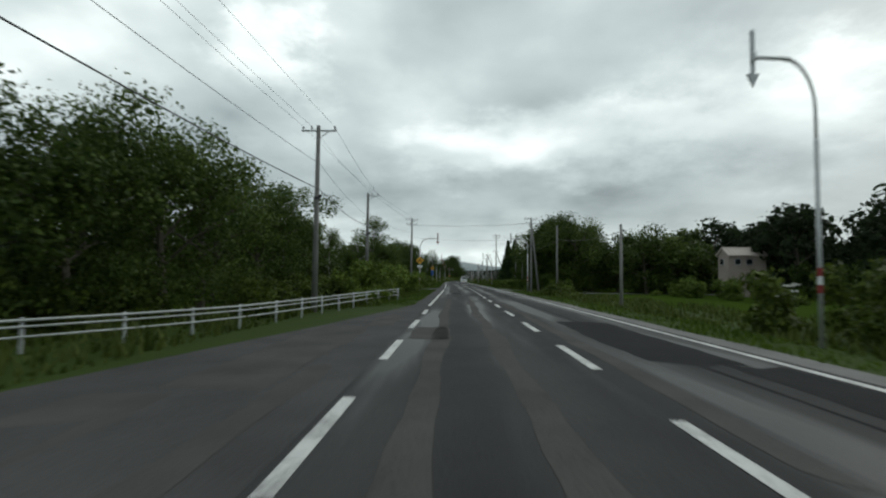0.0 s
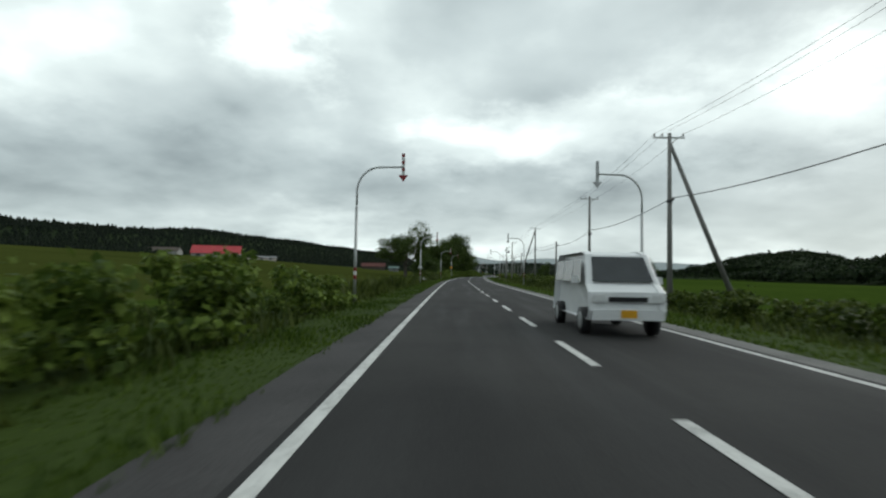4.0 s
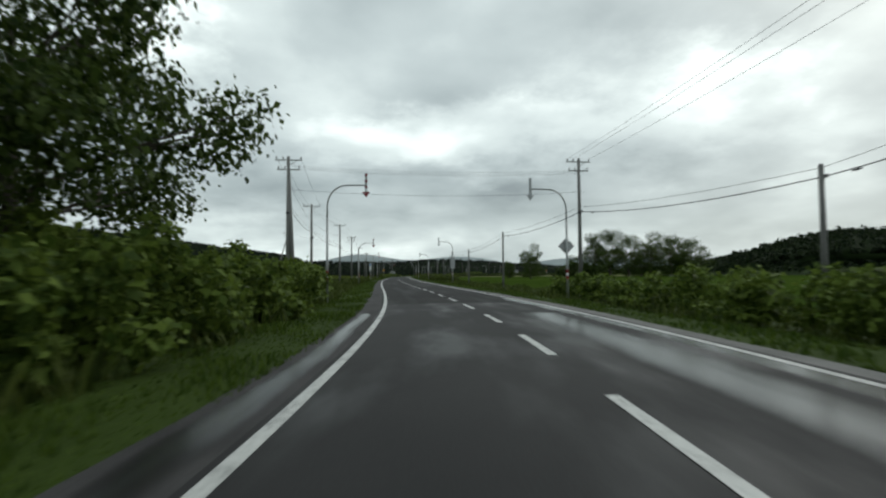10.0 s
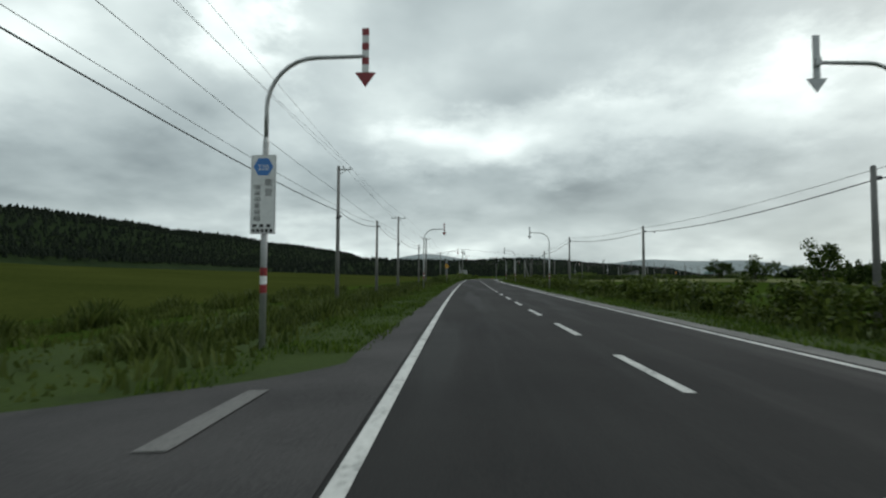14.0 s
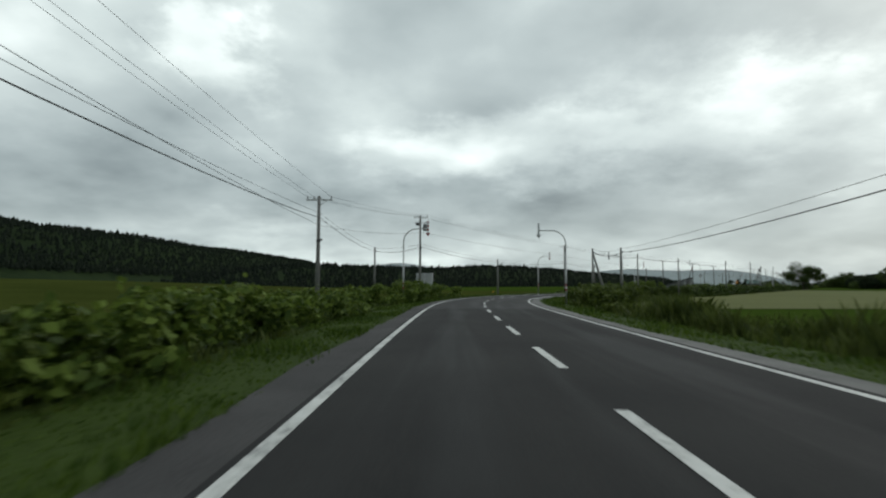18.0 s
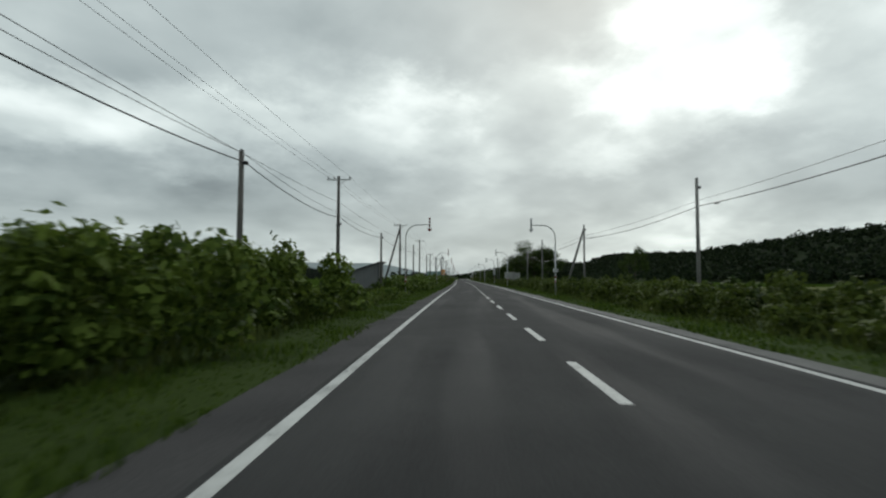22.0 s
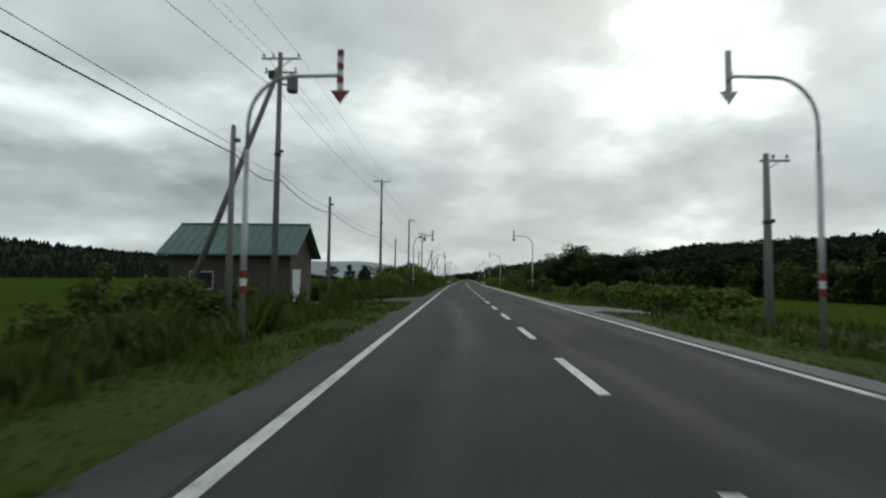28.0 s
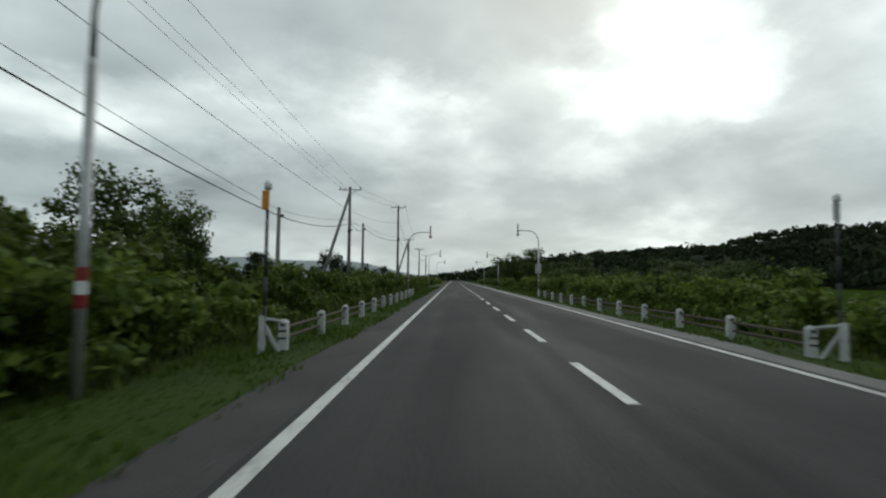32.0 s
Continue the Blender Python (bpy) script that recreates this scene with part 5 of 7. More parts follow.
def hill(name, label, pts, depth, seed, conifers=True, rows=7, gap=3.2, size=5.5, mat=None, side_line=None, rugged=0.10):
    """A wooded rise: pts are (s, lat, height) along its foot; trees in rows up to the crest."""
    rng = np.random.default_rng(seed)
    P = np.array([[*(spot(s, lat) if side_line is None or s < side_line else straight_on(s, lat, side_line))[:2], h, z] for s, lat, h, z in pts])
    seg = np.linalg.norm(np.diff(P[:, :2], axis=0), axis=1)
    L = np.concatenate([[0], np.cumsum(seg)])
    n = max(4, int(L[-1] / 12))
    u = np.linspace(0, L[-1], n)
    x, y, h, foot = (np.interp(u, L, P[:, i]) for i in range(4))
    tx, ty = np.gradient(x), np.gradient(y)
    ln = np.hypot(tx, ty)
    side = 1 if pts[0][1] > 0 else -1
    nx, ny = side * ty / ln, -side * tx / ln
    prof = np.array([-0.22, 0, 0.12, 0.35, 0.7, 1.0, 1.3, 2.0])
    hz = np.array([0, 0, 0.10, 0.38, 0.80, 1.0, 0.9, 0.0])
    h = h * np.clip(np.minimum(u, L[-1] - u) / 70.0, 0, 1) ** 0.7
    bumps = np.convolve(rng.normal(0, 1, n + 8), np.ones(9) / 9, "valid") * rugged
    V = np.stack([np.stack([x + nx * depth * a, y + ny * depth * a, FLOOR - 0.2 + foot * max(0.0, min(1.0, 4 - 2 * a, 1 + 4.5 * a)) + h * (1 + bumps) * b], -1) for a, b in zip(prof, hz)], 1)
    k = len(prof)
    a = np.arange(n - 1)[:, None] * k + np.arange(k - 1)[None]
    q = np.stack([a, a + 1, a + k + 1, a + k], -1).reshape(-1, 4)
    struct(name, np_mesh(name, V.reshape(-1, 3), q, M_HILL, True), label, "hill")
    # trees
    ps, hs = [], []
    for r in range(rows):
        m = int(L[-1] / gap)
        uu = np.clip((np.arange(m) + rng.random(m)) / m * (n - 1), 0, n - 1.01)
        f = np.clip(1 + (r + 1.3 * (rng.random(m) - 0.5)) / (rows - 1) * (k - 2.3), 0.9, k - 1.01)
        j0, i0 = uu.astype(int), f.astype(int)
        a, c = (uu - j0)[:, None], (f - i0)[:, None]
        p = (V[j0, i0] * (1 - a) + V[j0 + 1, i0] * a) * (1 - c) + (V[j0, i0 + 1] * (1 - a) + V[j0 + 1, i0 + 1] * a) * c
        p[:, :2] += rng.normal(0, gap * 0.6, (m, 2))
        ps.append(p)
        hs.append(size * (0.55 + 0.5 * rng.random(m) + 0.45 * rng.random(m) ** 4))
    p, hh = np.concatenate(ps), np.concatenate(hs)
    m = len(p)
    vs, qs = [], []
    if conifers:
        sides = 6
        ang = np.arange(sides) / sides * 2 * np.pi
        off = rng.random(m) * 6.28
        o = 0
        for z0, z1, r in ((0.05, 0.66, 0.40), (0.42, 1.0, 0.23)):
            rr = hh[:, None] * r * (0.75 + 0.5 * rng.random((m, sides)))
            ring = np.stack([p[:, None, 0] + rr * np.cos(ang + off[:, None]), p[:, None, 1] + rr * np.sin(ang + off[:, None]),
                             p[:, None, 2] + hh[:, None] * (z0 + 0.08 * rng.random((m, sides)))], -1)
            tip = p + np.stack([0 * hh, 0 * hh, hh * z1], -1)
            v = np.concatenate([ring, tip[:, None]], 1).reshape(-1, 3)
            b = np.arange(m)[:, None] * (sides + 1) + np.arange(sides)[None]
            c = np.arange(m)[:, None] * (sides + 1) + (np.arange(sides)[None] + 1) % sides
            d = np.arange(m)[:, None] * (sides + 1) + sides + 0 * b
            vs.append(v)
            qs.append(np.stack([b, c, d], -1).reshape(-1, 3) + o)
            o += len(v)
        v, q = np.concatenate(vs), np.concatenate(qs)
    else:
        per = 20
        cen = np.repeat(p, per, 0)
        hr = np.repeat(hh, per)
        d = rng.normal(0, 1, (m * per, 3))
        d /= np.linalg.norm(d, axis=1)[:, None]
        d[:, 2] = np.abs(d[:, 2])
        pos = cen + d * (hr * 0.42)[:, None] * (0.7 + 0.4 * rng.random(m * per))[:, None]
        pos[:, 2] += hr * 0.45
        v, q = leaf_quads(rng, pos, d, size * 0.37, 0.5)
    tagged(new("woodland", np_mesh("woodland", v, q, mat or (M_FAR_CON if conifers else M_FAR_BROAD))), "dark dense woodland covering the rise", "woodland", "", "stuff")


hill("hill_west", "long dark wooded ridge beyond the fields", [(-40, -210, 26, 2), (120, -195, 20, 5), (220, -185, 18, 8), (400, -180, 17, 8), (480, -180, 19, 8), (560, -180, 25, 9), (800, -185, 29, 8), (1100, -185, 33, 6), (1500, -170, 36, 4)], 60, 1, True, 26, 1.9, 2.9, None, 560)
hill("hill_west_far", "dark wooded ridge beyond the fields", [(700, -190, 12, 0), (800, -190, 14, 0), (940, -198, 15, 0), (1010, -200, 20, 0), (1150, -200, 21, 0), (1300, -200, 17, 0), (1540, -160, 13, 0)], 60, 2, True, 20, 2.4, 3.4)
hill("hill_east", "wooded rise beyond the fields", [(0, 130, 14, 0), (200, 130, 18, 0), (330, 125, 15, 0), (420, 130, 8, 0), (500, 160, 5, 0)], 60, 3, False, 18, 3.2, 5.2)
hill("hill_east_far", "wooded hill beyond the farmland", [(646, 118, 8, 0), (680, 104, 10, 0), (720, 106, 15, 0), (770, 108, 20, 0), (830, 112, 26, 0), (900, 115, 27, 0), (960, 112, 25, 0), (1040, 112, 21, 0), (1120, 110, 21, 0), (1250, 105, 25, 0), (1400, 95, 26, 0)], 80, 4, False, 22, 3.2, 4.8, None, None, 0.24)
hill("hill_ahead", "wooded hill ahead of the road", [(1180, 45, 10, 0), (1300, 30, 16, 0), (1420, 10, 19, 0), (1540, -40, 12, 0)], 90, 5, False, 17, 4.0, 6.0)

# the pasture west of the road climbs to the foot of the ridge
_fs = np.arange(110, 700.1, 10)
_fl = np.array([-15.5, -24, -40, -65, -95, -130, -175, -230])
_rise = np.interp(_fs, [110, 200, 430, 560, 700], [0, 0.66, 0.64, 0.5, 0.0])
_fz = np.array([-0.1, 0.3, 1.6, 4.2, 7.6, 11.4, 14.0, 15.0])
_fv = np.stack([spots(_fs, np.full(len(_fs), la), 0.0) + np.stack([0 * _fs, 0 * _fs, FLOOR - 0.02 + _rise * z], -1) for la, z in zip(_fl, _fz)], 1)
_fa = np.arange(len(_fs) - 1)[:, None] * len(_fl) + np.arange(len(_fl) - 1)[None]
_fq = np.stack([_fa, _fa + len(_fl), _fa + len(_fl) + 1, _fa + 1], -1).reshape(-1, 4)
struct("field_west", np_mesh("field", _fv.reshape(-1, 3), _fq, M_FIELD, True), "green pasture sloping up to the woods", "field")


# a ripening crop beside the long straight
_cs, _cl = np.arange(606, 800.1, 6), np.array([15.0, 20, 30, 45, 65, 85, 100])
_cv = np.array([[straight_on(s + (800 - s) * min(1.0, (la - 15) / 45) * 0.2, la + 1.2 * math.sin(s * 0.21), 690) + Vector((0, 0, FLOOR + 0.04)) for la in _cl] for s in _cs])
_ca = np.arange(len(_cs) - 1)[:, None] * len(_cl) + np.arange(len(_cl) - 1)[None]
_cq = np.stack([_ca, _ca + len(_cl), _ca + len(_cl) + 1, _ca + 1], -1).reshape(-1, 4)[:, ::-1]
struct("field_east", np_mesh("field", _cv.reshape(-1, 3), _cq, M_CROP, True), "pale yellowish field of ripening crop", "field")


def mountain(name, centre, width, high, turn, seed):
    rng = np.random.default_rng(seed)
    n, k = 60, 8
    u = np.linspace(-1, 1, n)
    crest = (1 - np.abs(u) ** 1.8) * (0.75 + 0.35 * np.convolve(rng.normal(0, 1, n + 20), np.hanning(21) / np.hanning(21).sum(), "valid") * 1.6)
    crest = np.clip(crest, 0, None)
    V = []
    for j, (a, b) in enumerate(((0, 0), (0.2, 0.25), (0.45, 0.6), (0.7, 0.85), (1.0, 1.0), (1.3, 0.8))):
        V.append(np.stack([u * width / 2, np.full(n, a * width * 0.22) + rng.normal(0, width * 0.004, n), FLOOR - 1 + high * crest * b], -1))
    V = np.stack(V, 1)
    k = V.shape[1]
    m = Matrix.Translation(centre) @ Matrix.Rotation(turn, 4, "Z")
    R = np.array(m.to_3x3())
    W = V.reshape(-1, 3) @ R.T + np.array(m.translation)
    a = np.arange(n - 1)[:, None] * k + np.arange(k - 1)[None]
    q = np.stack([a, a + 1, a + k + 1, a + k], -1).reshape(-1, 4)
    struct(name, np_mesh(name, W, q, M_MOUNT, True), "mountain on the horizon, haze painted as pale colour", "mountain")


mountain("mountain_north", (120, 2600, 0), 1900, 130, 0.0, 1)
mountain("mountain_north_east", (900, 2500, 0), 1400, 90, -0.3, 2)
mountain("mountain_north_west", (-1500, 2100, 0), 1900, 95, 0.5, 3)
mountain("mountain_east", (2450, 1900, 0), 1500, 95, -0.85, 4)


# ---------------------------------------------------------------- side roads, patches and the junction
def level_at(lat):
    """Height of the verge's surface at a distance from the road's middle."""
    return float(np.interp(abs(lat), [3.4, 4.1, 6.2, 9.0, 16.0, 40.0], [-0.045, -0.05, -0.12, -0.35, FLOOR + 0.0, FLOOR + 0.02]))


def side_road(s, side, half, reach, mat, label, flare=2.6, skew=0.0):
    """A track that leaves the road with a rounded mouth."""
    d = np.concatenate([np.linspace(3.38, 8, 14), np.linspace(9, reach, 10)])
    w = half + flare * np.exp(-(d - 3.4) / 1.6)
    cols = []
    for k in (-1, -0.5, 0, 0.5, 1):
        ss = s + w * k + skew * (d - 3.4)
        p = spots(ss, side * d, 0.0)
        p[:, 2] = np.interp(d, [3.38, 4.1, 4.4, 6.2, 9.0, 10.4, 40.0], [-0.020, -0.056, -0.080, -0.142, -0.382, -0.432, -0.432])
        cols.append(p)
    v = np.stack(cols, 1).reshape(-1, 3)
    a = np.arange(len(d) - 1)[:, None] * 5 + np.arange(4)[None]
    q = np.stack([a, a + 1, a + 6, a + 5], -1).reshape(-1, 4)
    struct("side_road", np_mesh("side_road", v, q, mat, True), label, "side road")


side_road(71, -1, 2.6, 40, M_SHOULDER, "narrow asphalt side road")
side_road(71, 1, 2.4, 36, M_GRAVEL, "pale gravel side road")
side_road(133, 1, 2.2, 30, M_GRAVEL, "pale gravel track")
side_road(462, -1, 3.6, 10, M_SHOULDER, "wide worn asphalt side road", 4.6)
side_road(775.5, -1, 0.9, 24, M_SHOULDER, "narrow worn track to a shed", 1.6)
side_road(922.5, 1, 1.5, 9, M_GRAVEL, "gravel mouth of a farm track", 3.0)
side_road(931, -1, 2.2, 24, M_SHOULDER, "worn asphalt drive beside a shed", 3.0)
side_road(1003.1, -1, 1.7, 30, M_SHOULDER, "narrow dark farm track", 2.4)



# the paved bay of the junction at the start
js = np.array([-60, -30, -8, 0, 6.5, 11, 15, 20, 24, 27.5])
jl = np.array([-9.5, -9.2, -8.8, -8.3, -7.3, -6.6, -5.9, -5.2, -4.6, -4.2])
jv = np.stack([spots(js, np.full(10, -3.35), -0.026), spots(js, (jl - 3.35) / 2, -0.045), spots(js, jl, -0.07)], 1).reshape(-1, 3)
ja = np.arange(9)[:, None] * 3 + np.arange(2)[None]
jq = np.stack([ja, ja + 3, ja + 4, ja + 1], -1).reshape(-1, 4)
struct("junction_bay", np_mesh("junction_bay", jv, jq, M_SHOULDER, True), "dark worn asphalt bay of a side road", "road")


def patch(s0, s1, l0, l1, mat, label, seed=0, bay=False):
    """A thin repair laid on the asphalt, with an uneven outline."""
    rng = np.random.default_rng(seed + 900 + int(s0 * 7))
    n = max(5, int((s1 - s0) / 0.5) + 1)
    s = np.linspace(s0, s1, n)
    wob = lambda: np.convolve(rng.normal(0, 1, n + 4), np.ones(5) / 5, "valid") * min(0.09, 0.25 * (l1 - l0))
    a, c = l0 + wob(), l1 + wob()
    end = np.minimum(1, 0.94 + np.minimum(np.arange(n), np.arange(n)[::-1]) * 0.04)
    mid = (a + c) / 2
    a, c = mid + (a - mid) * end, mid + (c - mid) * end
    ends = 0.16 if s1 - s0 > l1 - l0 else 0.05
    lats, zs = ((3.35, 5.0, 6.8), (-0.022, -0.040, -0.062)) if bay else ((0, 1.6, 3.45, 4.25), (0.0235, 0.0035, -0.0265, -0.064))
    fall = lambda x: np.interp(np.abs(x), lats, zs)
    k = max(3, int((l1 - l0) / 0.35) + 1)
    cols, uvs = [], []
    for j in range(k):
        x = a + (c - a) * j / (k - 1)
        ss = s + np.interp(s, [s0, (s0 + s1) / 2, s1], [rng.normal(0, ends), 0, rng.normal(0, ends)])
        cols.append(np.stack([*spots(ss, x, 0.0)[:, :2].T, fall(x)], -1))
        uvs.append(np.stack([np.full(n, j / (k - 1)), ss], -1))
    v, uv = np.stack(cols, 1).reshape(-1, 3), np.stack(uvs, 1).reshape(-1, 2)
    i = np.arange(n - 1)[:, None] * k + np.arange(k - 1)[None]
    q = np.stack([i, i + 1, i + k + 1, i + k], -1).reshape(-1, 4)
    struct("road_patch", np_mesh("road_patch", v, q, mat, True, uv), label, "road patch")


M_PATCH_PALE = two_scale("worn_pale_asphalt", (0.032, 0.031, 0.030), (0.088, 0.084, 0.079), 40, 0.7, 0.9, 0.4, spec=0.12)
for s0, s1, l0, l1 in ((2, 9, 2.1, 3.1), (9, 17, 1.0, 2.6), (41.5, 42.9, -3.2, -1.75), (41.5, 42.8, -1.25, 3.2), (45.2, 48.2, -2.3, -1.62), (82.3, 82.8, -2.9, 0.0), (82.4, 82.8, 0.1, 3.1), (36, 84, -2.55, -2.49), (40, 84, -1.60, -1.54), (58, 64, 1.4, 2.6), (98, 112, 1.0, 1.8), (-20, 60, 1.72, 1.80)):
    patch(s0, s1, l0, l1, M_PATCH, "dark asphalt repair patch")
for s0, s1, l0, l1 in ((-12, 34, -2.55, -2.2), (-12, 34, -1.35, -1.0), (4, 30, 0.3, 0.6), (12, 15, -3.1, -2.2), (78, 120, -4.0, -3.6)):
    patch(s0, s1, l0, l1, M_PATCH_PALE, "pale worn streak in the asphalt", 5)
for s0, s1, l0, l1 in ((7, 15, -5.6, -4.3), (3.5, 6.5, -6.2, -5.2), (3.0, 8.5, -4.2, -3.8), (15.5, 19, -4.5, -3.8)):
    patch(s0, s1, l0, l1, M_PATCH_PALE, "pale worn patch in the bay of the side road", 6, True)

def rain_film(name, rough, most):
    """A thin film of rain that breaks up towards its edges and along the road."""
    m, n, l, b = shader(name, rough, 0, 0.5)
    b.inputs["Base Color"].default_value = (0.024, 0.024, 0.026, 1)
    uv = n.new("ShaderNodeUVMap")
    sp = n.new("ShaderNodeSeparateXYZ")
    l.new(uv.outputs[0], sp.inputs[0])
    mp = n.new("ShaderNodeMapping")
    mp.inputs["Scale"].default_value = (2.6, 0.22, 1)
    l.new(uv.outputs[0], mp.inputs[0])
    ns = n.new("ShaderNodeTexNoise")
    ns.inputs["Scale"].default_value, ns.inputs["Detail"].default_value = 1.0, 5
    l.new(mp.outputs[0], ns.inputs["Vector"])

    def calc(op, x, y):
        q = n.new("ShaderNodeMath")
        q.operation = op
        for i, v in ((0, x), (1, y)):
            if hasattr(v, "links"):
                l.new(v, q.inputs[i])
            else:
                q.inputs[i].default_value = v
        return q.outputs[0]
    off = calc("ABSOLUTE", calc("SUBTRACT", calc("MULTIPLY", sp.outputs[0], 2.0), 1.0), 0.0)
    mid = calc("SUBTRACT", 1.0, calc("POWER", off, 1.6))
    fac = calc("MULTIPLY", mid, calc("ADD", ns.outputs["Fac"], 0.25))
    mr = n.new("ShaderNodeMapRange")
    mr.interpolation_type = "SMOOTHSTEP"
    mr.inputs["From Min"].default_value, mr.inputs["From Max"].default_value = 0.12, 0.75
    mr.inputs["To Max"].default_value = most
    l.new(fac, mr.inputs["Value"])
    l.new(mr.outputs[0], b.inputs["Alpha"])
    return m


struct("faded_line", strip("faded_line", 464.2, 466.4, (-5.04, -4.78), (-0.090, -0.080), M_GRAVEL, 0.4, 0.02, 8), "short faded line on the worn side road", "road marking")
M_WATER = rain_film("rain_film", 0.21, 0.88)
M_DAMP = rain_film("damp_sheen", 0.36, 0.55)
for s0, s1, l0, l1 in ((303, 322, 2.2, 3.2), (312, 352, 1.1, 2.2), (312, 376, 2.6, 3.42), (350, 367, -4.15, -3.5), (346, 366, 1.0, 2.6), (124, 126.5, -2.6, -1.2), (127, 130, 0.8, 2.4), (111, 113.6, 0.7, 2.0), (82.8, 86, -3.3, -2.6)):
    patch(s0, s1, l0, l1, M_WATER, "shallow rainwater lying on the asphalt", 9)
for s0, s1, l0, l1 in ((84, 127, -3.2, -2.3), (85, 127, -1.55, -0.5)):
    patch(s0, s1, l0, l1, M_DAMP, "damp shiny wheel track in the asphalt", 9)

# ---------------------------------------------------------------- rails at the start
def guardrail():
    line = [(4.0, -14.8), (8.0, -13.0), (11.5, -11.5), (13.5, -10.4), (16.0, -9.4), (20, -8.3), (28, -7.0), (35.0, -5.7)]
    S = np.array([a for a, c in line])
    Lt = np.array([c for a, c in line])
    e = thing("guardrail", Matrix(), "grey-white three-pipe guardrail bending into a side road", "guardrail")
    ss = np.linspace(4.0, 35.0, 17)
    ll = np.interp(ss, S, Lt)
    base = np.array([level_at(x) - 0.06 for x in ll])
    for z, r in ((0.74, 0.032), (0.60, 0.026), (0.38, 0.026)):
        part("rail", (Shape().tube([spot(a, c, zz + z) for a, c, zz in zip(ss, ll, base)], r, 8), M_RAIL, True), e)
    for a, c, zz in zip(ss, ll, base):
        p = spot(a, c, zz)
        k = part("post", (Shape().tube([p + Vector((-0.06, 0.06, -0.3)), p + Vector((-0.06, 0.06, 0.78))], 0.045, 8), M_RAIL, True), e)
        part("post_cap", (Shape().tube([p + Vector((-0.06, 0.06, 0.78)), p + Vector((-0.06, 0.06, 0.80))], [0.047, 0.03], 8), M_GALV), k)


guardrail()


# ---------------------------------------------------------------- signs
def bars(parent, rows, mat, y):
    for x0, x1, z0, z1 in rows:
        part("lettering_bar", (Shape().box(((x0 + x1) / 2, y, (z0 + z1) / 2), (x1 - x0, 0.003, z1 - z0)), mat), parent)


def words(body, size, x, z, y, parent, mat, name="lettering"):
    """Raised lettering on a sign's face, facing the traffic."""
    cu = bpy.data.curves.new(name, "FONT")
    cu.body, cu.size, cu.extrude = body, size, 0.001
    cu.align_x, cu.align_y = "CENTER", "CENTER"
    cu.materials.append(mat)
    o = new(name, cu)
    o.parent = parent
    o.matrix_local = Matrix.Translation((x, y, z)) @ Matrix.Rotation(math.pi / 2, 4, "X")
    return o


def diamond(c, r, y0, y1):
    return Shape().prism([(0, c - r), (r, c), (0, c + r), (-r, c)], y0, y1)


def clamps(e, zs, w=0.3):
    for z in zs:
        part("bracket", (Shape().box((0, -0.055, z), (w, 0.07, 0.045)), M_GALV), e)


def warning_sign(s, lat, z, r, symbol, label, plate="", turn=0.0):
    e = thing("warning_sign", at(s, lat, -0.15, turn), label, "road sign")
    z += 0.15
    part("panel", (diamond(z, r, -0.115, -0.095), M_BACK), e)
    part("border", (diamond(z, r * 0.985, -0.119, -0.1155), M_BLACK), e, "black border")
    part("face", (diamond(z, r * 0.94, -0.123, -0.1195), M_YELLOW), e, "yellow sign face")
    if symbol == "t":
        part("symbol", (Shape().box((-0.06, -0.125, z), (0.07, 0.003, r * 1.0)).box((0.10, -0.125, z), (0.26, 0.003, 0.07)), M_BLACK), e, "black T junction symbol")
    elif symbol in ("left", "right"):
        k = -1 if symbol == "left" else 1
        pts = [(0.10 * -k, -0.127, z - r * 0.5), (0.10 * -k, -0.127, z), (0.06 * -k, -0.127, z + r * 0.2), (0.10 * k, -0.127, z + r * 0.36)]
        sh = Shape()
        for p, q in zip(pts, pts[1:]):
            d = (Vector(q) - Vector(p)).normalized()
            n = Vector((-d.z, 0, d.x)) * 0.035
            sh.add([Vector(p) - n, Vector(p) + n, Vector(q) + n + d * 0.02, Vector(q) - n + d * 0.02], [(0, 1, 2, 3)])
        tip = Vector(pts[-1])
        sh.add([tip + Vector((0, 0, 0.10)), tip + Vector((k * 0.16, 0, 0.0)), tip + Vector((-0.02 * k, 0, -0.10))], [(0, 1, 2)])
        part("symbol", (sh, M_BLACK), e, "black bent arrow")
    else:
        part("symbol", (Shape().prism([(-0.2, z - 0.2), (-0.12, z - 0.2), (-0.06, z - 0.02), (0.08, z - 0.02), (0.16, z - 0.2), (0.22, z - 0.2), (0.18, z + 0.06), (0.1, z + 0.12), (0.06, z + 0.26), (-0.04, z + 0.12), (-0.18, z + 0.08)], -0.127, -0.1235), M_BLACK), e, "plain black shape")
    zs = [z + r * 0.3, z - r * 0.3]
    if plate:
        pz = z - r - 0.20
        k = part("plate", (Shape().box((0, -0.105, pz), (0.62, 0.02, 0.24)), M_WHITE), e, "white plate with black lettering")
        words(plate, 0.13, 0, pz, -0.117, k, M_BLACK)
        zs.append(pz)
    clamps(e, zs)
    return e


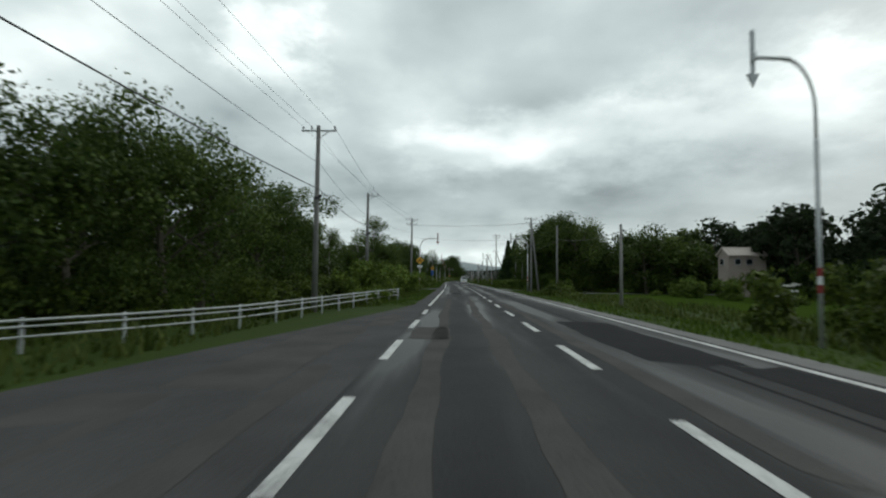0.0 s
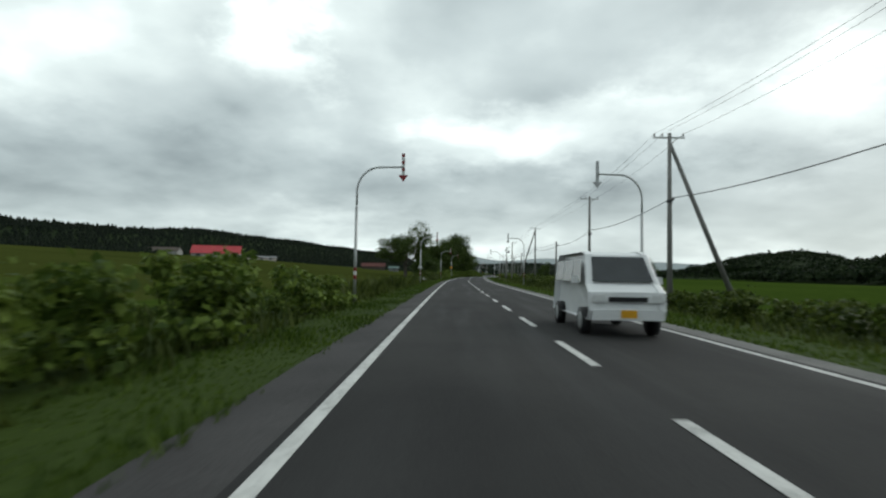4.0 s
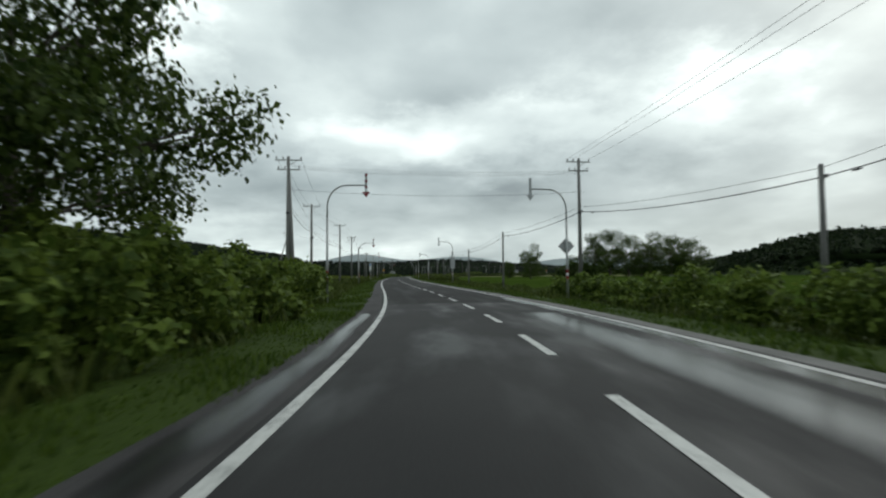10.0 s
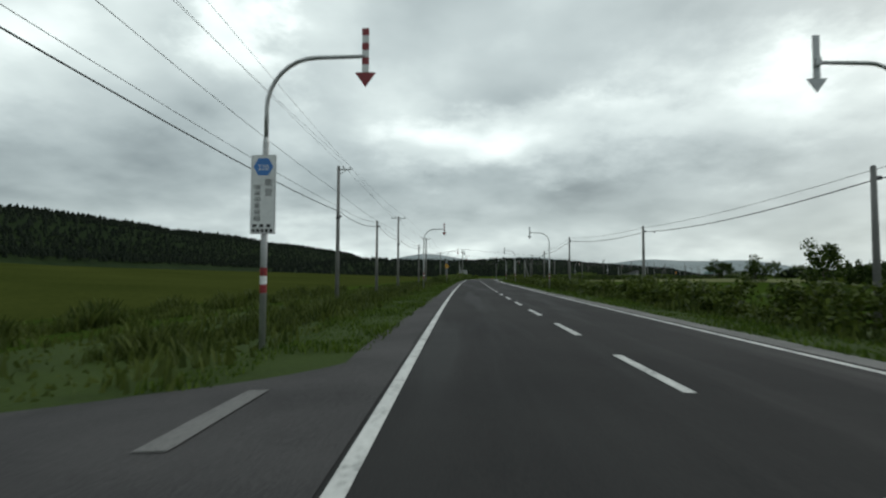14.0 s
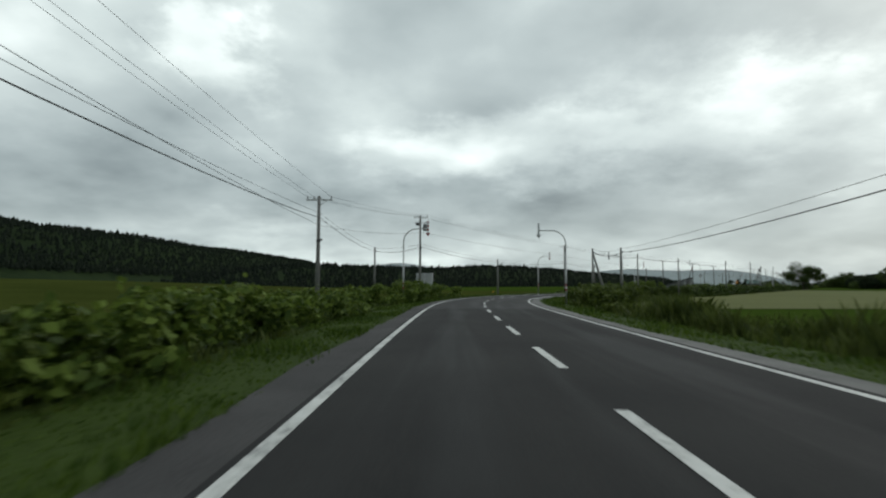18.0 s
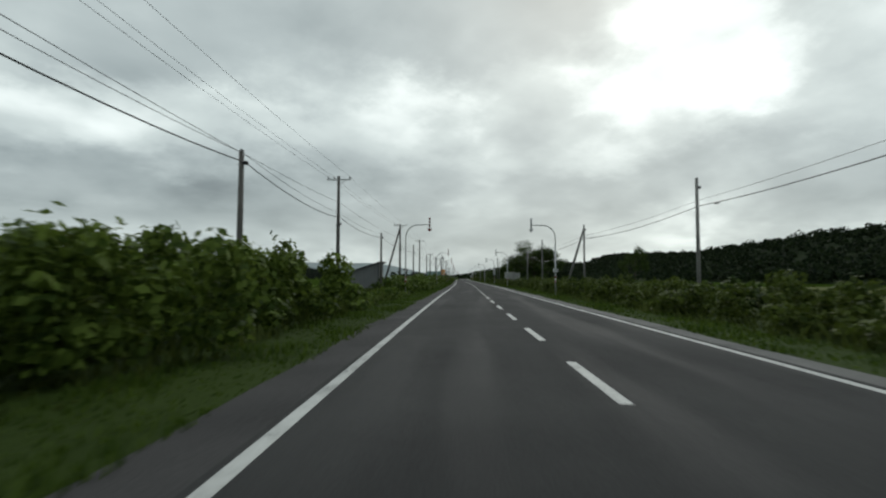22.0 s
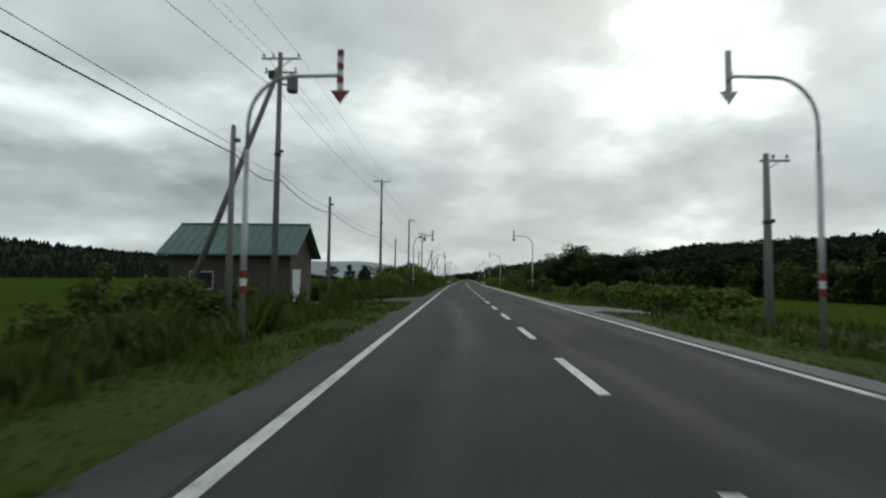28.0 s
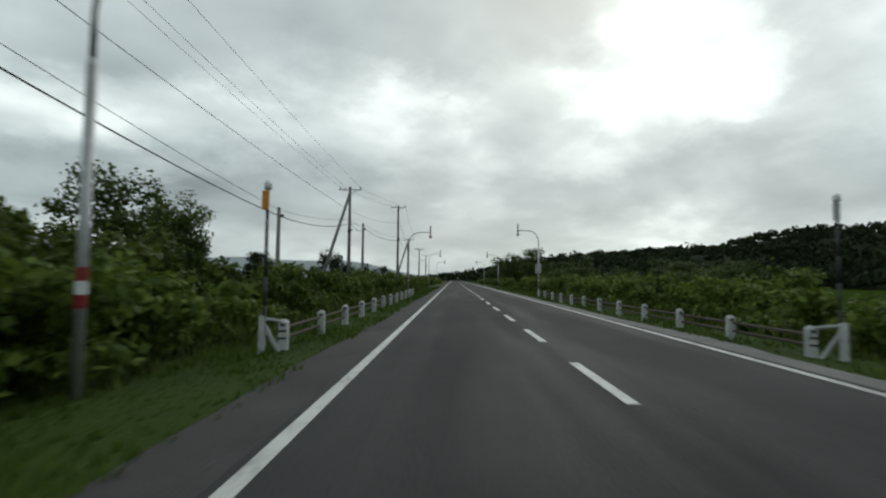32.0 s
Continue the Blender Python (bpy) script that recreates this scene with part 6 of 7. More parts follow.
def sign_back(s, lat, z, shape, w, h, label):
    """The unpainted back of a sign for the other direction."""
    e = thing("sign_back", at(s, lat, -0.15), label, "road sign")
    z += 0.15
    if shape == "diamond":
        part("panel", (diamond(z, w, 0.095, 0.115), M_BACK), e)
        zs = (z - 0.2, z + 0.2)
        wide = w * 1.1
    else:
        part("panel", (Shape().box((0, 0.105, z), (w, 0.02, h)), M_BACK), e)
        zs = (z - h * 0.3, z, z + h * 0.3)
        wide = w * 0.96
    for q in zs:
        part("stiffener", (Shape().box((0, 0.085, q), (wide, 0.022, 0.05)), M_GALV), e)
        part("bracket", (Shape().box((0, 0.0, q), (0.2, 0.19, 0.04)), M_GALV), e)
    return e


warning_sign(*post_near(61.5, LEFT_MARK), 3.3, 0.46, "shape", "yellow diamond warning sign with a plate below", "動物注意")
warning_sign(*post_near(116.6, LEFT_MARK), 3.55, 0.46, "t", "yellow diamond sign with a black T junction")
e = thing("blue_panel", at(*post_near(116.6, LEFT_MARK), -0.15), "tall narrow blue sign panel on a marker pole", "road sign")
part("panel", (Shape().box((0, -0.105, 2.72), (0.46, 0.02, 1.12)), M_BLUE), e)
part("frame", (Shape().box((0, -0.09, 2.72), (0.50, 0.012, 1.16)), M_BACK), e)
bars(e, [(-0.16, 0.16, 3.16, 3.22)], M_WHITE, -0.118)
clamps(e, (2.4, 3.05))
warning_sign(*post_near(291.6, LEFT_MARK), 2.85, 0.46, "left", "yellow diamond sign with a bent arrow")
warning_sign(*post_near(556.3, LEFT_MARK), 2.85, 0.46, "right", "yellow diamond sign with a curving arrow")
sign_back(*post_near(291.3, RIGHT_MARK), 2.85, "diamond", 0.46, 0, "plain grey back of a diamond sign")
sign_back(*post_near(378.0, RIGHT_MARK), 2.75, "diamond", 0.46, 0, "plain grey back of a diamond sign")
sign_back(*post_near(423.4, RIGHT_MARK), 2.9, "tall", 0.62, 1.7, "tall plain grey back of a route sign")
sign_back(*post_near(689.6, RIGHT_MARK), 3.3, "diamond", 0.46, 0, "plain grey back of a diamond sign")
sign_back(*post_near(821.0, RIGHT_MARK), 2.9, "tall", 0.52, 1.65, "tall plain grey back of a route sign")
sign_back(*post_near(1085.0, RIGHT_MARK), 2.4, "tall", 0.55, 0.9, "plain grey back of a small sign")
for s, lat in (post_near(202.3, LEFT_MARK), post_near(732.8, LEFT_MARK), post_near(734.2, RIGHT_MARK)):
    e = thing("distance_plate", at(s, lat, -0.15), "small white distance plate on a marker pole", "road sign")
    part("panel", (Shape().box((0, -0.10, 2.1), (0.44, 0.015, 0.26)), M_WHITE), e)
    bars(e, [(-0.15, -0.03, 2.05, 2.16), (0.04, 0.16, 2.05, 2.16)], M_DARK, -0.11)
    clamps(e, (2.1,), 0.3)


def route_sign(s, lat):
    e = thing("route_sign", at(s, lat, -0.15), "tall white route sign with a blue hexagon on top", "road sign")
    z0, z1, w = 2.24, 3.82, 0.50
    part("frame", (Shape().box((0, -0.098, (z0 + z1) / 2), (w, 0.02, z1 - z0)), M_BACK), e)
    part("panel", (Shape().box((0, -0.111, (z0 + z1) / 2), (w - 0.03, 0.004, z1 - z0 - 0.03)), M_WHITE), e)
    hz, r = z1 - 0.24, 0.20
    hexa = [(r * math.sin(math.radians(60 * i + 30)), hz + r * math.cos(math.radians(60 * i + 30))) for i in range(6)]
    k = part("hexagon", (Shape().prism(hexa[::-1], -0.117, -0.1135), M_BADGE), e, "blue hexagonal route badge")
    words("220", 0.15, 0, hz - 0.02, -0.1185, k, M_WHITE)
    for i, c in enumerate("歌登"):
        words(c, 0.16, 0.11, z1 - 0.57 - 0.19 * i, -0.115, e, M_BLACK)
    for i, c in enumerate("咲来停車場線"):
        words(c, 0.15, -0.11, z1 - 0.66 - 0.125 * i, -0.115, e, M_BLACK).scale = (1, 0.8, 1)
    bars(e, [(-0.20 + 0.14 * i, -0.12 + 0.14 * i, z0 + 0.13, z0 + 0.19) for i in range(3)] + [(-0.21 + 0.088 * i, -0.15 + 0.088 * i, z0 + 0.03, z0 + 0.10) for i in range(5)], M_BLACK, -0.1145)
    clamps(e, (z0 + 0.3, z1 - 0.3), 0.4)


route_sign(*post_near(470.3, LEFT_MARK))
e = thing("orange_board", at(*post_near(820.2, LEFT_MARK), -0.15), "orange safety board with a white shape on a pole", "road sign")
part("panel", (Shape().box((0, -0.105, 2.85), (0.78, 0.02, 1.17)), M_ORANGE), e)
part("edge", (Shape().box((0, -0.09, 2.85), (0.80, 0.012, 1.19)), M_BACK), e)
part("white_shape", (Shape().prism([(-0.22, 2.42), (0.16, 2.42), (0.18, 2.55), (0.08, 2.85), (-0.02, 2.95), (-0.14, 2.86), (-0.12, 2.62)], -0.12, -0.1165), M_WHITE), e, "plain white shape")
part("dark_shape", (Shape().prism([(-0.14, 2.5), (0.12, 2.5), (0.10, 2.78), (0.04, 2.8), (0.02, 2.58)], -0.124, -0.1205), M_BLACK), e, "plain dark shape")
part("dark_spot", (Shape().prism([(0.0, 2.93), (0.12, 2.91), (0.10, 3.0), (0.02, 3.0)], -0.12, -0.1165), M_TIMBER), e)
clamps(e, (2.55, 3.15), 0.5)

e = thing("billboard", at(621.0, -11.0, -0.4, -12), "bare grey back of a two-panel billboard on posts", "billboard")
for x in (-1.15, 0.0, 1.15):
    part("post", (Shape().tube([(x, 0.08, -0.3), (x, 0.08, 3.1)], 0.045, 8), M_GALV, True), e)
for x in (-0.58, 0.58):
    part("panel", (Shape().box((x, 0.16, 2.2), (1.13, 0.03, 1.7)), M_BACK), e)
for z in (1.6, 2.2, 2.8):
    part("stiffener", (Shape().box((0, 0.13, z), (2.3, 0.03, 0.05)), M_GALV), e)

# a street lamp at the side road
e = thing("street_lamp", at(140.3, 12.9, 0.15), "tall slim street lamp on a pole", "street lamp")
part("pole", (Shape().tube([(0, 0, -0.3), (0, 0, 6), (0, 0, 9.6), (-0.3, 0, 10.2), (-1.3, 0, 10.5)], [0.09, 0.07, 0.05, 0.045, 0.04], 10), M_GALV, True), e)
part("head", (Shape().box((-1.55, 0, 10.48), (0.6, 0.2, 0.12), None, 0.8), M_BACK), e)


# ---------------------------------------------------------------- buildings
def wall_box(x0, x1, y0, y1, z0, z1):
    return Shape().box(((x0 + x1) / 2, (y0 + y1) / 2, (z0 + z1) / 2), (x1 - x0, y1 - y0, z1 - z0))


def gabled(name, m, label, category, wx, wy, eave, ridge, wall, roof, along="x", over=0.35, windows=(), door=None, ribs=0.45, base=-0.3, trim=None):
    """A house or barn: four walls with gables, two ribbed roof slopes, openings set into the walls."""
    e = thing(name, m, label, category)
    hx, hy, t = wx / 2, wy / 2, 0.16
    if along == "x":
        g = [(-hy, base), (hy, base), (hy, eave), (0, ridge), (-hy, eave)]
        rot = Matrix.Rotation(math.pi / 2, 4, "Z")
        for x in (-hx, hx - t):
            part("gable_wall", (Shape().prism(g, -x - t, -x, rot), wall), e)
        for y in (-hy, hy - t):
            part("wall", (wall_box(-hx + t, hx - t, y, y + t, base, eave), wall), e)
    else:
        g = [(-hx, base), (hx, base), (hx, eave), (0, ridge), (-hx, eave)]
        rot = Matrix()
        for y in (-hy, hy - t):
            part("gable_wall", (Shape().prism(g, y, y + t), wall), e)
        for x in (-hx, hx - t):
            part("wall", (wall_box(x, x + t, -hy + t, hy - t, base, eave), wall), e)
    run, half = (wx, hy) if along == "x" else (wy, hx)
    L = run / 2 + over
    slope = (ridge - eave) / half
    out = half + over
    for k in (-1, 1):
        def pt(u, d, z):
            q = Vector((u, k * d, ridge - slope * d + z)) if along == "x" else Vector((k * d, u, ridge - slope * d + z))
            return q
        sh = Shape().add([pt(-L, 0, 0.02), pt(L, 0, 0.02), pt(L, out, 0.02), pt(-L, out, 0.02), pt(-L, 0, 0.11), pt(L, 0, 0.11), pt(L, out, 0.11), pt(-L, out, 0.11)],
                         [(0, 1, 2, 3), (7, 6, 5, 4), (0, 4, 5, 1), (1, 5, 6, 2), (2, 6, 7, 3), (3, 7, 4, 0)])
        r = part("roof", (sh, roof), e)
        n = int(2 * L / ribs)
        for i in range(n + 1):
            u = -L + 0.02 + (2 * L - 0.04) * i / n
            part("seam", (Shape().add([pt(u - 0.018, 0, 0.113), pt(u + 0.018, 0, 0.113), pt(u + 0.018, out, 0.113), pt(u - 0.018, out, 0.113), pt(u, 0, 0.15), pt(u, out, 0.15)],
                                      [(0, 4, 5, 3), (4, 1, 2, 5), (0, 1, 4), (3, 5, 2)]), roof), r)
    ridge_pts = [(-L, 0, ridge + 0.12), (L, 0, ridge + 0.12)] if along == "x" else [(0, -L, ridge + 0.12), (0, L, ridge + 0.12)]
    part("ridge_cap", (Shape().tube(ridge_pts, 0.07, 6), roof), e)
    for face, u, z, w, h in windows:
        if face in ("-y", "+y"):
            s = -1 if face == "-y" else 1
            c, a, d = (u, s * (hy + 0.005), z), (w, 0.05, h), (0, s * 0.02, 0)
            fr = Shape().box((u, s * (hy + 0.012), z), (w + 0.12, 0.07, h + 0.12))
        else:
            s = -1 if face == "-x" else 1
            c, a, d = (s * (hx + 0.005), u, z), (0.05, w, h), (s * 0.02, 0, 0)
            fr = Shape().box((s * (hx + 0.012), u, z), (0.07, w + 0.12, h + 0.12))
        k = part("window", (fr, trim or M_BACK), e)
        part("pane", (Shape().box(tuple(Vector(c) + Vector(d) * 1.8), a), M_GLASS), k, "dark window pane")
        part("sill", (Shape().box((c[0] + d[0] * 2, c[1] + d[1] * 2, z - h / 2 - 0.08), (a[0] + 0.1 if face[1] == "y" else 0.16, 0.16 if face[1] == "y" else a[1] + 0.1, 0.04)), trim or M_BACK), k)
    if door:
        face, u, w, h, mat = door
        s = -1 if face[0] == "-" else 1
        if face[1] == "y":
            k = part("door", (Shape().box((u, s * (hy + 0.01), base + 0.3 + h / 2), (w, 0.06, h)), mat), e)
            part("handle", (Shape().box((u + w * 0.38, s * (hy + 0.06), base + 0.3 + h * 0.5), (0.04, 0.05, 0.12)), M_DARK), k)
        else:
            k = part("door", (Shape().box((s * (hx + 0.01), u, base + 0.3 + h / 2), (0.06, w, h)), mat), e)
            part("handle", (Shape().box((s * (hx + 0.06), u + w * 0.38, base + 0.3 + h * 0.5), (0.05, 0.04, 0.12)), M_DARK), k)
    return e


# dark shed with a green roof and a pale gable
gabled("shed", at(924.3, -13.2, -0.42), "dark weathered timber shed with a green metal roof", "shed", 6.2, 3.8, 3.05, 4.42, M_TIMBER, M_ROOF_G, "x", 0.45,
       (("-y", -1.4, 1.5, 1.1, 0.8),), ("+x", -0.9, 1.3, 2.1, M_WHITE))
# pale house before the woods
gabled("house", at(64, 32.2, 1.75, 4), "small pale house with a grey-pink roof", "house", 4.5, 2.2, 2.7, 3.5, M_HOUSE, M_PLASTER, "x", 0.22,
       (("-y", -1.2, 1.9, 0.6, 0.6), ("-y", 0.2, 1.9, 0.7, 0.6), ("-x", 0.2, 1.9, 0.6, 0.6)), ("-y", 1.1, 0.7, 1.9, M_TIMBER), 0.45, -2.3)
# farm on the slope
gabled("barn", at(431, -156, 7.2, 20), "long barn with a bright red metal roof", "barn", 25, 13, 3.0, 7.2, M_SIDING, M_ROOF_R, "x", 0.7,
       (("-y", -9, 1.7, 2.4, 1.1), ("-y", -3, 1.7, 2.4, 1.1), ("-y", 3, 1.7, 2.4, 1.1), ("-y", 9, 1.7, 2.4, 1.1)), ("+x", 0, 3.0, 2.6, M_TIMBER), 1.2, -3.0)
gabled("farm_shed", at(434, -131, 6.2, 20), "low pale farm shed beside the barn", "shed", 16, 6, 1.9, 2.7, M_PLASTER, M_SHED, "x", 0.4,
       (("-y", -5, 1.1, 1.6, 0.7), ("-y", 0, 1.1, 1.6, 0.7), ("-y", 5, 1.1, 1.6, 0.7)), None, 1.0, -3.0)
gabled("farm_house", at(428, -186, 8.4, 10), "low farm building with a dull red roof", "house", 18, 9, 2.6, 4.6, M_SIDING, M_TIMBER, "x", 0.5,
       (("-y", -5, 1.4, 1.6, 0.9), ("-y", 3, 1.4, 1.6, 0.9)), None, 1.0, -3.0)
gabled("barn", at(463, -72, 1.9, 10), "old barn with a faded rust-red roof", "barn", 14, 8, 2.6, 4.6, M_TIMBER, M_RUST, "x", 0.5, (), None, 1.0, -2.5)
gabled("farm_shed", at(456, -58, 1.5, 8), "green-roofed shed with a white front", "shed", 5.6, 4.4, 2.0, 3.0, M_SHED, M_ROOF_G, "x", 0.4, (("-y", 0.5, 1.2, 1.0, 0.6),), None, 0.6, -2.0)

# long grey metal shed beside the road
e = thing("metal_shed", at(779.3, -16.2, -0.72), "plain grey metal shed with a sloping roof", "shed")
for y0, y1, nm in ((0.0, 0.12, "front_wall"), (5.38, 5.5, "back_wall")):
    part(nm, (Shape().prism([(-8.0, -0.2), (0.0, -0.2), (0.0, 4.55), (-8.0, 1.95)], y0, y1), M_SHED), e)
part("end_wall", (Shape().box((-0.06, 2.75, 2.18), (0.12, 5.25, 4.7)), M_SHED), e)
part("end_wall", (Shape().box((-7.94, 2.75, 0.87), (0.12, 5.25, 2.14)), M_SHED), e)
part("roof", (Shape().prism([(-8.5, 1.78), (0.5, 4.72), (0.5, 4.88), (-8.5, 1.94)], -0.4, 5.9), M_DARK), e, "dark sloping roof")
for i in range(13):
    x = -0.3 - i * 0.62
    h = 4.5 + x * 0.325
    part("wall_rib", (Shape().box((x, -0.02, h / 2 - 0.1), (0.05, 0.04, h - 0.1)), M_SHED), e)
for i in range(8):
    part("wall_rib", (Shape().box((0.02, 0.35 + i * 0.68, 2.2), (0.04, 0.05, 4.5)), M_SHED), e)
k = part("door", (Shape().box((0.05, 3.4, 1.35), (0.06, 2.6, 2.9)), M_SIDING), e, "pale sliding door")
part("handle", (Shape().box((0.10, 2.4, 1.3), (0.04, 0.05, 0.25)), M_DARK), k)
part("corner_trim", (Shape().box((0.0, 0.0, 2.15), (0.12, 0.12, 4.7)), M_DARK), e)

# white storage container among the bushes
e = thing("storage_container", at(842, 12.9, -0.45, 4) @ Matrix.Diagonal((1.16, 1, 1.42, 1)), "white boxy storage container among bushes", "container")
part("body", (Shape().box((0, 0, 1.2), (3.4, 2.2, 2.3)), M_SIDING), e)
part("roof_edge", (Shape().box((0, 0, 2.39), (3.5, 2.3, 0.08)), M_PLASTER), e)
for x in (-1.68, 1.68):
    part("corner_post", (Shape().box((x, -1.11, 1.2), (0.1, 0.08, 2.3)), M_BACK), e)
for x in (-0.8, 0.05, 0.9):
    part("panel_rib", (Shape().box((x, -1.115, 1.2), (0.05, 0.04, 2.2)), M_SIDING), e)


# ---------------------------------------------------------------- the bridge's rails and delineators
def bridge_rail(lat, count):
    e = thing("bridge_rail", Matrix(), "row of white concrete posts with dark rails", "railing", "bridge railings")
    s0, gap = 1043.0, 2.95
    for i in range(count):
        s = s0 + gap * i
        m = at(s, lat, -0.12)
        sh = Shape()
        x, y, h = 0.085, 0.075, 0.60
        sh.add([m @ Vector(p) for p in ((-x, -y, -0.2), (x, -y, -0.2), (x, y, -0.2), (-x, y, -0.2), (-x, -y, h - 0.06), (x, -y, h - 0.06), (x, y, h - 0.06), (-x, y, h - 0.06),
                                        (-x + 0.05, -y + 0.04, h), (x - 0.05, -y + 0.04, h), (x - 0.05, y - 0.04, h), (-x + 0.05, y - 0.04, h))],
               [(0, 1, 5, 4), (1, 2, 6, 5), (2, 3, 7, 6), (3, 0, 4, 7), (4, 5, 9, 8), (5, 6, 10, 9), (6, 7, 11, 10), (7, 4, 8, 11), (8, 9, 10, 11)])
        k = part("concrete_post", (sh, M_POST), e)
        part("reflector", (Shape().box((0, -y - 0.008, 0.49), (0.09, 0.012, 0.06), m), M_DARK), k, "small dark reflector")
        if i == 0:
            for z in (0.28, 0.42):
                part("stripe", (Shape().box((0, -y - 0.006, z - 0.05), (0.165, 0.008, 0.04), m), M_BLACK), k, "black hazard stripe")
    for z in (0.22, 0.42):
        pts = [spot(s0 + gap * (count - 1) * i / 20, lat + (0.04 if lat > 0 else -0.04), z - 0.12) for i in range(21)]
        part("rail", (Shape().tube(pts, 0.035, 6), M_TIMBER), e, "dark weathered rail")
    m = at(s0 - 0.4, lat + (0.34 if lat > 0 else -0.28), -0.14)
    part("end_post", (Shape().box((0, 0, 0.28), (0.12, 0.12, 0.85), m, 0.85), M_POST), e)
    p0, p1 = m @ Vector((0, 0, 0.66)), at(s0, lat, -0.12) @ Vector((0, 0, 0.55))
    part("end_rail", (Shape().tube([p0, p1], 0.035, 6), M_RAIL), e)
    part("end_brace", (Shape().tube([m @ Vector((0, 0, 0.6)), at(s0 - 0.15, lat + (0.08 if lat > 0 else -0.05), -0.14) @ Vector((0, 0, 0))], 0.045, 6), M_POST), e)


M_POST = two_scale("white_painted_concrete", (0.30, 0.31, 0.31), (0.62, 0.63, 0.63), 14, 2.2, 0.8, 0.4)
bridge_rail(-5.2, 12)
bridge_rail(5.0, 12)
for s, lat, front in ((1042.6, -5.45, True), (1043.6, 6.0, False)):
    e = thing("delineator", at(s, lat, -0.15), "thin dark pole topped by a small lamp", "delineator", "bridge delineators")
    for i in range(6):
        part("pole_section", (Shape().tube([(0, 0, -0.2 + 0.55 * i), (0, 0, 0.35 + 0.55 * i)], 0.032, 8), M_BLACK if i % 2 else M_DARK, True), e)
    part("marker_board", (Shape().box((-0.03, -0.03, 2.92), (0.13, 0.03, 0.36)), M_ORANGE if front else M_BACK), e, "orange reflective board" if front else "grey board back")
    part("lamp", (Shape().tube([(0, 0, 3.1), (0, 0, 3.14), (0, 0, 3.24), (0, 0, 3.3)], [0.03, 0.075, 0.075, 0.03], 10), M_WHITE, True), e, "small white lamp")


# ---------------------------------------------------------------- a van waiting in the far lane
def van(s, lat):
    e = thing("van", at(s, lat, 0.0, 180), "white box-shaped minivan standing in its lane", "van")
    prof = [(-2.0, 0.35), (1.85, 0.35), (1.95, 0.55), (1.9, 0.95), (1.62, 1.12), (1.15, 1.78), (0.9, 1.86), (-1.75, 1.86), (-1.98, 1.6)]
    n = len(prof)
    body = Shape()
    rings = []
    for x, up in ((-0.66, 0.97), (-0.78, 0.985), (-0.82, 1.0), (0.82, 1.0), (0.78, 0.985), (0.66, 0.97)):
        ring = []
        for y, z in prof:
            inset = max(0.0, (z - 1.0)) * 0.14
            xx = x - math.copysign(inset, x)
            ring.append((xx, y * (1.0 if abs(x) < 0.7 else 0.99 if abs(x) < 0.8 else 0.975), 1.0 + (z - 1.0) * (1.0 if abs(x) < 0.7 else 0.99 if abs(x) < 0.8 else 0.97)))
        rings.append(ring)
    pts = [p for r in rings for p in r]
    fs = [(i * n + j, i * n + (j + 1) % n, (i + 1) * n + (j + 1) % n, (i + 1) * n + j) for i in range(5) for j in range(n)]
    fs += [tuple(range(n))[::-1], tuple(5 * n + j for j in range(n))]
    part("body", (body.add(pts, fs), M_CAR), e)
    part("windscreen", (Shape().add([(-0.66, 1.60, 1.17), (0.66, 1.60, 1.17), (0.58, 1.20, 1.72), (-0.58, 1.20, 1.72)], [(0, 1, 2, 3)]), M_GLASS), e, "dark windscreen")
    for k in (-1, 1):
        for y0, y1 in ((-1.7, -0.75), (-0.7, 0.25), (0.3, 1.2)):
            part("side_window", (Shape().add([(k * 0.815, y0, 1.15), (k * 0.815, y1, 1.15), (k * 0.745, y1 - (0.25 if y1 > 1 else 0), 1.66), (k * 0.745, y0, 1.66)], [(0, 1, 2, 3)]), M_GLASS), e, "dark side window")
        h = part("headlight", (Shape().box((k * 0.62, 1.925, 0.82), (0.30, 0.06, 0.16), None, 0.85), M_WHITE), e, "clear headlight")
        part("mirror", (Shape().box((k * 0.94, 1.15, 1.2), (0.16, 0.10, 0.16), None, 0.85), M_CAR), e)
        for y in (-1.3, 1.25):
            w = part("wheel", (Shape().tube([(k * 0.66, y, 0.30), (k * 0.84, y, 0.30)], 0.30, 18), M_BLACK, True), e, "black tyre")
            part("rim", (Shape().tube([(k * 0.84, y, 0.30), (k * 0.855, y, 0.30)], [0.19, 0.15], 14), M_GALV), w, "grey rim")
    part("grille", (Shape().box((0, 1.94, 0.80), (0.80, 0.05, 0.10)), M_BLACK), e)
    part("bumper", (Shape().box((0, 1.95, 0.48), (1.50, 0.10, 0.22), None, 0.96), M_CAR), e)
    part("number_plate", (Shape().box((0, 2.005, 0.50), (0.33, 0.012, 0.16)), M_YELLOW), e, "blank plate")


M_CAR = two_scale("white_car_paint", (0.62, 0.63, 0.64), (0.72, 0.73, 0.74), 4, 0.8, 0.25, 0.0, spec=0.5)
van(150.0, 1.65)


# ---------------------------------------------------------------- white-flowering plants by the road
M_FLOWER = leaf_mat("white_blossom", (0.42, 0.43, 0.40), (0.70, 0.71, 0.68), 0.7)


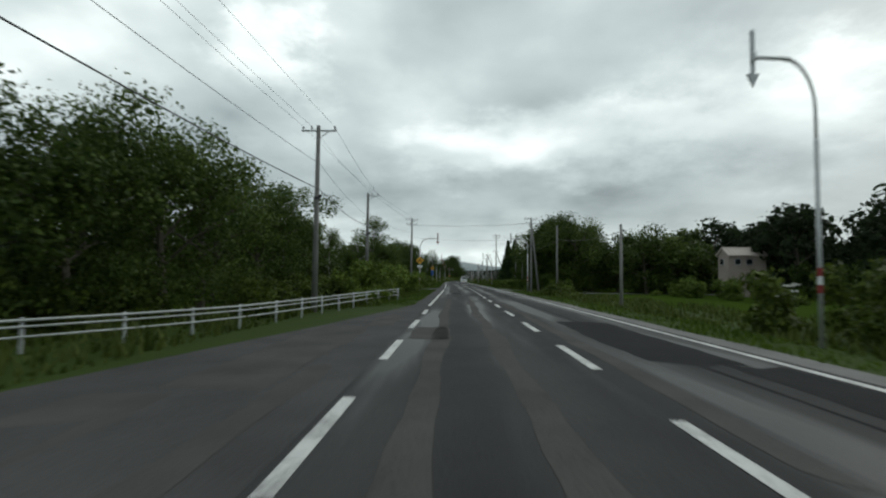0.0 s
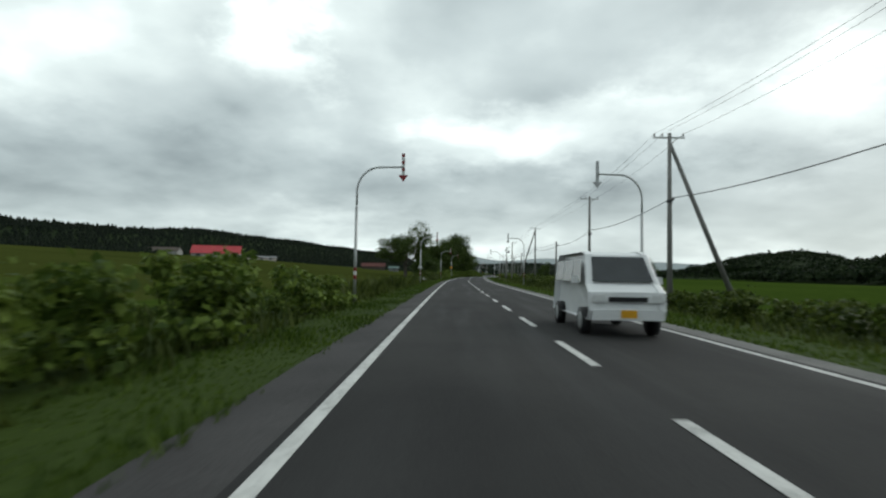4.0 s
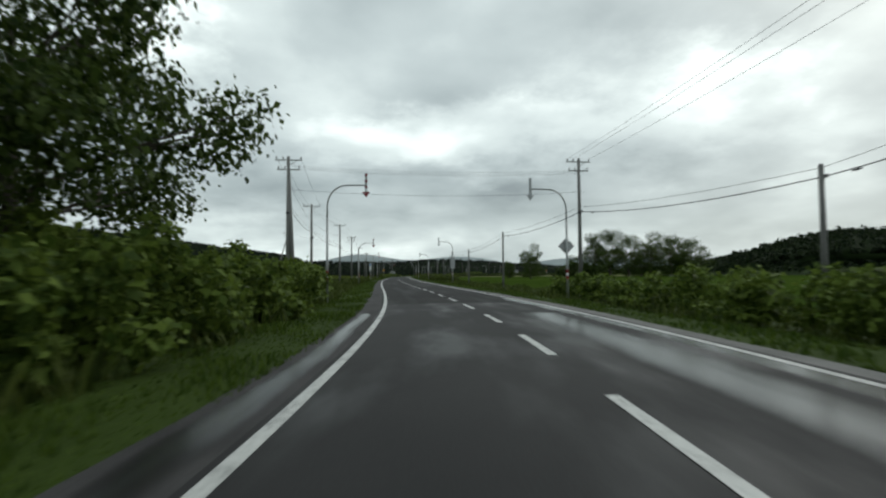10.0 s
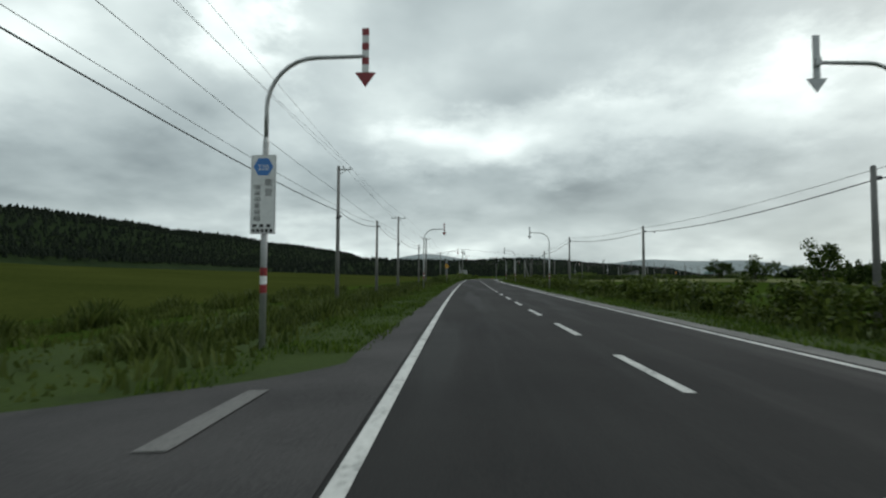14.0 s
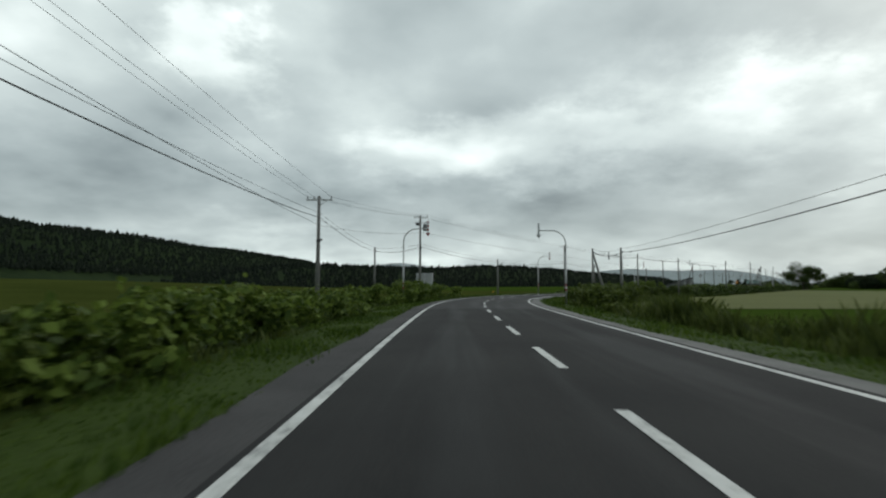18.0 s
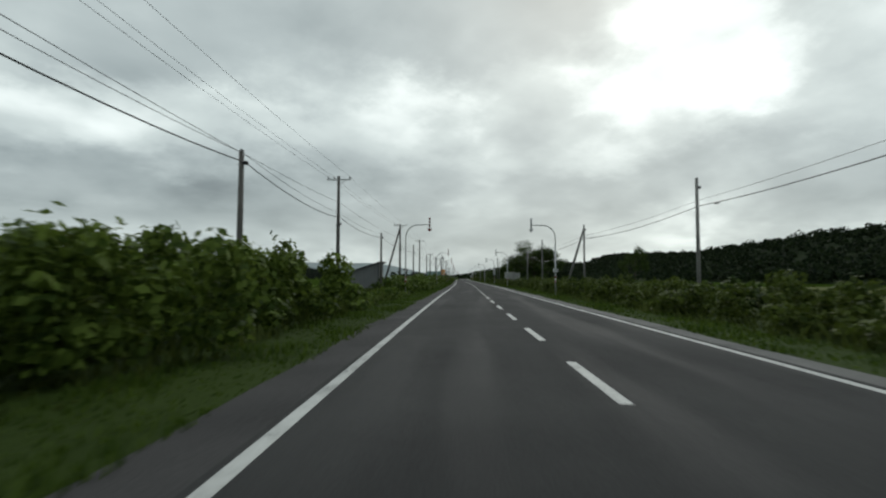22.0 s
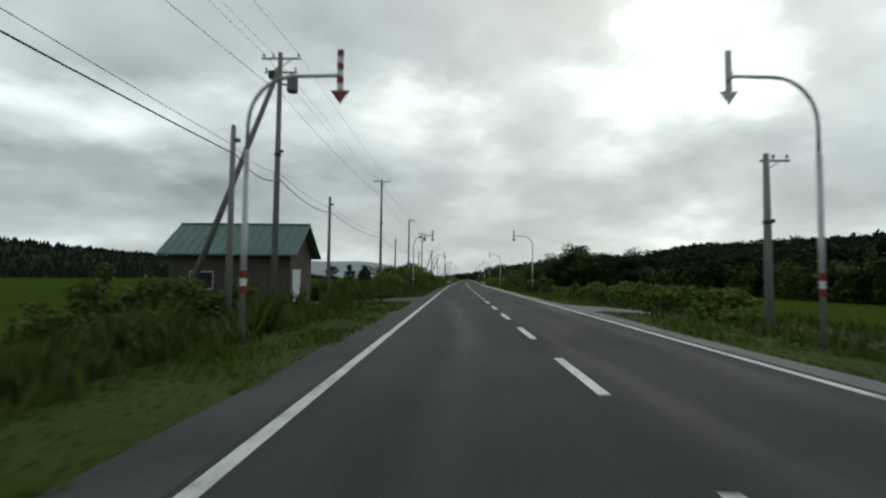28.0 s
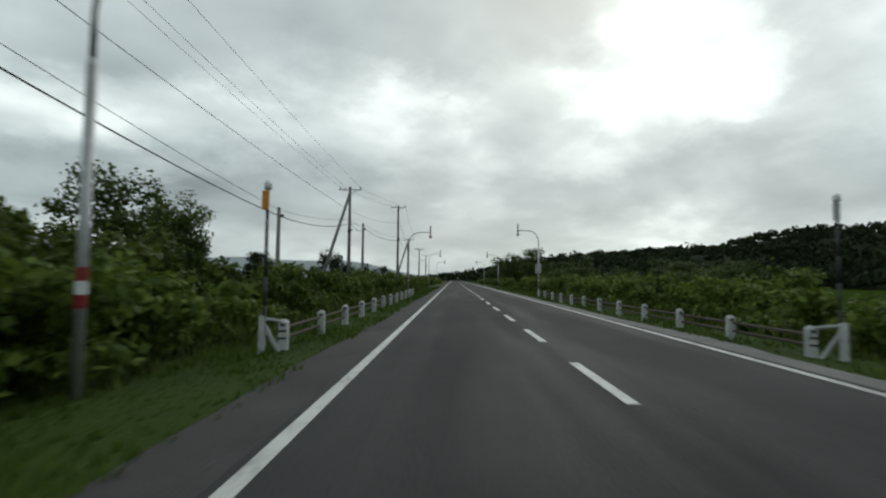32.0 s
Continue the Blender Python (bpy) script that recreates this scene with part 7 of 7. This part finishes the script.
def flowers(s, lat, n, high, spread, seed):
    """Tall stems with flat white flower heads."""
    rng = np.random.default_rng(seed)
    e = thing("flowering_plant", at(s, lat, level_at(lat) - 0.02), "tall weeds with white flower heads", "plant", "white flowers")
    leaves = []
    for i in range(n):
        x, y = rng.normal(0, spread, 2)
        h = high * (0.7 + 0.4 * rng.random())
        tip = (x + rng.normal(0, 0.1), y + rng.normal(0, 0.1), h)
        stem = part("stem", (Shape().tube([(x * 0.6, y * 0.6, -0.1), (x * 0.9, y * 0.9, h * 0.6), tip], [0.014, 0.011, 0.006], 4, False), M_WEED), e)
        a = rng.random(70) * 6.28
        r = 0.15 * np.sqrt(rng.random(70))
        p = np.stack([tip[0] + r * np.cos(a), tip[1] + r * np.sin(a), tip[2] + 0.05 - r * r * 1.5 + rng.normal(0, 0.012, 70)], -1)
        v, q = leaf_quads(rng, p, np.zeros_like(p), 0.055, 1.6)
        part("flower_head", np_mesh("flower_head", v, q, M_FLOWER), stem, "flat white flower head")
        z = h * (0.15 + 0.7 * rng.random(26))
        leaves.append(np.stack([x * z / h + rng.normal(0, 0.14, 26), y * z / h + rng.normal(0, 0.14, 26), z], -1))
    p = np.concatenate(leaves)
    v, q = leaf_quads(rng, p, np.zeros_like(p), 0.2, 0.8)
    part("foliage", np_mesh("foliage", v, q, M_WEED), e)


for i, (s, lat, n, h, sp) in enumerate(((211.6, -7.0, 26, 0.62, 0.5), (212.6, -7.6, 20, 0.75, 0.5), (397.5, -9.4, 9, 1.25, 0.45), (400.5, -10.2, 6, 1.0, 0.4), (17.5, 8.2, 4, 1.5, 0.3), (19.2, 9.3, 4, 1.4, 0.3), (297, -6.8, 5, 1.1, 0.5), (768, -7.4, 5, 1.5, 0.6), (985, 9.0, 6, 0.6, 0.6), (449.5, -7.8, 5, 1.15, 0.4))):
    flowers(s, lat, n, h, sp, 700 + i)

# a wind-worn orange flag on a cane
e = thing("flag", at(633.5, -7.7, -0.26, 0, 0.75), "small orange flag on a thin cane", "flag")
part("cane", (Shape().tube([(0, 0, -0.1), (0.03, 0, 1.0)], 0.012, 6), M_TIMBER), e)
part("cloth", (Shape().prism([(0.03, 0.62), (0.12, 0.60), (0.15, 0.92), (0.03, 0.98)], -0.006, 0.006), M_ORANGE), e)
